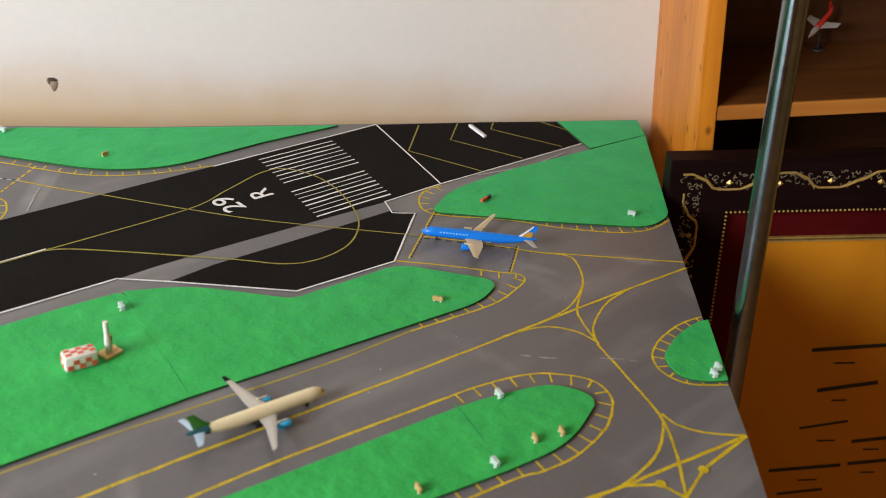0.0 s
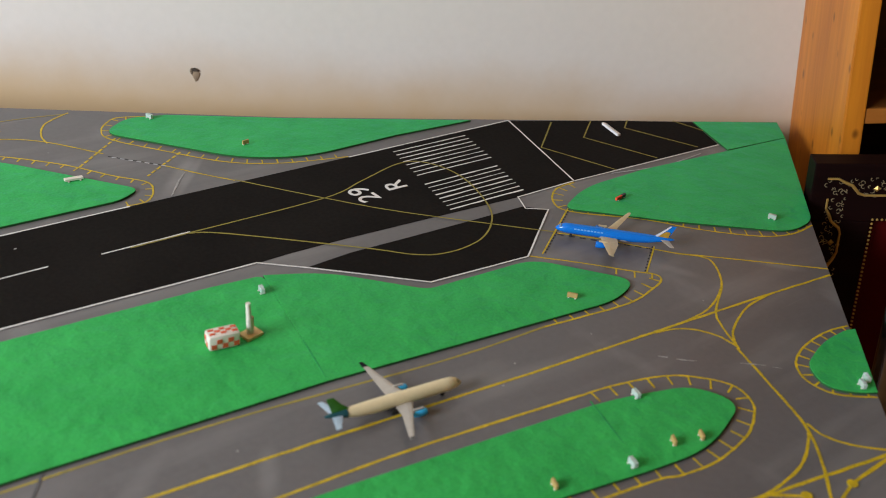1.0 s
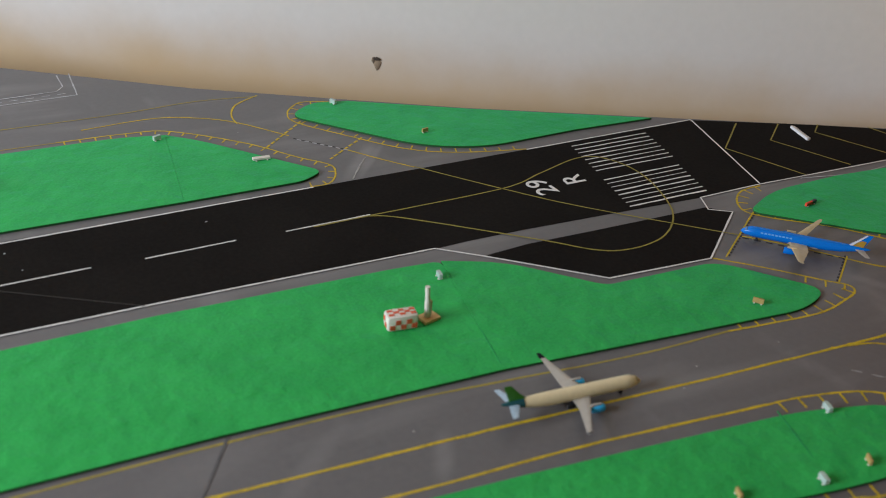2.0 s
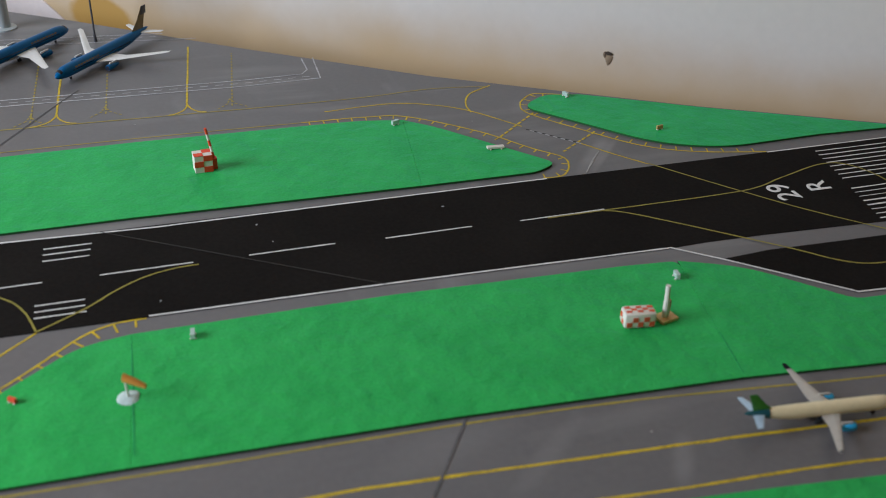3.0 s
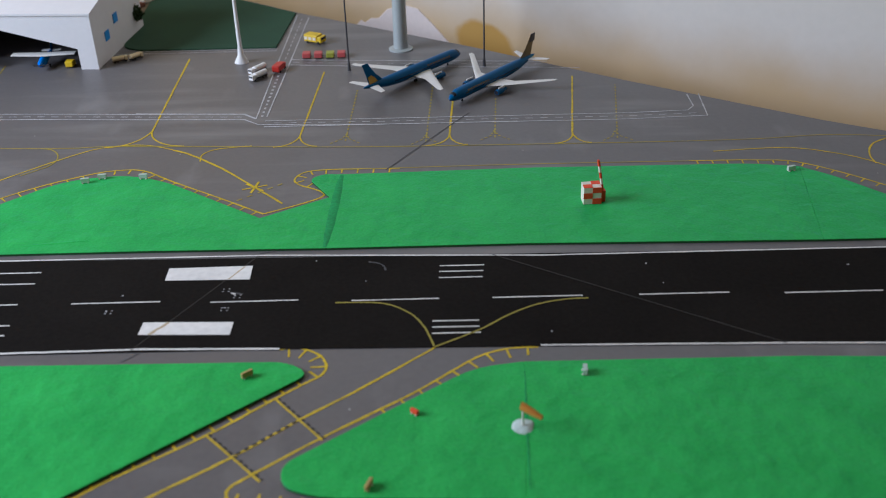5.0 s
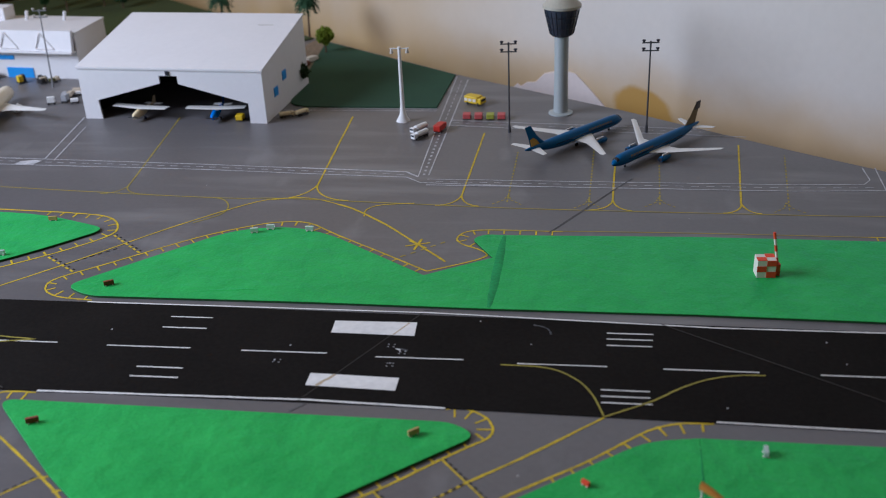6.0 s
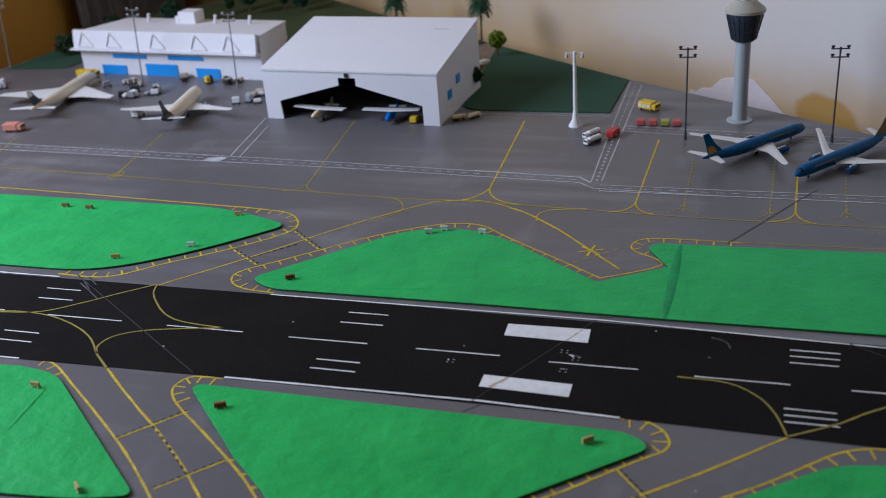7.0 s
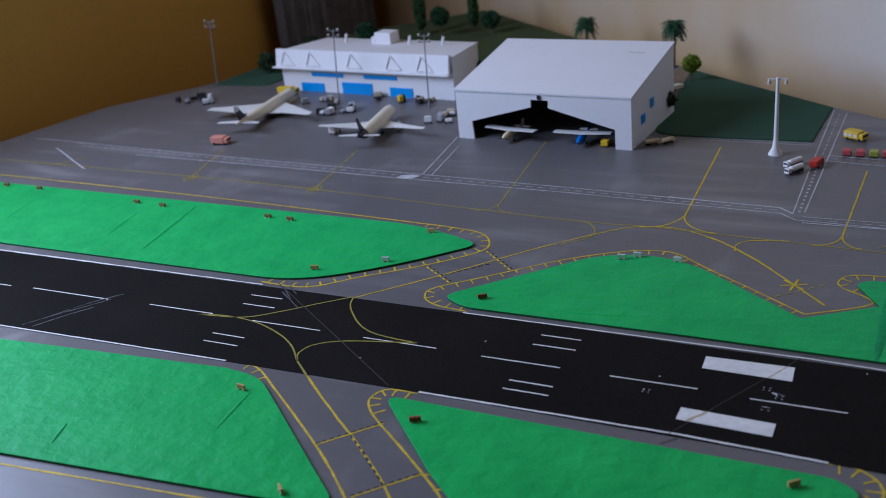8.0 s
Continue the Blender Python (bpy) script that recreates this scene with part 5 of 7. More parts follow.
    if tail_cone:
        part("tail_cone", lathe(bmesh.new(), [(-h + 0.15 * L, 0, zc + 0.24 * r, 0.74 * r, 0.74 * r), (-h + 0.10 * L, 0, zc + 0.38 * r, 0.56 * r, 0.56 * r), (-h + 0.02 * L, 0, zc + 0.55 * r, 0.26 * r, 0.26 * r), (-h - 0.002 * L, 0, zc + 0.58 * r, 0.1 * r, 0.1 * r)], 18, "x"), tail_cone, ob, smooth=True)
    if title:
        for s in (-1, 1):
            bm = bmesh.new()
            for k in range(9):
                x0 = 0.10 * L + k * 0.028 * L
                box(bm, x0, x0 + 0.02 * L, -0.00012, 0.00012, -0.13 * r, 0.13 * r)
            bmesh.ops.transform(bm, matrix=Matrix.Translation((0, s * 0.915 * r, zc + 0.42 * r)) @ Matrix.Rotation(s * radians(25), 4, "X"), verts=bm.verts[:])
            part("title_bar", bm, title, ob, "plain row of title bars along the side")
        for s in (-1, 1) if window_line else ():
            bm = boxed(-0.24 * L, 0.37 * L, -0.0001, 0.0001, -0.07 * r, 0.07 * r)
            bmesh.ops.transform(bm, matrix=Matrix.Translation((0, s * 0.998 * r, zc + 0.08 * r)), verts=bm.verts[:])
            part("window_line", bm, M_GLASS, ob, "dark line of cabin windows")
    if nose:
        part("nose_patch", lathe(bmesh.new(), [(h + 0.0003, 0, zc - 0.25 * r, 0.05 * r, 0.05 * r), (h - 0.012 * L, 0, zc - 0.2 * r, 0.39 * r, 0.37 * r), (h - 0.030 * L, 0, zc - 0.13 * r, 0.6 * r, 0.6 * r)], 18, "x"), nose, ob, "red nose patch", smooth=True)
    part("cockpit_window", lathe(bmesh.new(), [(h - 0.030 * L, 0, zc + 0.18 * r, 0.50 * r, 0.36 * r), (h - 0.045 * L, 0, zc + 0.25 * r, 0.62 * r, 0.48 * r), (h - 0.052 * L, 0, zc + 0.22 * r, 0.60 * r, 0.46 * r)], 16, "x"), cockpit or M_GLASS, ob, "dark cockpit glazing" if cockpit is None else "faded cockpit glazing")
    return ob


M_SKYBLUE = material("sky_blue_paint", (0.12, 0.36, 0.72), rough=0.4, vary=0.15, fine=300, coarse=90)
M_WINGT = material("tan_wing_paint", (0.56, 0.45, 0.27), rough=0.45, vary=0.12, fine=300, coarse=60, bump=0.04)
airliner(pose(0.603, -0.2125, 0, 0, 0, 135.4), 0.1165, 0.096, 0.0052, M_BLUE, M_WINGT, M_BLUE, M_BLUE, "glossy blue metal model airliner with tan wings", "model airliners", emblem=M_GOLD, belly=M_WINGG, stab=M_WINGG, slope=(0.58, 0.17), chord=0.88, stripe=M_WINGW, title=M_SKYBLUE, pod=0.62, window_line=False, cockpit=M_GREYBLUE)
airliner(pose(0.2690, -0.3097, 0, 0, 0, -6.8), 0.114, 0.0895, 0.0052, M_CREAM, M_WINGG, M_GREEN, M_CYAN, "cream model airliner with green tail and light blue engines", "model airliners", tip=M_BLACKP, tail_cone=M_TAILBLUE, stab=M_PALEBLUE, fin_size=1.12, cockpit=M_TANGLASS, slope=(0.50, 0.34), chord=0.85, pod=0.60)
airliner(pose(-0.2715, 0.5127, 0, 0, 0, 49.5), 0.180, 0.150, 0.0073, M_NAVY, M_WINGW, M_NAVY, M_NAVY, "dark blue model wide-body airliner with white wings", "model airliners", title=M_GOLD_DARK, emblem=M_GOLD, belly=M_WINGW, slope=0.72, root=0.15, chord=1.15, fin_size=1.32)
airliner(pose(-0.1728, 0.484, 0, 0, 0, 231.0), 0.175, 0.144, 0.0073, M_NAVY, M_WINGW, M_GOLD_DARK, M_NAVY, "dark blue model wide-body airliner with a gold tail", "model airliners", title=M_GOLD_DARK, tail_tip=M_BLACKP, belly=M_WINGW, slope=(0.95, 0.72), root=0.165, chord=1.2, fin_size=1.32)
airliner(pose(-1.107, 0.600, 0, 0, 0, 101.0), 0.168, 0.180, 0.0108, M_IVORY, M_WINGW, M_BLACKP, M_WINGW, "white model cargo airliner with a dark tail", "model airliners", tail_cone=M_BLACKP, fin_size=1.3, nose=M_REDP, root=0.22, chord=1.6, slope=(0.74, 0.50))
airliner(pose(-1.360, 0.662, 0, 0, 0, 99.0), 0.222, 0.208, 0.0098, M_IVORY, M_WINGW, M_BLACKP, M_IVORY, "cream model cargo airliner with a dark striped tail", "model airliners", root=0.26, chord=2.0, slope=(0.88, 0.58), tail_tip=M_WINGW)


def light_plane(m, body, wing, label):
    """A small high-wing propeller model."""
    ob = thing("light_aircraft", m, label, "model aircraft", "hangar aircraft")
    part("fuselage", lathe(bmesh.new(), [(0.026, 0, 0.009, 0.0008, 0.0008), (0.022, 0, 0.009, 0.004, 0.0045), (0.008, 0, 0.010, 0.0055, 0.0065), (-0.010, 0, 0.011, 0.0035, 0.004), (-0.032, 0, 0.012, 0.0008, 0.0012)], 14, "x"), body, ob, smooth=True)
    part("wing", foil([(0.010, -0.004, -0.042, 0.0175, 0.0012), (0.012, -0.005, 0.0, 0.0165, 0.002), (0.010, -0.004, 0.042, 0.0175, 0.0012)]), wing, ob)
    part("tailplane", foil([(-0.024, -0.032, -0.013, 0.0125, 0.0008), (-0.022, -0.033, 0.0, 0.0125, 0.001), (-0.024, -0.032, 0.013, 0.0125, 0.0008)]), wing, ob)
    part("fin", upright(foil([(-0.022, -0.033, 0.012, 0, 0.001), (-0.028, -0.034, 0.023, 0, 0.0008)])), body, ob)
    part("propeller", boxed(0.0262, 0.0268, -0.008, 0.008, 0.0083, 0.0097, 0.0002), M_DARK, ob)
    for s in (-1, 1):
        part("wheel", boxed(0.004, 0.008, s * 0.006 - 0.001, s * 0.006 + 0.001, 0.0, 0.004, 0.001), M_RUBBER, ob)
        part("gear_leg", tube(bmesh.new(), [(0.006, s * 0.003, 0.006), (0.006, s * 0.006, 0.002)], 0.0006, 6), M_STEEL, ob)
    return ob


light_plane(pose(-0.878, 0.602, 0, 0, 0, -100), M_CREAM, M_WINGW, "small white high-wing model plane in the hangar")
light_plane(pose(-0.768, 0.600, 0, 0, 0, -88), M_BLUE, M_WINGW, "small blue model plane with white wing in the hangar")

# ---- hangar ----
HA = math.atan2(0.579 - 0.597, -0.692 + 0.962)
M_CARD = material("white_card", (0.70, 0.69, 0.70), rough=0.7, vary=0.03, fine=120, coarse=14, bump=0.05)
M_SKY_BLUE = material("bright_blue_panel", (0.012, 0.27, 0.70), rough=0.4, vary=0.06)
hangar = thing("model_hangar", Matrix.Translation((-0.827, 0.588, 0)) @ Matrix.Rotation(HA, 4, "Z"), "white card model hangar with a dark open front", "model hangar")
HW, HD, HF, HB = 0.136, 0.182, 0.0725, 0.1046


def side_profile(y0, y1, z0a, z0b):
    return [Vector((y0, 0)), Vector((y1, 0)), Vector((y1, z0b)), Vector((y0, z0a))]


front = [Vector(p) for p in ((-HW, 0), (-0.110, 0), (-0.112, 0.0275), (-0.014, 0.0535), (-0.014, 0.0645), (0.013, 0.0645), (0.013, 0.0535), (0.112, 0.028), (0.112, 0), (HW, 0), (HW, HF), (-HW, HF))]
bm = slab(front, 0, 0.003)
bmesh.ops.transform(bm, matrix=Matrix(((1, 0, 0, 0), (0, 0, 1, 0), (0, 1, 0, 0), (0, 0, 0, 1))), verts=bm.verts[:])
bmesh.ops.recalc_face_normals(bm, faces=bm.faces[:])
part("front_wall", bm, M_CARD, hangar, "white card front with a gabled opening")
for s in (-1, 1):
    bm = slab(side_profile(0.003, HD, HF + 0.0004, HB), 0, 0.003)
    bmesh.ops.transform(bm, matrix=Matrix(((0, 0, 1, s * HW - (0.003 if s > 0 else 0)), (1, 0, 0, 0), (0, 1, 0, 0), (0, 0, 0, 1))), verts=bm.verts[:])
    bmesh.ops.recalc_face_normals(bm, faces=bm.faces[:])
    side = part("side_wall", bm, M_CARD, hangar)
    if s > 0:
        for y, z in ((0.045, 0.032), (0.082, 0.045)):
            part("window", boxed(HW, HW + 0.0012, y - 0.0075, y + 0.0075, z - 0.0065, z + 0.0065, 0.0004), M_SKY_BLUE, side, "blue window panel")
part("back_wall", boxed(-HW + 0.003, HW - 0.003, HD - 0.003, HD, 0, HB - 0.002), M_CARD, hangar)
bm = bmesh.new()
sl = (HB - HF) / HD
vs = [bm.verts.new((x, y, HF + sl * y + dz)) for dz in (0.0006, 0.0032) for x, y in ((-HW - 0.0015, -0.0015), (HW + 0.0015, -0.0015), (HW + 0.0015, HD + 0.001), (-HW - 0.0015, HD + 0.001))]
for q in ((3, 2, 1, 0), (4, 5, 6, 7), (0, 1, 5, 4), (1, 2, 6, 5), (2, 3, 7, 6), (3, 0, 4, 7)):
    bm.faces.new([vs[k] for k in q])
roof = part("roof", bm, M_CARD, hangar, "flat white card roof rising to the back")
bm = boxed(0.082, 0.106, 0.1405, 0.1415, 0, 0.0008)
bmesh.ops.translate(bm, vec=(0, 0, HF + sl * 0.141 + 0.003), verts=bm.verts[:])
part("vent_slot", bm, M_WINGG, roof)
# black sheets added inside, standing in for the shade of the interior
M_HDARK = material("black_hangar_shade", (0.008, 0.008, 0.012), rough=0.9)
part("shade_sheet", boxed(-HW + 0.0035, HW - 0.0035, HD - 0.006, HD - 0.0035, 0, HB - 0.012), M_HDARK, hangar, "black sheet for the shade at the back")
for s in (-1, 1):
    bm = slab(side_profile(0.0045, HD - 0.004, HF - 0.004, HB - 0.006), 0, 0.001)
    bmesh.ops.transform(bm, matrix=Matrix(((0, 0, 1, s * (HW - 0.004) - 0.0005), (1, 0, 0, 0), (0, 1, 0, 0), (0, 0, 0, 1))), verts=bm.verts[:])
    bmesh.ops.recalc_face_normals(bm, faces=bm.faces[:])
    part("shade_sheet", bm, M_HDARK, hangar, "black sheet for the shade at the side")
part("door_bracket", boxed(-0.003, 0.002, -0.002, -0.0005, 0.0655, 0.0715, 0.0003), M_BLACKP, hangar, "small black bracket over the door")

# ---- terminal ----
terminal = thing("model_terminal", Matrix.Translation((-1.247, 0.805, 0)) @ Matrix.Rotation(radians(-5.5), 4, "Z"), "white card model terminal with blue doors", "model building")
TW, TD = 0.188, 0.145
part("wall", boxed(-TW, TW, 0, 0.003, 0, 0.046), M_CARD, terminal)
TI = 0.034      # the end wall by the hangar runs inwards to the back
for s in (-1, 1):
    bm = slab([Vector((0.003, 0)), Vector((TD, 0)), Vector((TD, 0.0615)), Vector((0.003, 0.071))], 0, 0.003)
    bmesh.ops.transform(bm, matrix=Matrix(((-TI / TD if s > 0 else 0, 0, 1, s * TW - (0.003 if s > 0 else 0)), (1, 0, 0, 0), (0, 1, 0, 0), (0, 0, 0, 1))), verts=bm.verts[:])
    bmesh.ops.recalc_face_normals(bm, faces=bm.faces[:])
    part("side_wall", bm, M_CARD, terminal)
part("back_wall", boxed(-TW + 0.003, TW - TI - 0.003, TD - 0.003, TD, 0, 0.0605), M_CARD, terminal)
bm = slab([Vector((-0.008, 0.0465)), Vector((0.0, 0.0465)), Vector((0.004, 0.0775)), Vector((-0.002, 0.0775))], -TW - 0.006, TW - 0.004)
bmesh.ops.transform(bm, matrix=Matrix(((0, 0, 1, 0), (1, 0, 0, 0), (0, 1, 0, 0), (0, 0, 0, 1))), verts=bm.verts[:])
bmesh.ops.recalc_face_normals(bm, faces=bm.faces[:])
parapet = part("parapet", bm, M_CARD, terminal, "leaning white parapet")
part("canopy", boxed(-TW - 0.012, TW - 0.002, -0.013, 0.0, 0.0435, 0.0462, 0.0004), M_CARD, terminal)
bm = bmesh.new()
vs = [bm.verts.new((x, y, z + dz)) for dz in (0, 0.0024) for x, y, z in ((-TW - 0.002, 0.0045, 0.0715), (TW - 0.0002, 0.0045, 0.0715), (TW - TI, TD + 0.003, 0.062), (-TW - 0.002, TD + 0.003, 0.062))]
for q in ((3, 2, 1, 0), (4, 5, 6, 7), (0, 1, 5, 4), (1, 2, 6, 5), (2, 3, 7, 6), (3, 0, 4, 7)):
    bm.faces.new([vs[k] for k in q])
troof = part("roof", bm, M_CARD, terminal)
part("roof_box", boxed(-0.039, -0.004, 0.10, 0.13, 0.062, 0.088, 0.001), M_CARD, troof, "white box on the roof")
for x in (-0.115, 0.030, 0.102):
    part("roof_pipe", tube(bmesh.new(), [(x, 0.11, 0.062), (x + 0.005, 0.108, 0.082)], 0.0028, 8), M_CARD, troof)
part("roof_ramp", boxed(-0.047, -0.0395, 0.10, 0.125, 0.062, 0.080, 0.0008), M_CARD, troof)
M_TRUSS = material("pale_grey_plastic", (0.70, 0.68, 0.68), rough=0.5)
for x in (-0.165, -0.105, -0.012, 0.073, 0.137):
    bm = bmesh.new()
    a, b, c = Vector((x - 0.016, -0.0085, 0.0505)), Vector((x + 0.016, -0.0085, 0.0505)), Vector((x - 0.008, -0.0045, 0.0745))
    for p, q in ((a, b), (b, c), (c, a)):
        tube(bm, [p, q], 0.0009, 6)
    part("truss", bm, M_TRUSS, parapet, "small triangular grey truss")
for x0, x1, z0, z1 in ((-0.145, -0.092, 0.0, 0.0165), (-0.050, 0.017, 0.0, 0.021), (0.055, 0.103, 0.0, 0.0165), (-0.117, -0.045, 0.0295, 0.0365), (0.001, 0.072, 0.0295, 0.0365)):
    part("door" if z0 == 0 else "window", boxed(x0, x1, -0.0014, 0.0, z0, z1, 0.0003), M_SKY_BLUE, terminal, "bright blue panel")

# ---- control tower and light masts ----
tower = thing("control_tower", pose(-0.293, 0.63, 0), "pale grey model control tower with a dark cab", "control tower")
M_TOWER = material("pale_grey_green_paint", (0.36, 0.40, 0.40), rough=0.4, vary=0.06, coat=0.2)
M_CAB = material("dark_blue_grey_glazing", (0.035, 0.045, 0.065), rough=0.25, vary=0.1)
M_ROOF = material("beige_grey_plastic", (0.42, 0.40, 0.33), rough=0.5)
part("base", lathe(bmesh.new(), [(0, 0, 0, 0.0165, 0.0165), (0.0016, 0, 0, 0.0165, 0.0165), (0.0028, 0, 0, 0.013, 0.013)], 28), M_TOWER, tower, smooth=True)
part("shaft", lathe(bmesh.new(), [(0.0028, 0, 0, 0.0098, 0.0098), (0.05, 0, 0, 0.0092, 0.0092), (0.108, 0, 0, 0.0095, 0.0095)], 28), M_TOWER, tower, smooth=True)
cab = part("cab", lathe(bmesh.new(), [(0.107, 0, 0, 0.0125, 0.0125), (0.1095, 0, 0, 0.0155, 0.0155), (0.141, 0, 0, 0.0228, 0.0228), (0.144, 0, 0, 0.0240, 0.0240)], 32), M_CAB, tower, "dark slanted glazing", smooth=True)
for z, rr in ((0.1175, 0.0174), (0.1245, 0.0190), (0.1325, 0.0209)):
    part("glazing_bar", lathe(bmesh.new(), [(z, 0, 0, rr, rr), (z + 0.0012, 0, 0, rr + 0.0005, rr + 0.0005)], 32), M_BLACKP, cab)
for k in range(20):
    a = k * math.pi / 10
    part("mullion", tube(bmesh.new(), [(0.0156 * math.cos(a), 0.0156 * math.sin(a), 0.1098), (0.0229 * math.cos(a), 0.0229 * math.sin(a), 0.141)], 0.0005, 5), M_BLACKP, cab)
part("gallery", lathe(bmesh.new(), [(0.1441, 0, 0, 0.0252, 0.0252), (0.1475, 0, 0, 0.0254, 0.0254), (0.1495, 0, 0, 0.0235, 0.0235), (0.1565, 0, 0, 0.0150, 0.0150), (0.159, 0, 0, 0.0125, 0.0125)], 32), M_ROOF, tower, smooth=True)
part("top_room", lathe(bmesh.new(), [(0.1591, 0, 0, 0.0085, 0.0085), (0.164, 0, 0, 0.0075, 0.0075), (0.1665, 0, 0, 0.0045, 0.0045), (0.1675, 0, 0, 0.0018, 0.0018), (0.171, 0, 0, 0.0014, 0.0014)], 24), M_ROOF, tower, smooth=True)


def light_mast(x, y, h, mat, lamp_mat, label, turn=0.0, white=False, lean=0.0):
    ob = thing("light_mast", pose(x, y, 0, 0, lean, 0) @ pose(0, 0, 0, 0, 0, turn), label, "light mast", "apron light masts")
    if white:
        part("base", lathe(bmesh.new(), [(0, 0, 0, 0.0095, 0.0075), (0.002, 0, 0, 0.009, 0.007), (0.010, 0, 0, 0.0045, 0.0042), (0.022, 0, 0, 0.003, 0.003)], 16), mat, ob, smooth=True)
        part("pole", lathe(bmesh.new(), [(0.020, 0, 0, 0.0029, 0.0029), (h, 0, 0, 0.0021, 0.0021)], 14), mat, ob, smooth=True)
        arms = (h - 0.002,)
        w = 0.0125
    else:
        part("base", lathe(bmesh.new(), [(0, 0, 0, 0.0022, 0.0022), (0.010, 0, 0, 0.0016, 0.0016)], 10), mat, ob)
        part("pole", lathe(bmesh.new(), [(0.010, 0, 0, 0.0012, 0.0012), (h - 0.012, 0, 0, 0.0010, 0.0010), (h, 0, 0, 0.0013, 0.0013)], 10), mat, ob, smooth=True)
        arms = (h - 0.012, h - 0.002)
        w = 0.0105
    for z in arms:
        a = part("crossbar", boxed(-w, w, -0.0007, 0.0007, z - 0.0007, z + 0.0007, 0.0002), mat, ob)
        for s in (-1, 1):
            part("lamp_head", lathe(bmesh.new(), [(z + 0.0012, s * w * 0.82, -0.001, 0.0010, 0.0010), (z + 0.0036, s * w * 0.82, -0.0015, 0.0026, 0.0022), (z + 0.0044, s * w * 0.82, -0.0015, 0.0018, 0.0016)] if not white else [(z - 0.006, s * w * 0.82, -0.001, 0.0026, 0.0024), (z - 0.002, s * w * 0.82, -0.001, 0.0018, 0.0018), (z, s * w * 0.82, -0.001, 0.0008, 0.0008)], 10), lamp_mat, a)
    return ob


M_MAST = material("dark_grey_mast_paint", (0.05, 0.05, 0.055), rough=0.5)
M_MASTL = material("light_grey_mast_paint", (0.22, 0.22, 0.23), rough=0.5)
light_mast(-0.357, 0.5515, 0.1185, M_MAST, M_BLACKP, "dark thin model light mast with four lamps", 5)
light_mast(-0.182, 0.555, 0.1185, M_MAST, M_BLACKP, "dark thin model light mast with four lamps", 5)
light_mast(-0.504, 0.592, 0.1025, M_WHITEP, M_WINGG, "white model light mast with a flared base", 5, True)
light_mast(-1.611, 0.843, 0.126, M_MASTL, M_WINGG, "grey thin model light mast with lamps", 20, lean=4.5)
light_mast(-1.275, 0.758, 0.128, M_MASTL, M_WINGG, "grey thin model light mast with lamps", 15, lean=4.0)
light_mast(-1.088, 0.744, 0.122, M_MASTL, M_WINGG, "grey thin model light mast with lamps", 12, lean=2.0)

# ---- checkered huts, masts and windsock on the grass ----
G = GRASS_H
M_ORED = material("orange_red_paint", (0.74, 0.060, 0.018), rough=0.6, vary=0.15)
M_CHALK = material("off_white_paint", (0.70, 0.66, 0.58), rough=0.6, vary=0.1)
hut = thing("checkered_hut", pose(-0.093, 0.1645, G, 0, 0, 4) @ Matrix.Diagonal((1.0, 1.0, 0.95, 1)), "red and white checkered model hut with a striped mast", "model hut")
body = part("body", boxed(-0.0085, 0.0085, -0.007, 0.007, 0, 0.0185, 0.0004), M_CHALK, hut)
for i in range(2):
    for k in range(3):
        if (i + k) % 2:
            part("red_square", boxed(-0.0086 + i * 0.0086, i * 0.0086, -0.0074, -0.0069, 0.0003 + k * 0.0061, 0.0063 + k * 0.0061), M_ORED, body)
    for k in range(2):
        if (i + k) % 2 == 0:
            part("red_square", boxed(-0.0086 + i * 0.0086, i * 0.0086, -0.0071 + k * 0.0071, k * 0.0071, 0.0184, 0.0188), M_ORED, body)
for k in range(3):
    if k % 2 == 0:
        part("red_square", boxed(0.0084, 0.0089, -0.007, 0.0, 0.0003 + k * 0.0061, 0.0063 + k * 0.0061), M_ORED, body)
    else:
        part("red_square", boxed(0.0084, 0.0089, 0.0, 0.007, 0.0003 + k * 0.0061, 0.0063 + k * 0.0061), M_ORED, body)
part("mast_foot", boxed(0.0092, 0.0135, -0.003, 0.003, 0, 0.012, 0.0004), M_ORED, hut)
for k in range(5):
    part("mast_segment", lathe(bmesh.new(), [(0.012 + k * 0.0066, 0.0108 - k * 0.0011, 0, 0.0014, 0.0014), (0.0186 + k * 0.0066, 0.0097 - k * 0.0011, 0, 0.0013, 0.0013)], 10), M_ORED if k % 2 == 0 else M_CHALK, hut)

tank = thing("checkered_tank", pose(0.1975, -0.1778, G, 0, 0, -9) @ Matrix.Diagonal((0.95, 0.93, 0.93, 1)), "rounded orange and white checkered model shelter", "model hut")
bm = boxed(-0.0135, 0.0135, -0.0075, 0.0075, 0, 0.0145, 0.0035)
tbody = part("body", bm, M_CHALK, tank, smooth=True)
M_ORANGE = material("orange_check_paint", (0.66, 0.10, 0.04), rough=0.6, vary=0.15)
for i in range(5):
    for k in range(3):
        if (i + k) % 2 == 0:
            x0 = -0.0115 + i * 0.0047
            if k < 2:
                part("orange_square", boxed(x0, x0 + 0.0045, -0.0078, -0.0072, 0.0022 + k * 0.0046, 0.0066 + k * 0.0046), M_ORANGE, tbody)
            part("orange_square", boxed(x0, x0 + 0.0045, -0.0042 + k * 0.0029, -0.0014 + k * 0.0029, 0.0142, 0.0148), M_ORANGE, tbody)
for k in range(2):
    part("orange_square", boxed(-0.0138, -0.0132, -0.004 + k * 0.004, k * 0.004, 0.003 + k * 0.0045, 0.0072 + k * 0.0045), M_ORANGE, tbody)
aerial = thing("aerial_post", pose(0.2225, -0.1775, G, 0, 0, 12) @ Matrix.Diagonal((0.92, 0.92, 0.96, 1)), "white leaning model aerial post on a tan base", "model aerial")
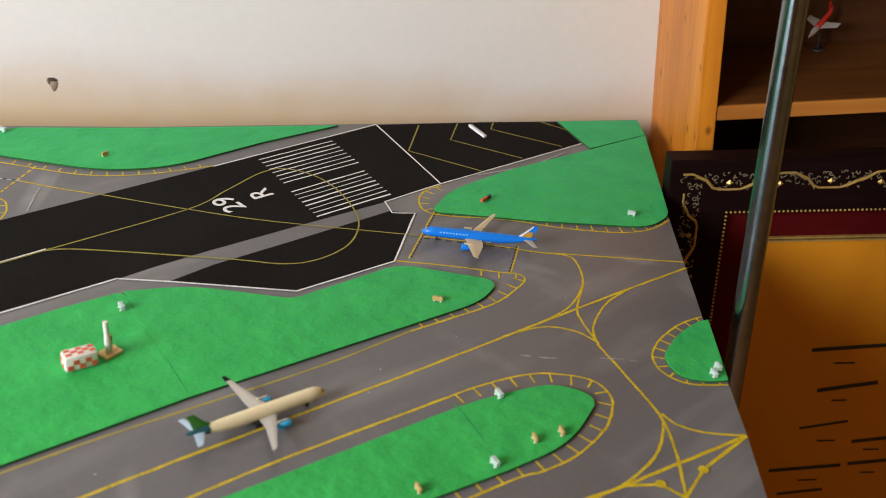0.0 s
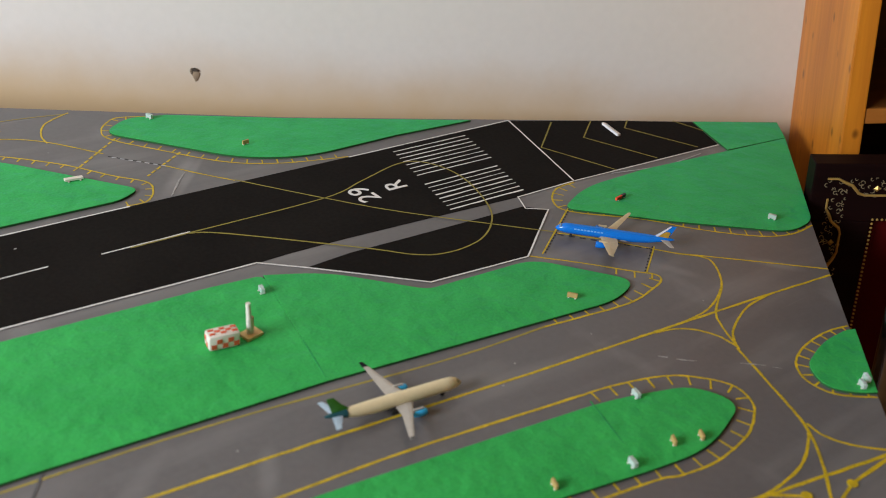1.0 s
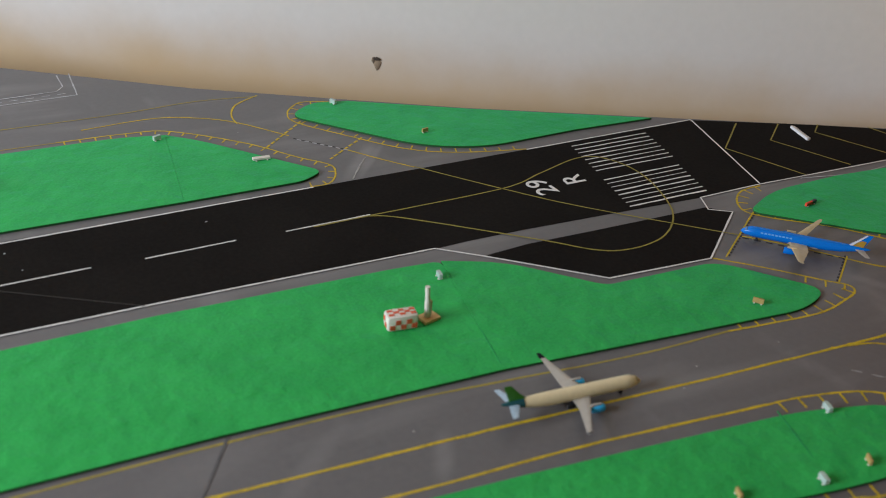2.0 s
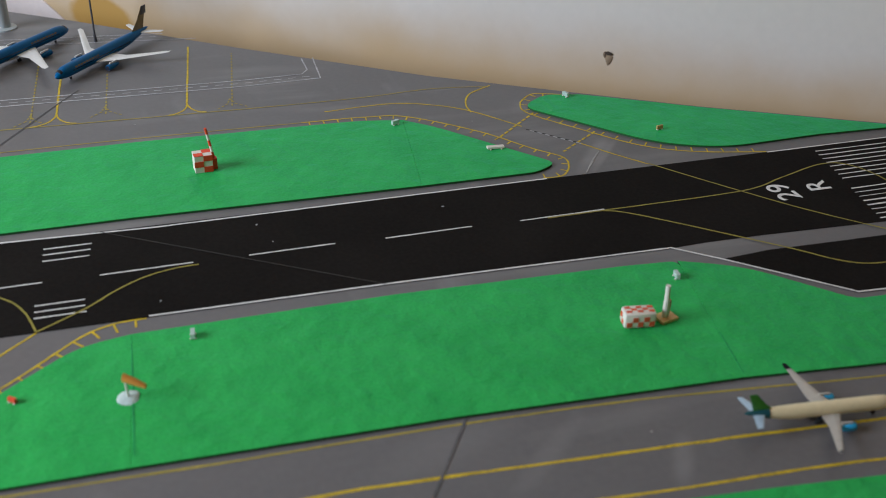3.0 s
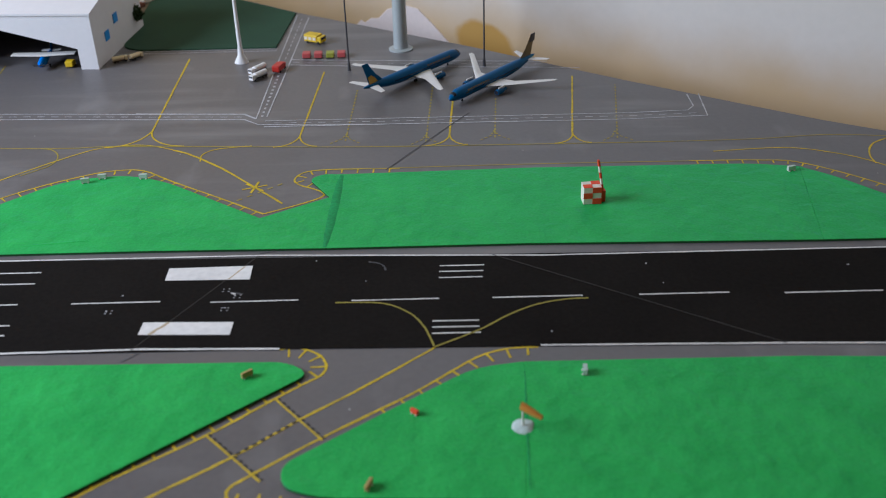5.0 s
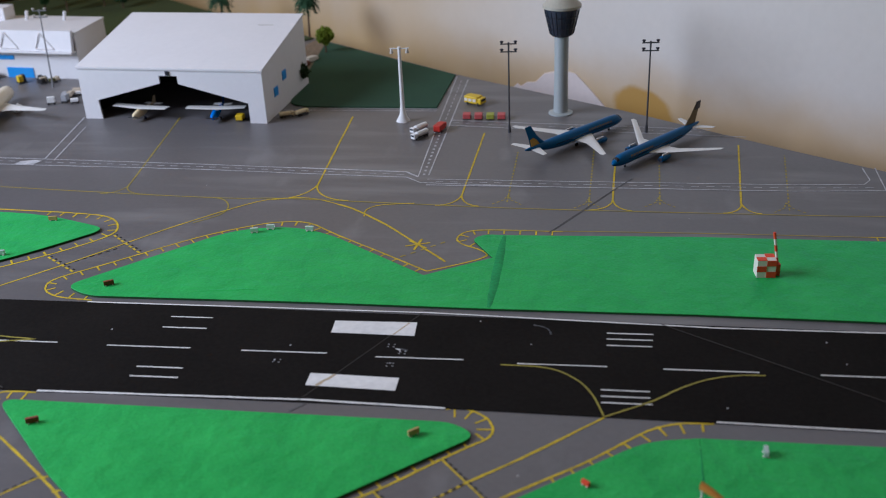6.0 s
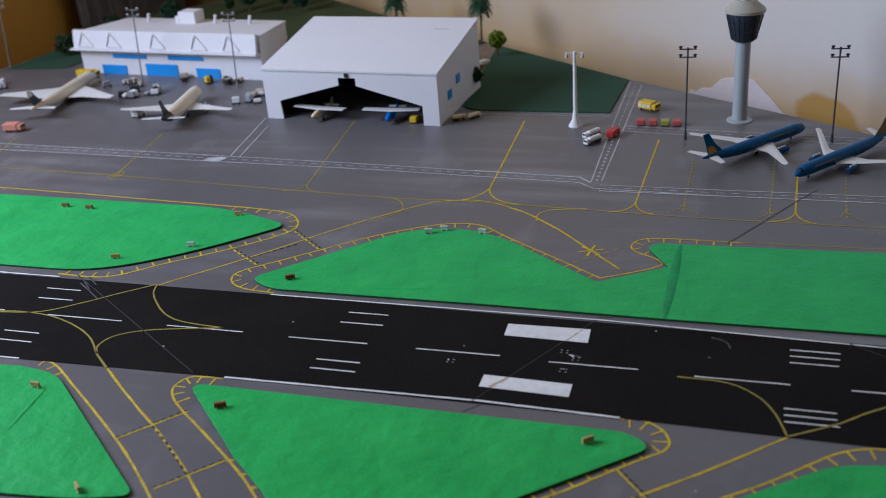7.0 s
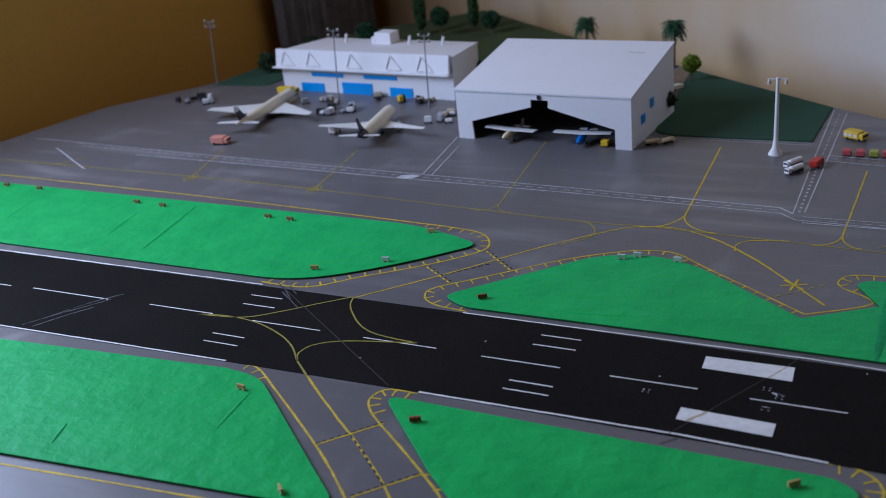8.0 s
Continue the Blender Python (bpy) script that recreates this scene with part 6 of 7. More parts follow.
M_TAN = material("tan_card", (0.76, 0.54, 0.25), rough=0.7, vary=0.1)
part("base", boxed(-0.0085, 0.0085, -0.0065, 0.0065, 0, 0.0026, 0.0004), M_TAN, aerial, "tan base plate")
part("post", lathe(bmesh.new(), [(0.0026, -0.001, 0, 0.0034, 0.0026), (0.018, -0.002, 0, 0.0030, 0.0024), (0.0185, -0.0024, 0, 0.0022, 0.0022), (0.033, -0.0034, 0, 0.0021, 0.0021)], 10), M_CHALK, aerial)
part("rib", boxed(0.0008, 0.002, -0.0012, 0.0012, 0.0026, 0.018), M_ORANGE, aerial)

sock = thing("windsock", pose(-0.180, -0.165, G, 0, 0, -25), "orange model windsock on a clear glued base", "windsock")
M_GLUE = material("cloudy_dried_glue", (0.50, 0.62, 0.60), rough=0.3, vary=0.2)
bm = bmesh.new()
bmesh.ops.create_icosphere(bm, subdivisions=3, radius=0.0075)
for v in bm.verts:
    v.co *= 1 + 0.3 * noise.noise(v.co * 160)
    v.co.z = max(v.co.z * 0.22, 0)
part("glue_base", bm, M_GLUE, sock, "cloudy dried glue", smooth=True)
part("pole", tube(bmesh.new(), [(0, 0, 0), (-0.0005, 0, 0.0185)], 0.0009, 8), M_CHALK, sock)
part("sock", lathe(bmesh.new(), [(-0.0015, 0, 0.0175, 0.003, 0.003), (0.006, 0, 0.0150, 0.0027, 0.0027), (0.0135, 0, 0.0120, 0.0017, 0.0017)], 12, "x"), material("orange_cloth", (0.72, 0.30, 0.05), rough=0.8, vary=0.1), sock, "orange cone", smooth=True)


def sign(x, y, turn, mat, label, w=0.0105, h=0.0060, d=0.0034, z=G, tilt=0.0):
    """A little taxiway sign: a board on two feet."""
    ob = thing("airfield_sign", pose(x, y, z, tilt, 0, turn), label, "airfield sign", "airfield signs")
    part("board", boxed(-w / 2, w / 2, -d / 2, d / 2, 0.0008, h, 0.0003), mat, ob)
    for s in (-1, 1):
        part("foot", boxed(s * w * 0.32 - 0.0006, s * w * 0.32 + 0.0006, -d * 0.7, d * 0.7, 0, 0.0009), M_CHALK, ob)
    return ob


M_TANS = material("tan_wood_chip", (0.46, 0.31, 0.11), rough=0.7, vary=0.15)
M_BROWNS = material("brown_wood_chip", (0.17, 0.12, 0.03), rough=0.7, vary=0.2)
M_CLEAR = material("milky_plastic", (0.66, 0.80, 0.74), rough=0.18, vary=0.08)
M_CLEAR.node_tree.nodes["Principled BSDF"].inputs["Transmission Weight"].default_value = 0.42
M_RUST = material("rust_red_chip", (0.24, 0.055, 0.02), rough=0.7, vary=0.3)
tan_l, white_l, red_l, brown_l = "small tan wooden taxiway sign on the grass", "small white plastic taxiway sign on the grass", "small rust red taxiway sign on the grass", "small brown wooden taxiway sign on the grass"
for x, y, a in ((-0.919, 0.125, 15), (-0.844, -0.112, -5), (-0.724, -0.225, -40), (-0.378, -0.103, 40), (-0.281, -0.221, 70), (-0.836, 0.249, 10), (0.492, -0.268, -50)):
    sign(x, y, a, M_TANS, tan_l, w=0.0092, h=0.0052, d=0.002)
for x, y, a in ((-0.850, 0.164, 10), (-0.601, 0.230, 15), (-0.586, 0.239, 5), (-0.543, 0.237, 0), (-0.131, -0.106, 85), (0.115, 0.221, 20), (0.794, -0.263, -60), (0.326, 0.250, -70), (0.437, -0.396, 75), (0.376, -0.449, 75), (0.260, -0.127, 80), (0.611, -0.486, 60), (0.622, -0.483, 60)):
    sign(x, y, a, M_CLEAR, white_l, w=0.0085, h=0.0052)
sign(0.199, 0.140, -4, M_CHALK, "flat white taxiway sign on the grass", w=0.018, h=0.003, d=0.005)
for x, y, a in ((-0.707, 0.107, 30), (-0.670, -0.111, 25)):
    sign(x, y, a, M_RUST, red_l, w=0.0095, h=0.005, d=0.0026)
sign(-0.254, -0.149, -40, M_ORED, "tiny orange red taxiway sign on the grass", w=0.0062, h=0.004, d=0.0024)
sg = sign(0.677, -0.152, 10, M_ORED, "red and black taxiway sign on the grass", w=0.017, h=0.0042, d=0.0024)
part("black_panel", boxed(0.0020, 0.0087, -0.0014, 0.0014, 0.001, 0.0044, 0.0002), M_BLACKP, sg)
for x, y, a in ((-1.068, 0.247, 0), (-1.033, 0.245, 0), (-1.292, 0.253, 0), (-1.244, 0.250, 0), (-1.494, 0.268, 0), (-1.563, 0.269, 0)):
    sign(x, y, a, M_BROWNS, brown_l, w=0.0095, h=0.0048, d=0.003)
for x, y, a in ((0.389, 0.142, 10), (0.420, -0.449, 60), (0.443, -0.456, 60), (0.313, -0.435, 70)):
    sign(x, y, a, M_TANS, "small yellow tan taxiway sign on the grass", w=0.008, h=0.005, d=0.002)
comb = thing("white_comb_strip", pose(0.808, -0.012, RZ, 0, 0, -104), "white toothed plastic strip lying on the black card", "plastic strip")
part("strip", boxed(-0.018, 0.018, -0.0018, 0.0012, 0, 0.003, 0.0003), M_WHITEP, comb)
for k in range(10):
    part("tooth", boxed(-0.0172 + k * 0.0036, -0.0155 + k * 0.0036, 0.0012, 0.0036, 0, 0.0026, 0.0002), M_WHITEP, comb)

# ---- vehicles ----
def van(x, y, turn, L, W, H, mat, label, cab=None, glass=True, group="apron vehicles", z=0.0004):
    """A small boxy model vehicle with a cab, windows and wheels."""
    ob = thing("model_truck", pose(x, y, z, 0, 0, turn), label, "model vehicle", group)
    part("body", boxed(-L / 2, L * 0.28, -W / 2, W / 2, H * 0.18, H, min(0.0012, H * 0.12)), mat, ob)
    part("cab", boxed(L * 0.285, L / 2, -W * 0.47, W * 0.47, H * 0.18, H * 0.86, min(0.0012, H * 0.12)), cab or mat, ob)
    if glass:
        part("windscreen", boxed(L / 2 - 0.0002, L / 2 + 0.0002, -W * 0.38, W * 0.38, H * 0.5, H * 0.76), M_GLASS, ob)
    for sx in (-0.30, 0.33):
        for sy in (-1, 1):
            part("wheel", boxed(L * sx - H * 0.16, L * sx + H * 0.16, sy * W * 0.46 - H * 0.06, sy * W * 0.46 + H * 0.06, 0, H * 0.32, H * 0.07), M_RUBBER, ob)
    return ob


def tanker(x, y, turn, label, paint=None):
    paint = paint or M_WHITEP
    ob = thing("fuel_truck", pose(x, y, 0.0004, 0, 0, turn), label, "model vehicle", "apron vehicles")
    part("tank", lathe(bmesh.new(), [(-0.0165, 0, 0.0066, 0.0028, 0.0026), (-0.0155, 0, 0.0066, 0.0042, 0.0038), (0.008, 0, 0.0066, 0.0042, 0.0038), (0.009, 0, 0.0066, 0.0028, 0.0026)], 16, "x"), paint, ob, smooth=True)
    part("chassis", boxed(-0.0165, 0.016, -0.003, 0.003, 0.0016, 0.003, 0.0003), M_DARK, ob)
    part("cab", boxed(0.0098, 0.0168, -0.0038, 0.0038, 0.002, 0.0092, 0.0009), paint, ob)
    part("windscreen", boxed(0.0167, 0.0170, -0.003, 0.003, 0.0055, 0.0082), M_GLASS, ob)
    for x0 in (-0.012, -0.006, 0.012):
        for s in (-1, 1):
            part("wheel", boxed(x0 - 0.0016, x0 + 0.0016, s * 0.0034 - 0.0006, s * 0.0034 + 0.0006, 0, 0.0032, 0.0006), M_RUBBER, ob)
    ob.matrix_world = ob.matrix_world @ Matrix.Diagonal((0.86, 0.95, 0.9, 1))
    return ob


tanker(-0.476, 0.552, 237, "white model fuel truck parked on the apron")
tanker(-0.471, 0.528, 237, "white model fuel truck parked on the apron")
van(-0.4485, 0.556, 75, 0.024, 0.010, 0.010, M_REDP, "small red model van on the service road")
bus = van(-0.414, 0.668, -28, 0.028, 0.015, 0.012, M_YELLOWP, "yellow model bus standing on the apron")
for k in range(3):
    part("window", boxed(-0.013 + k * 0.007, -0.008 + k * 0.007, -0.0079, -0.0074, 0.005, 0.009), M_CHALK, bus)
M_PINKS = material("pinkish_red_paint", (0.52, 0.09, 0.09), rough=0.5, vary=0.1)
M_LIME = material("lime_green_paint", (0.34, 0.36, 0.05), rough=0.5, vary=0.1)
for x, y, mt, lb in ((-0.4185, 0.6045, M_PINKS, "pinkish red"), (-0.4025, 0.604, M_PINKS, "pinkish red"), (-0.3865, 0.604, M_LIME, "lime green"), (-0.3715, 0.6045, M_PINKS, "pinkish red")):
    van(x, y, 92, 0.015, 0.0105, 0.008, mt, "small %s model tug parked in a row" % lb, glass=True, group="parked tugs")
M_PINK = material("salmon_pink_paint", (0.62, 0.25, 0.18), rough=0.5, vary=0.08)
van(-1.345, 0.510, 8, 0.030, 0.015, 0.0125, M_PINK, "salmon pink model bus behind an airliner")
for x, y, a in ((-0.671, 0.6065, 30), (-0.652, 0.6165, 52)):
    ob = tanker(x, y, a, "cream short model tanker truck by the hangar corner", M_CREAM)
    ob.matrix_world = ob.matrix_world @ Matrix.Diagonal((0.72, 0.9, 0.9, 1))
van(-0.733, 0.592, 90, 0.014, 0.010, 0.009, M_YELLOWP, "small yellow model tug inside the hangar door")
van(-1.405, 0.792, -3, 0.042, 0.014, 0.014, M_YELLOWP, "yellow model cargo loader at the terminal")
van(-1.178, 0.588, 85, 0.018, 0.012, 0.013, M_CHALK, "cream model service truck under a wing")
van(-0.706, 0.885, 60, 0.022, 0.010, 0.009, M_CHALK, "white model van on the path behind the hangar")
van(-0.712, 0.858, 60, 0.020, 0.010, 0.008, material("rust_brown_paint", (0.20, 0.06, 0.03), rough=0.6), "rust brown model van on the path behind the hangar")


def dolly(x, y, turn, L, W, H, load, label, group):
    """A flat model trolley with a load."""
    ob = thing("baggage_trolley", pose(x, y, 0.0004, 0, 0, turn), label, "model trolley", group)
    part("deck", boxed(-L / 2, L / 2, -W / 2, W / 2, 0.0018, 0.0028, 0.0003), M_DARK, ob)
    part("load", boxed(-L * 0.42, L * 0.42, -W * 0.44, W * 0.44, 0.0028, H, 0.0006), load, ob)
    for sx in (-1, 1):
        for sy in (-1, 1):
            part("wheel", boxed(sx * L * 0.34 - 0.001, sx * L * 0.34 + 0.001, sy * W * 0.44 - 0.0005, sy * W * 0.44 + 0.0005, 0, 0.002, 0.0004), M_RUBBER, ob)
    return ob


M_SILVER = material("dull_silver_paint", (0.34, 0.35, 0.37), rough=0.45, vary=0.2)
M_OLIVE = material("olive_paint", (0.10, 0.10, 0.03), rough=0.6, vary=0.2)
M_BEIGE = material("beige_card_load", (0.50, 0.42, 0.32), rough=0.7, vary=0.15)
rnd = random.Random(7)
for cx, cy, n, sx, sy, mats, words in ((-1.565, 0.735, 9, 0.045, 0.03, (M_SILVER, M_WHITEP, M_DARK), "grey"), (-1.30, 0.745, 5, 0.035, 0.012, (M_BEIGE, M_SILVER), "beige"), (-1.245, 0.70, 11, 0.032, 0.028, (M_SILVER, M_DARK, M_WHITEP), "grey"),
                                       (-1.15, 0.768, 10, 0.055, 0.008, (M_OLIVE, M_DARK, M_BEIGE, M_YELLOWP), "dark"), (-1.03, 0.685, 8, 0.026, 0.03, (M_WHITEP, M_SILVER, M_WHITEP, M_BEIGE), "white"), (-1.205, 0.79, 3, 0.012, 0.004, (M_BEIGE,), "beige")):
    for k in range(n):
        dolly(cx + rnd.uniform(-sx, sx), cy + rnd.uniform(-sy, sy), rnd.uniform(0, 180), rnd.uniform(0.010, 0.017), rnd.uniform(0.006, 0.009), rnd.uniform(0.006, 0.0125), rnd.choice(mats), "small %s loaded model trolley near the terminal" % words, "trolleys by the terminal")

# ---- trees ----
def foliage_mat(name, c):
    return material(name, c, rough=0.8, vary=0.35, fine=200, coarse=60, bump=0.0)


M_LEAF_G = foliage_mat("mid_green_foliage", (0.020, 0.075, 0.014))
M_LEAF_D, M_LEAF_Y, M_LEAF_P = foliage_mat("dark_foliage", (0.018, 0.045, 0.012)), foliage_mat("yellow_green_foliage", (0.17, 0.24, 0.010)), foliage_mat("palm_foliage", (0.012, 0.06, 0.022))
M_BARK = material("brown_trunk", (0.10, 0.06, 0.035), rough=0.9, vary=0.25)


def tree(x, y, h, r, mat, label, seed, z=0.0022, leaves=1200):
    """A model tree: twisted wire trunk with limbs and a crown of small leaf clumps."""
    rn = random.Random(seed)
    ob = thing("model_tree", pose(x, y, z, 0, 0, rn.uniform(0, 360)), label, "model tree", "model trees")
    bm = tube(bmesh.new(), [(0, 0, 0), (0.0008, 0, h * 0.35), (0, 0.0006, h * 0.7)], [0.0018, 0.0013, 0.0008], 7)
    for k in range(5):
        a = k * 1.26 + rn.uniform(0, 0.5)
        tube(bm, [(0, 0, h * 0.42), (r * 0.5 * math.cos(a), r * 0.5 * math.sin(a), h * 0.62 + rn.uniform(0, 0.2) * h)], [0.0007, 0.0004], 5)
    part("trunk", bm, M_BARK, ob)
    bm = bmesh.new()
    cz = h - r * 0.95
    for k in range(leaves):
        d = Vector((rn.gauss(0, 1), rn.gauss(0, 1), rn.gauss(0, 1))).normalized()
        rad = r * (rn.random() ** 0.35) * (1 + 0.28 * noise.noise(d * 2.2 + Vector((seed, 0, 0))))
        c = Vector((d.x * rad, d.y * rad, cz + d.z * rad * 0.95))
        q = Euler((rn.uniform(0, 6.3), rn.uniform(0, 6.3), rn.uniform(0, 6.3))).to_matrix()
        s = r * rn.uniform(0.09, 0.18)
        v = [bm.verts.new(c + q @ Vector(p) * s) for p in ((1, 0, 0), (0, 0.7, 0.15), (-1, 0, 0), (0, -0.7, 0.15))]
        bm.faces.new(v)
    part("crown", bm, mat, ob)
    return ob


def cypress(x, y, h, r, label, seed, z=0.0022):
    """A slender model tree: a straight wire trunk, short limbs and a tall ragged crown."""
    rn = random.Random(seed)
    ob = thing("model_tree", pose(x, y, z, 0, 0, rn.uniform(0, 360)), label, "model tree", "model trees")
    bm = tube(bmesh.new(), [(0, 0, 0), (0.0006, 0, h * 0.5), (0, 0, h * 0.93)], [0.0017, 0.0012, 0.0005], 7)
    for k in range(14):
        a, zz = k * 2.4, h * (0.2 + 0.05 * k)
        tube(bm, [(0, 0, zz), (r * 0.7 * math.cos(a), r * 0.7 * math.sin(a), zz + r * 0.6)], [0.0005, 0.0003], 5)
    part("trunk", bm, M_BARK, ob)
    bm = bmesh.new()
    for k in range(1900):
        u = rn.random()
        a = rn.uniform(0, 2 * math.pi)
        rad = r * (math.sin(math.pi * min(1.0, 0.10 + 0.90 * u)) ** 0.55) * (rn.random() ** 0.4) * (1 + 0.35 * noise.noise(Vector((math.cos(a) * 1.5, math.sin(a) * 1.5, u * 7 + seed))))
        c = Vector((math.cos(a) * rad, math.sin(a) * rad, h * (0.14 + 0.86 * u)))
        q = Euler((rn.uniform(0, 6.3), rn.uniform(0, 6.3), rn.uniform(0, 6.3))).to_matrix()
        w = r * rn.uniform(0.13, 0.26)
        bm.faces.new([bm.verts.new(c + q @ Vector(p) * w) for p in ((1, 0, 0), (0, 0.6, 0.15), (-1, 0, 0), (0, -0.6, 0.15))])
    part("crown", bm, M_LEAF_G, ob)
    return ob


def palm(x, y, h, r, label, seed, z=0.0022):
    rn = random.Random(seed)
    ob = thing("model_palm", pose(x, y, z), label, "model tree", "model trees")
    part("trunk", tube(bmesh.new(), [(0, 0, 0), (0.001, 0, h * 0.5), (0, 0, h)], [0.0022, 0.0017, 0.0015], 8), M_BARK, ob)
    bm = bmesh.new()
    for k in range(48):
        a = k * 2.39996 + rn.uniform(-0.2, 0.2)
        up = 0.95 - 0.036 * k
        rl = r * rn.uniform(0.85, 1.12)
        spine = [Vector((math.cos(a) * rl * i / 9, math.sin(a) * rl * i / 9, h + rl * (up * i / 9 - 0.85 * (i / 9) ** 2))) for i in range(10)]
        side = Vector((-math.sin(a), math.cos(a), 0))
        out = Vector((math.cos(a), math.sin(a), 0))
        for i in range(1, 10):
            w = rl * 0.36 * math.sin(math.pi * (0.22 + 0.72 * i / 10))
            for s in (-1, 1):
                p0, p1 = spine[i - 1], spine[i]
                tip = p1 + side * s * w + out * rl * 0.10 + Vector((0, 0, -w * rn.uniform(0.25, 0.7)))
                bm.faces.new([bm.verts.new(p) for p in (p0, p1, tip)])
    part("crown", bm, M_LEAF_P, ob)
    return ob


palm(-0.748, 1.034, 0.074, 0.022, "dark green model palm behind the hangar", 3)
palm(-0.945, 1.14, 0.057, 0.022, "dark green model palm behind the hangar", 4)
tree(-0.694, 0.935, 0.042, 0.0145, M_LEAF_Y, "yellow green round model tree on the lawn", 11, leaves=2400)
tree(-0.684, 0.738, 0.040, 0.0135, M_LEAF_D, "dark green model bush tree by the hangar", 12, 0.0)
tree(-1.545, 0.93, 0.042, 0.020, M_LEAF_D, "dark green model tree beside the terminal", 13)
tree(-1.50, 1.03, 0.052, 0.018, M_LEAF_D, "dark green model tree behind the terminal", 14)
tree(-1.085, 0.93, 0.034, 0.014, M_LEAF_D, "dark green model bush by the terminal corner", 15, 0.0)
tree(-1.312, 1.25, 0.064, 0.021, M_LEAF_P, "bluish green round model tree on the far lawn", 16)
tree(-1.205, 1.28, 0.050, 0.020, M_LEAF_P, "bluish green round model tree on the far lawn", 17)
cypress(-1.365, 1.26, 0.105, 0.0135, "slender green model cypress on the far lawn", 21)
cypress(-1.255, 1.30, 0.100, 0.0125, "slender green model cypress on the far lawn", 22)
tree(-1.42, 1.12, 0.060, 0.022, M_LEAF_P, "bluish green model tree behind the terminal", 18)

# ---- curtain in the far corner ----
curtain = thing("curtain", pose(LX + 0.045, 1.66, 0), "dark blue grey pleated curtain hanging in the corner", "curtain")
bm = bmesh.new()
cols = []
for i in range(97):
    y = -0.24 + i * 0.005
    x = 0.016 * math.sin(i * 0.62) + 0.006 * math.sin(i * 1.7 + 1)
    cols.append([bm.verts.new((x * (1 - 0.25 * k / 6) + dx, y, FLOOR_Z + 0.05 + k * (CEIL_Z - 0.15 - FLOOR_Z) / 6)) for dx in (0, 0.003) for k in range(7)])
for c0, c1 in zip(cols, cols[1:]):
    for k in range(6):
        bm.faces.new((c0[k], c1[k], c1[k + 1], c0[k + 1]))
        bm.faces.new((c0[k + 8], c1[k + 8], c1[k + 7], c0[k + 7]))
part("cloth", bm, material("blue_grey_cloth", (0.26, 0.27, 0.34), rough=0.9, vary=0.3, fine=120, coarse=20), curtain, smooth=True)
part("rail", tube(bmesh.new(), [(0, -0.28, CEIL_Z - 0.09), (0, 0.28, CEIL_Z - 0.09)], 0.010, 10), M_STEEL, curtain)
for s in (-0.26, 0.26):
    part("bracket", boxed(-0.046, 0.004, s - 0.006, s + 0.006, CEIL_Z - 0.1, CEIL_Z - 0.08), M_STEEL, curtain)

# ---- bookshelf, framed plaque and steel tube beyond the table ----
LEAN = math.tan(radians(7.0))
UP = Vector((-0.666 * LEAN, 0.746 * LEAN, 1)).normalized()
ALONG = Vector((0.74, -0.67, 0)).normalized()
SU = (ALONG - UP * ALONG.dot(UP)).normalized()
SV = UP.cross(SU) * -1
if SV.dot(-WN) < 0:
    SV = -SV
SHELF_AT = Vector((1.115, -0.074, -0.055))


def leaning(at, more=0.0):
    return Matrix(((SU.x, SV.x, UP.x, at.x), (SU.y, SV.y, UP.y, at.y), (SU.z, SV.z, UP.z, at.z), (0, 0, 0, 1))) @ pose(0, 0, 0, 0, -more, 0)


shelf = thing("bookshelf", leaning(SHELF_AT, 2.0), "varnished pine bookshelf standing against the wall", "bookshelf")
low = -(SHELF_AT.z - FLOOR_Z) / UP.z
part("side_panel", boxed(0.0, 0.023, 0.0, 0.226, low, 1.3, 0.002), M_PINE, shelf, "wide varnished pine side board")
part("side_panel", boxed(0.9, 0.923, 0.0, 0.226, low, 1.3, 0.002), M_PINE, shelf)
part("back_panel", boxed(0.023, 0.9, 0.0, 0.008, low, 1.3), M_BACK, shelf, "brown back board, darkened for the shade inside")
# boards carry the shade in their colour; a strip keeps the front edge pine
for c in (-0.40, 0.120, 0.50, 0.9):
    sb = part("shelf_board", boxed(0.0235, 0.8995, 0.0085, 0.2195, c, c + 0.018, 0.001), M_BOARDD, shelf, "pine shelf board coloured dark for the shade inside")
    part("front_strip", boxed(0.0235, 0.8995, 0.2196, 0.224, c, c + 0.018, 0.0012), M_PINE_X, sb, "lighter pine strip")

toy = thing("toy_plane", leaning(SHELF_AT, 2.0) @ pose(0.209, 0.04, 0.1382, 0, 0, 150), "small red and white toy plane on the shelf", "toy plane")
# white paint greyed in its colour, for the dimness inside the shelf
M_TOYW = material("dimmed_white_paint", (0.34, 0.30, 0.25), rough=0.6, vary=0.2)


def toy_part(name, bm, mat):
    """A piece of the toy plane, nose down on its wire stand."""
    bmesh.ops.transform(bm, matrix=Matrix.Translation((0, 0, 0.036)) @ Matrix.Rotation(radians(32), 4, "Y") @ Matrix.Diagonal((0.85, 0.7, 0.85, 1)) @ Matrix.Translation((0, 0, -0.008)), verts=bm.verts[:])
    return part(name, bm, mat, toy, smooth=True)


toy_part("fuselage", lathe(bmesh.new(), [(-0.03, 0, 0.014, 0.001, 0.001), (-0.022, 0, 0.010, 0.004, 0.004), (0.012, 0, 0.008, 0.0055, 0.0055), (0.026, 0, 0.007, 0.003, 0.003), (0.03, 0, 0.0065, 0.001, 0.001)], 14, "x"), M_REDP)
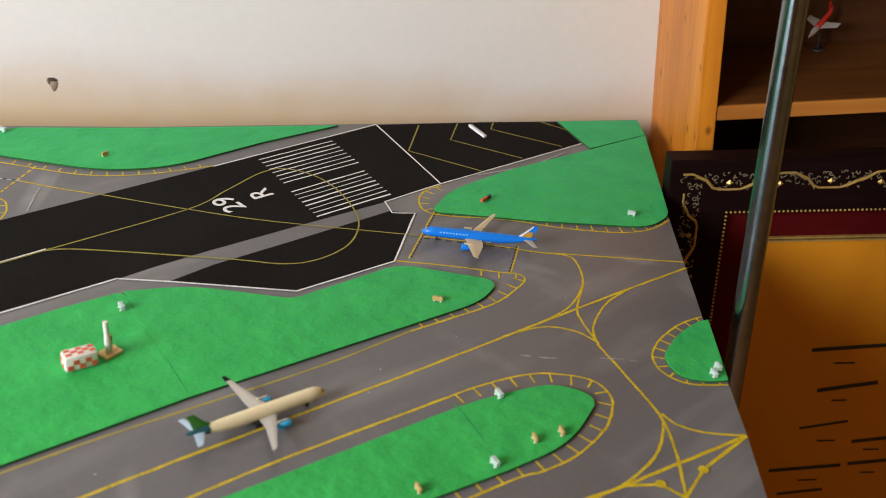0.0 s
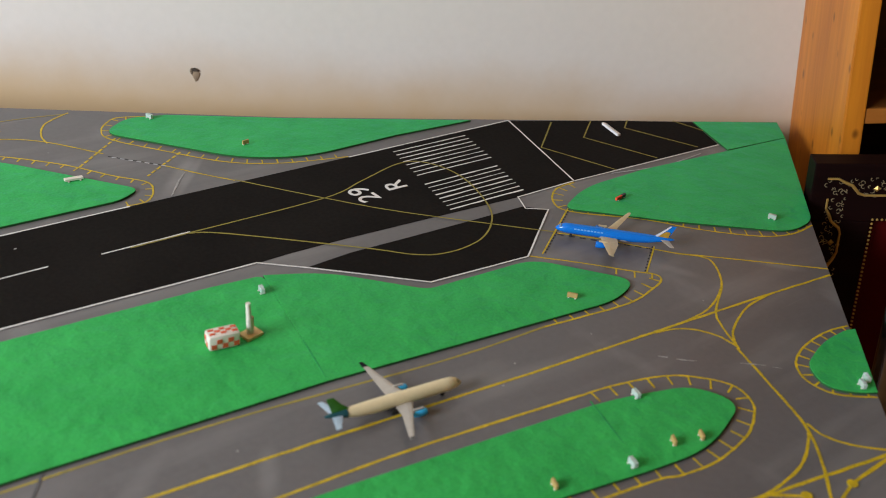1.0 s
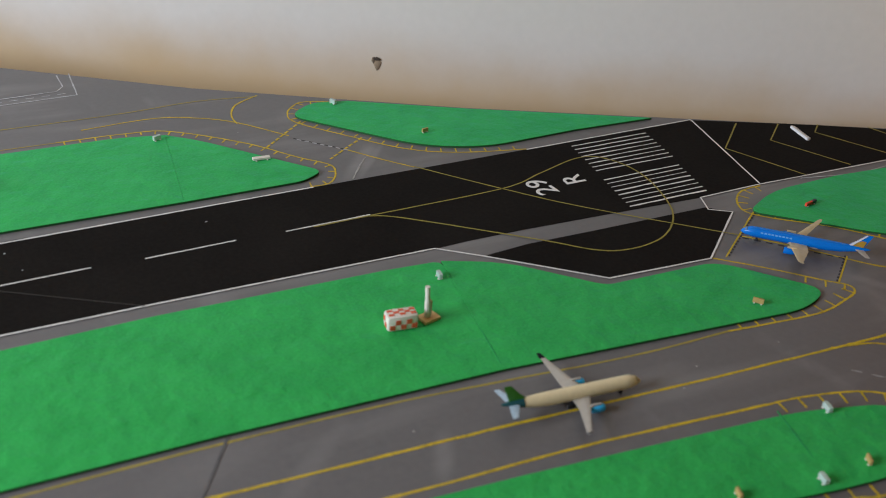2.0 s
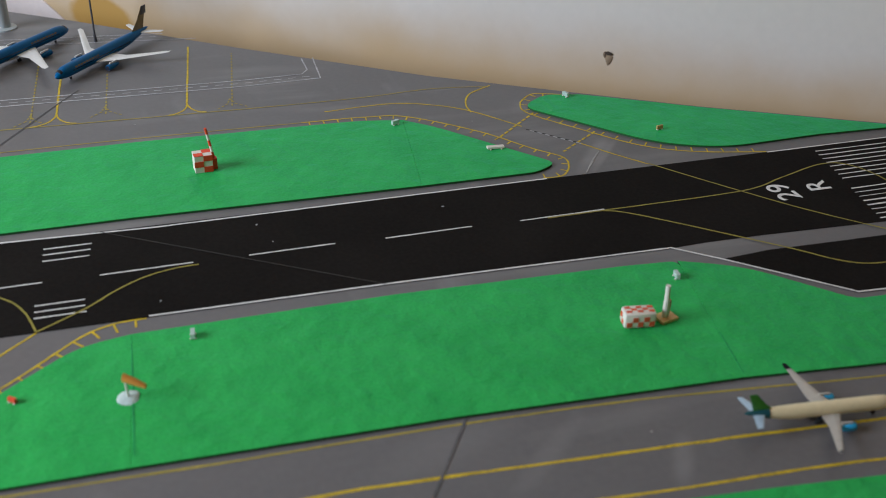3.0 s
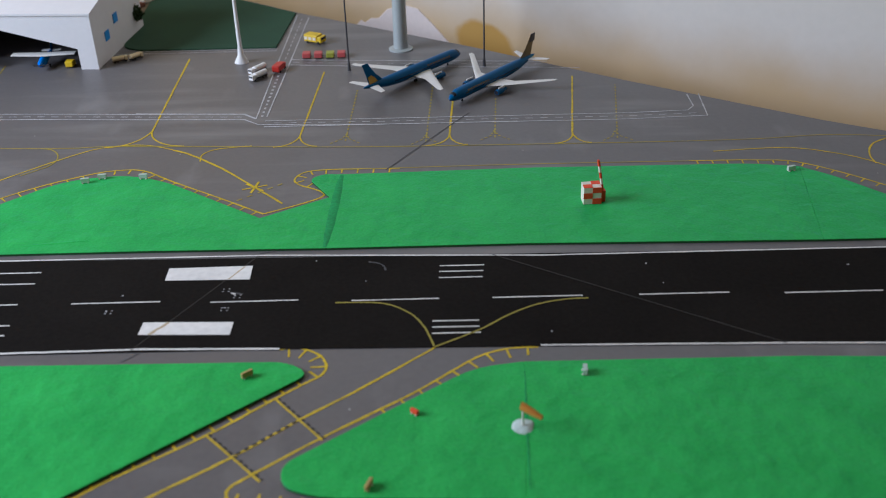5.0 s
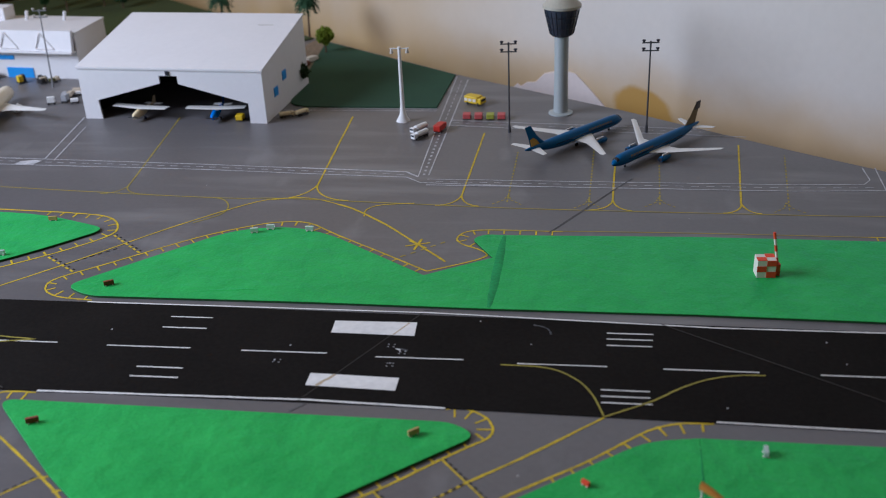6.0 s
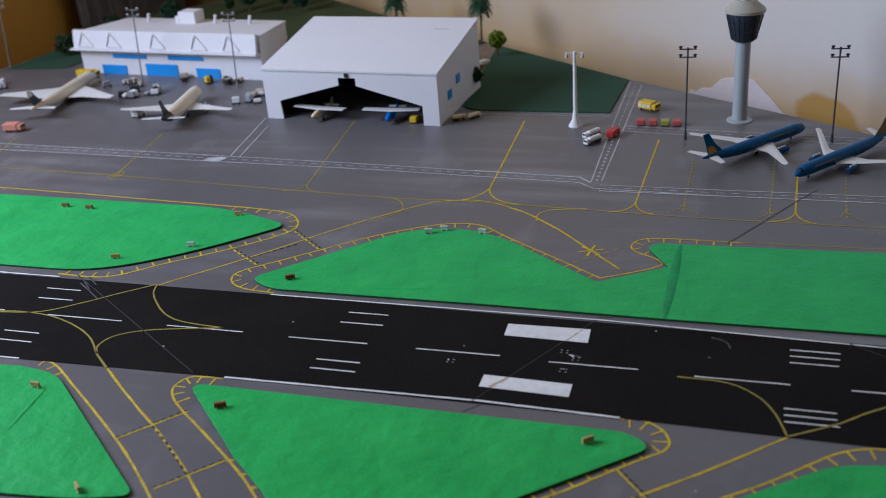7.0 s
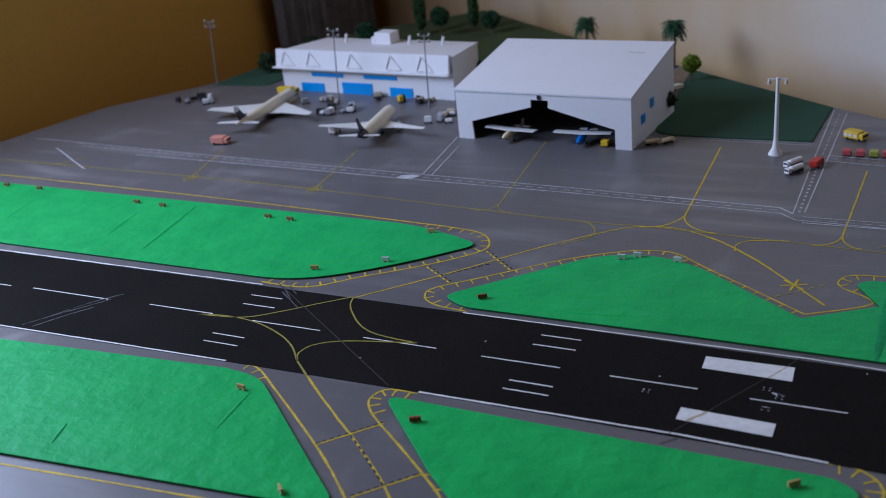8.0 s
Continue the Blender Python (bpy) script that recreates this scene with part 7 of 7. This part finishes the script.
toy_part("nose", lathe(bmesh.new(), [(0.010, 0, 0.008, 0.0057, 0.0057), (0.022, 0, 0.0073, 0.0045, 0.0045), (0.031, 0, 0.0065, 0.001, 0.001)], 14, "x"), M_TOYW)
toy_part("wing", foil([(0.0, -0.010, -0.036, 0.008, 0.001), (0.010, -0.006, 0.0, 0.006, 0.002), (0.0, -0.010, 0.036, 0.008, 0.001)]), M_TOYW)
toy_part("fin", upright(foil([(-0.018, -0.030, 0.012, 0, 0.001), (-0.026, -0.032, 0.028, 0, 0.001)])), M_REDP)
part("stand", lathe(bmesh.new(), [(0, 0, 0, 0.009, 0.009), (0.002, 0, 0, 0.008, 0.008), (0.003, 0, 0, 0.0012, 0.0012), (0.034, 0, 0, 0.001, 0.001)], 14), M_DARK, toy)

plaque = thing("framed_plaque", leaning(SHELF_AT + SV * 0.28), "dark carved frame with a gilt border and an orange gold plaque", "framed plaque")
FL, FR, FT, FB = -0.048, 0.80, 0.102, low + 0.0
for q in ((FL, FL + 0.070, FB, FT - 0.0702), (FR - 0.070, FR, FB, FT - 0.0702), (FL, FR, FT - 0.070, FT), (FL + 0.0702, FR - 0.0702, FB, FB + 0.070)):
    part("frame_rail", boxed(q[0], q[1], -0.014, 0.014, q[2], q[3], 0.0015), M_FRAME, plaque, "dark varnished frame rail")
part("backing", boxed(FL + 0.08, FR - 0.08, -0.012, 0.0, FB + 0.08, FT - 0.08), M_FRAME, plaque)
part("mat_board", boxed(FL + 0.0706, FR - 0.0706, 0.0005, 0.004, FB + 0.0706, FT - 0.0706), M_REDMAT, plaque, "dark red velvet mat")
part("plaque_sheet", boxed(FL + 0.119, FR - 0.119, 0.0042, 0.0065, FB + 0.13, FT - 0.113), M_PLAQUE, plaque, "orange gold sheet")
for k in range(2):
    part("gilt_line", boxed(FL + 0.117, FR - 0.117, 0.0045, 0.0085, FT - 0.1125 + k * 0.0045, FT - 0.1105 + k * 0.0045), M_GILT, plaque)
# beading round the mat
bm = bmesh.new()
rowb = [(FL + 0.0715 + i * 0.0052, FT - 0.0675) for i in range(130)] + [(FL + 0.0715, FT - 0.0675 - i * 0.0052) for i in range(1, 100)]
for x, z in rowb:
    r = bmesh.ops.create_icosphere(bm, subdivisions=1, radius=0.0017)
    bmesh.ops.translate(bm, vec=(x, 0.0145, z), verts=r["verts"])
part("beading", bm, M_GILT, plaque, "row of small gilt beads")
# carved border: a stepped ribbon, lozenges in its hollows and fine curls between
rs = random.Random(5)
M_CURL = material("dull_gilt_curls", (0.30, 0.25, 0.15), rough=0.45, metal=0.5, vary=0.5, fine=300)
BAND = 0.0115


def carved(length, placed):
    """A stretch of the carved border of the given length; placed turns (along, across) into a place on the rail."""
    bm, fill = bmesh.new(), bmesh.new()
    wave = [(0.0, 1), (0.012, 1), (0.020, 0.55), (0.028, 0.2), (0.036, -0.75), (0.043, -1), (0.068, -1), (0.076, -0.7), (0.086, -0.2), (0.096, 0.15), (0.108, 0.9), (0.118, 1)]
    n = int(length / 0.118) + 1
    pts = [(k * 0.118 + a, b * BAND * 0.86) for k in range(n) for a, b in wave if k * 0.118 + a < length]
    tube(bm, [placed(a, b) for a, b in pts], [0.0014 if abs(b) > BAND * 0.7 else 0.0019 for a, b in pts], 6)
    for k in range(n):
        for a0, b0 in ((0.055, -0.15), (0.114, -0.35)):
            a, b = k * 0.118 + a0, b0 * BAND
            if a + 0.006 < length:
                vs = [bm.verts.new(placed(a + p, b + q)) for p, q in ((-0.0042, 0), (0, -0.0036), (0.0042, 0), (0, 0.0040))] + [bm.verts.new(Vector(placed(a, b)) + Vector((0, 0.0022, 0)))]
                for i in range(4):
                    bm.faces.new((vs[i], vs[(i + 1) % 4], vs[4]))
    for k in range(int(length / 0.0021)):
        a, b, rr, t0 = k * 0.0021, rs.uniform(-0.95, 0.95) * BAND, rs.uniform(0.0014, 0.0034), rs.uniform(0, 6.3)
        turn = rs.choice((-0.8, 0.8))
        tube(fill, [placed(a + rr * (1 - i / 9) * math.cos(t0 + i * turn), max(-BAND, min(BAND, b + rr * (1 - i / 9) * math.sin(t0 + i * turn)))) for i in range(6)], [0.0005, 0.0006, 0.0006, 0.0005, 0.0004, 0.0003], 4)
    ribbon_part = part("carved_ribbon", bm, M_GILT, plaque, "stepped gilt ribbon")
    part("carved_curls", fill, M_CURL, ribbon_part, "fine dull gilt curls")


carved(FR - FL - 0.030, lambda a, b: (FL + 0.015 + a, 0.0148, FT - 0.0275 + b))
carved(0.60, lambda a, b: (FL + 0.0285 - b, 0.0148, FT - 0.042 - a))
# handwriting and dates on the sheet, as plain bars
for k, (x, z, w, th, tilt) in enumerate(((0.174, -0.165, 0.108, 0.009, 3), (0.172, -0.189, 0.030, 0.004, 0), (0.183, -0.227, 0.088, 0.010, 8), (0.176, -0.2495, 0.022, 0.004, 0), (0.163, -0.290, 0.072, 0.006, 9), (0.171, -0.3175, 0.028, 0.004, 0), (0.240, -0.317, 0.075, 0.009, 6), (0.236, -0.335, 0.024, 0.004, 0),
                                         (0.150, -0.365, 0.110, 0.009, 4), (0.157, -0.387, 0.030, 0.004, 0), (0.240, -0.357, 0.07, 0.009, 5), (0.240, -0.376, 0.022, 0.004, 0), (0.15, -0.408, 0.07, 0.007, 6))):
    bm = boxed(-w * 0.45, w * 0.45, 0, 0.0006, -th * 0.30, th * 0.30)
    bmesh.ops.transform(bm, matrix=Matrix.Translation((x + 0.038, 0.0066, z - 0.003)) @ Matrix.Rotation(radians(-tilt), 4, "Y"), verts=bm.verts[:])
    part("ink_bar", bm, M_INK, plaque, "plain dark bar of ink")

pole_at = Vector((0.7025, -0.459, 0.0))
pole = thing("steel_tube", leaning(pole_at), "upright bare steel tube beside the table edge", "steel tube")
part("tube", lathe(bmesh.new(), [(FLOOR_Z / UP.z - 0.0, 0, 0, 0.0102, 0.0102), (1.6, 0, 0, 0.0102, 0.0102)], 24), M_STEEL, pole, smooth=True)
part("foot_plate", lathe(bmesh.new(), [(FLOOR_Z / UP.z, 0, 0, 0.03, 0.03), (FLOOR_Z / UP.z + 0.006, 0, 0, 0.03, 0.03)], 24), M_STEEL, pole)
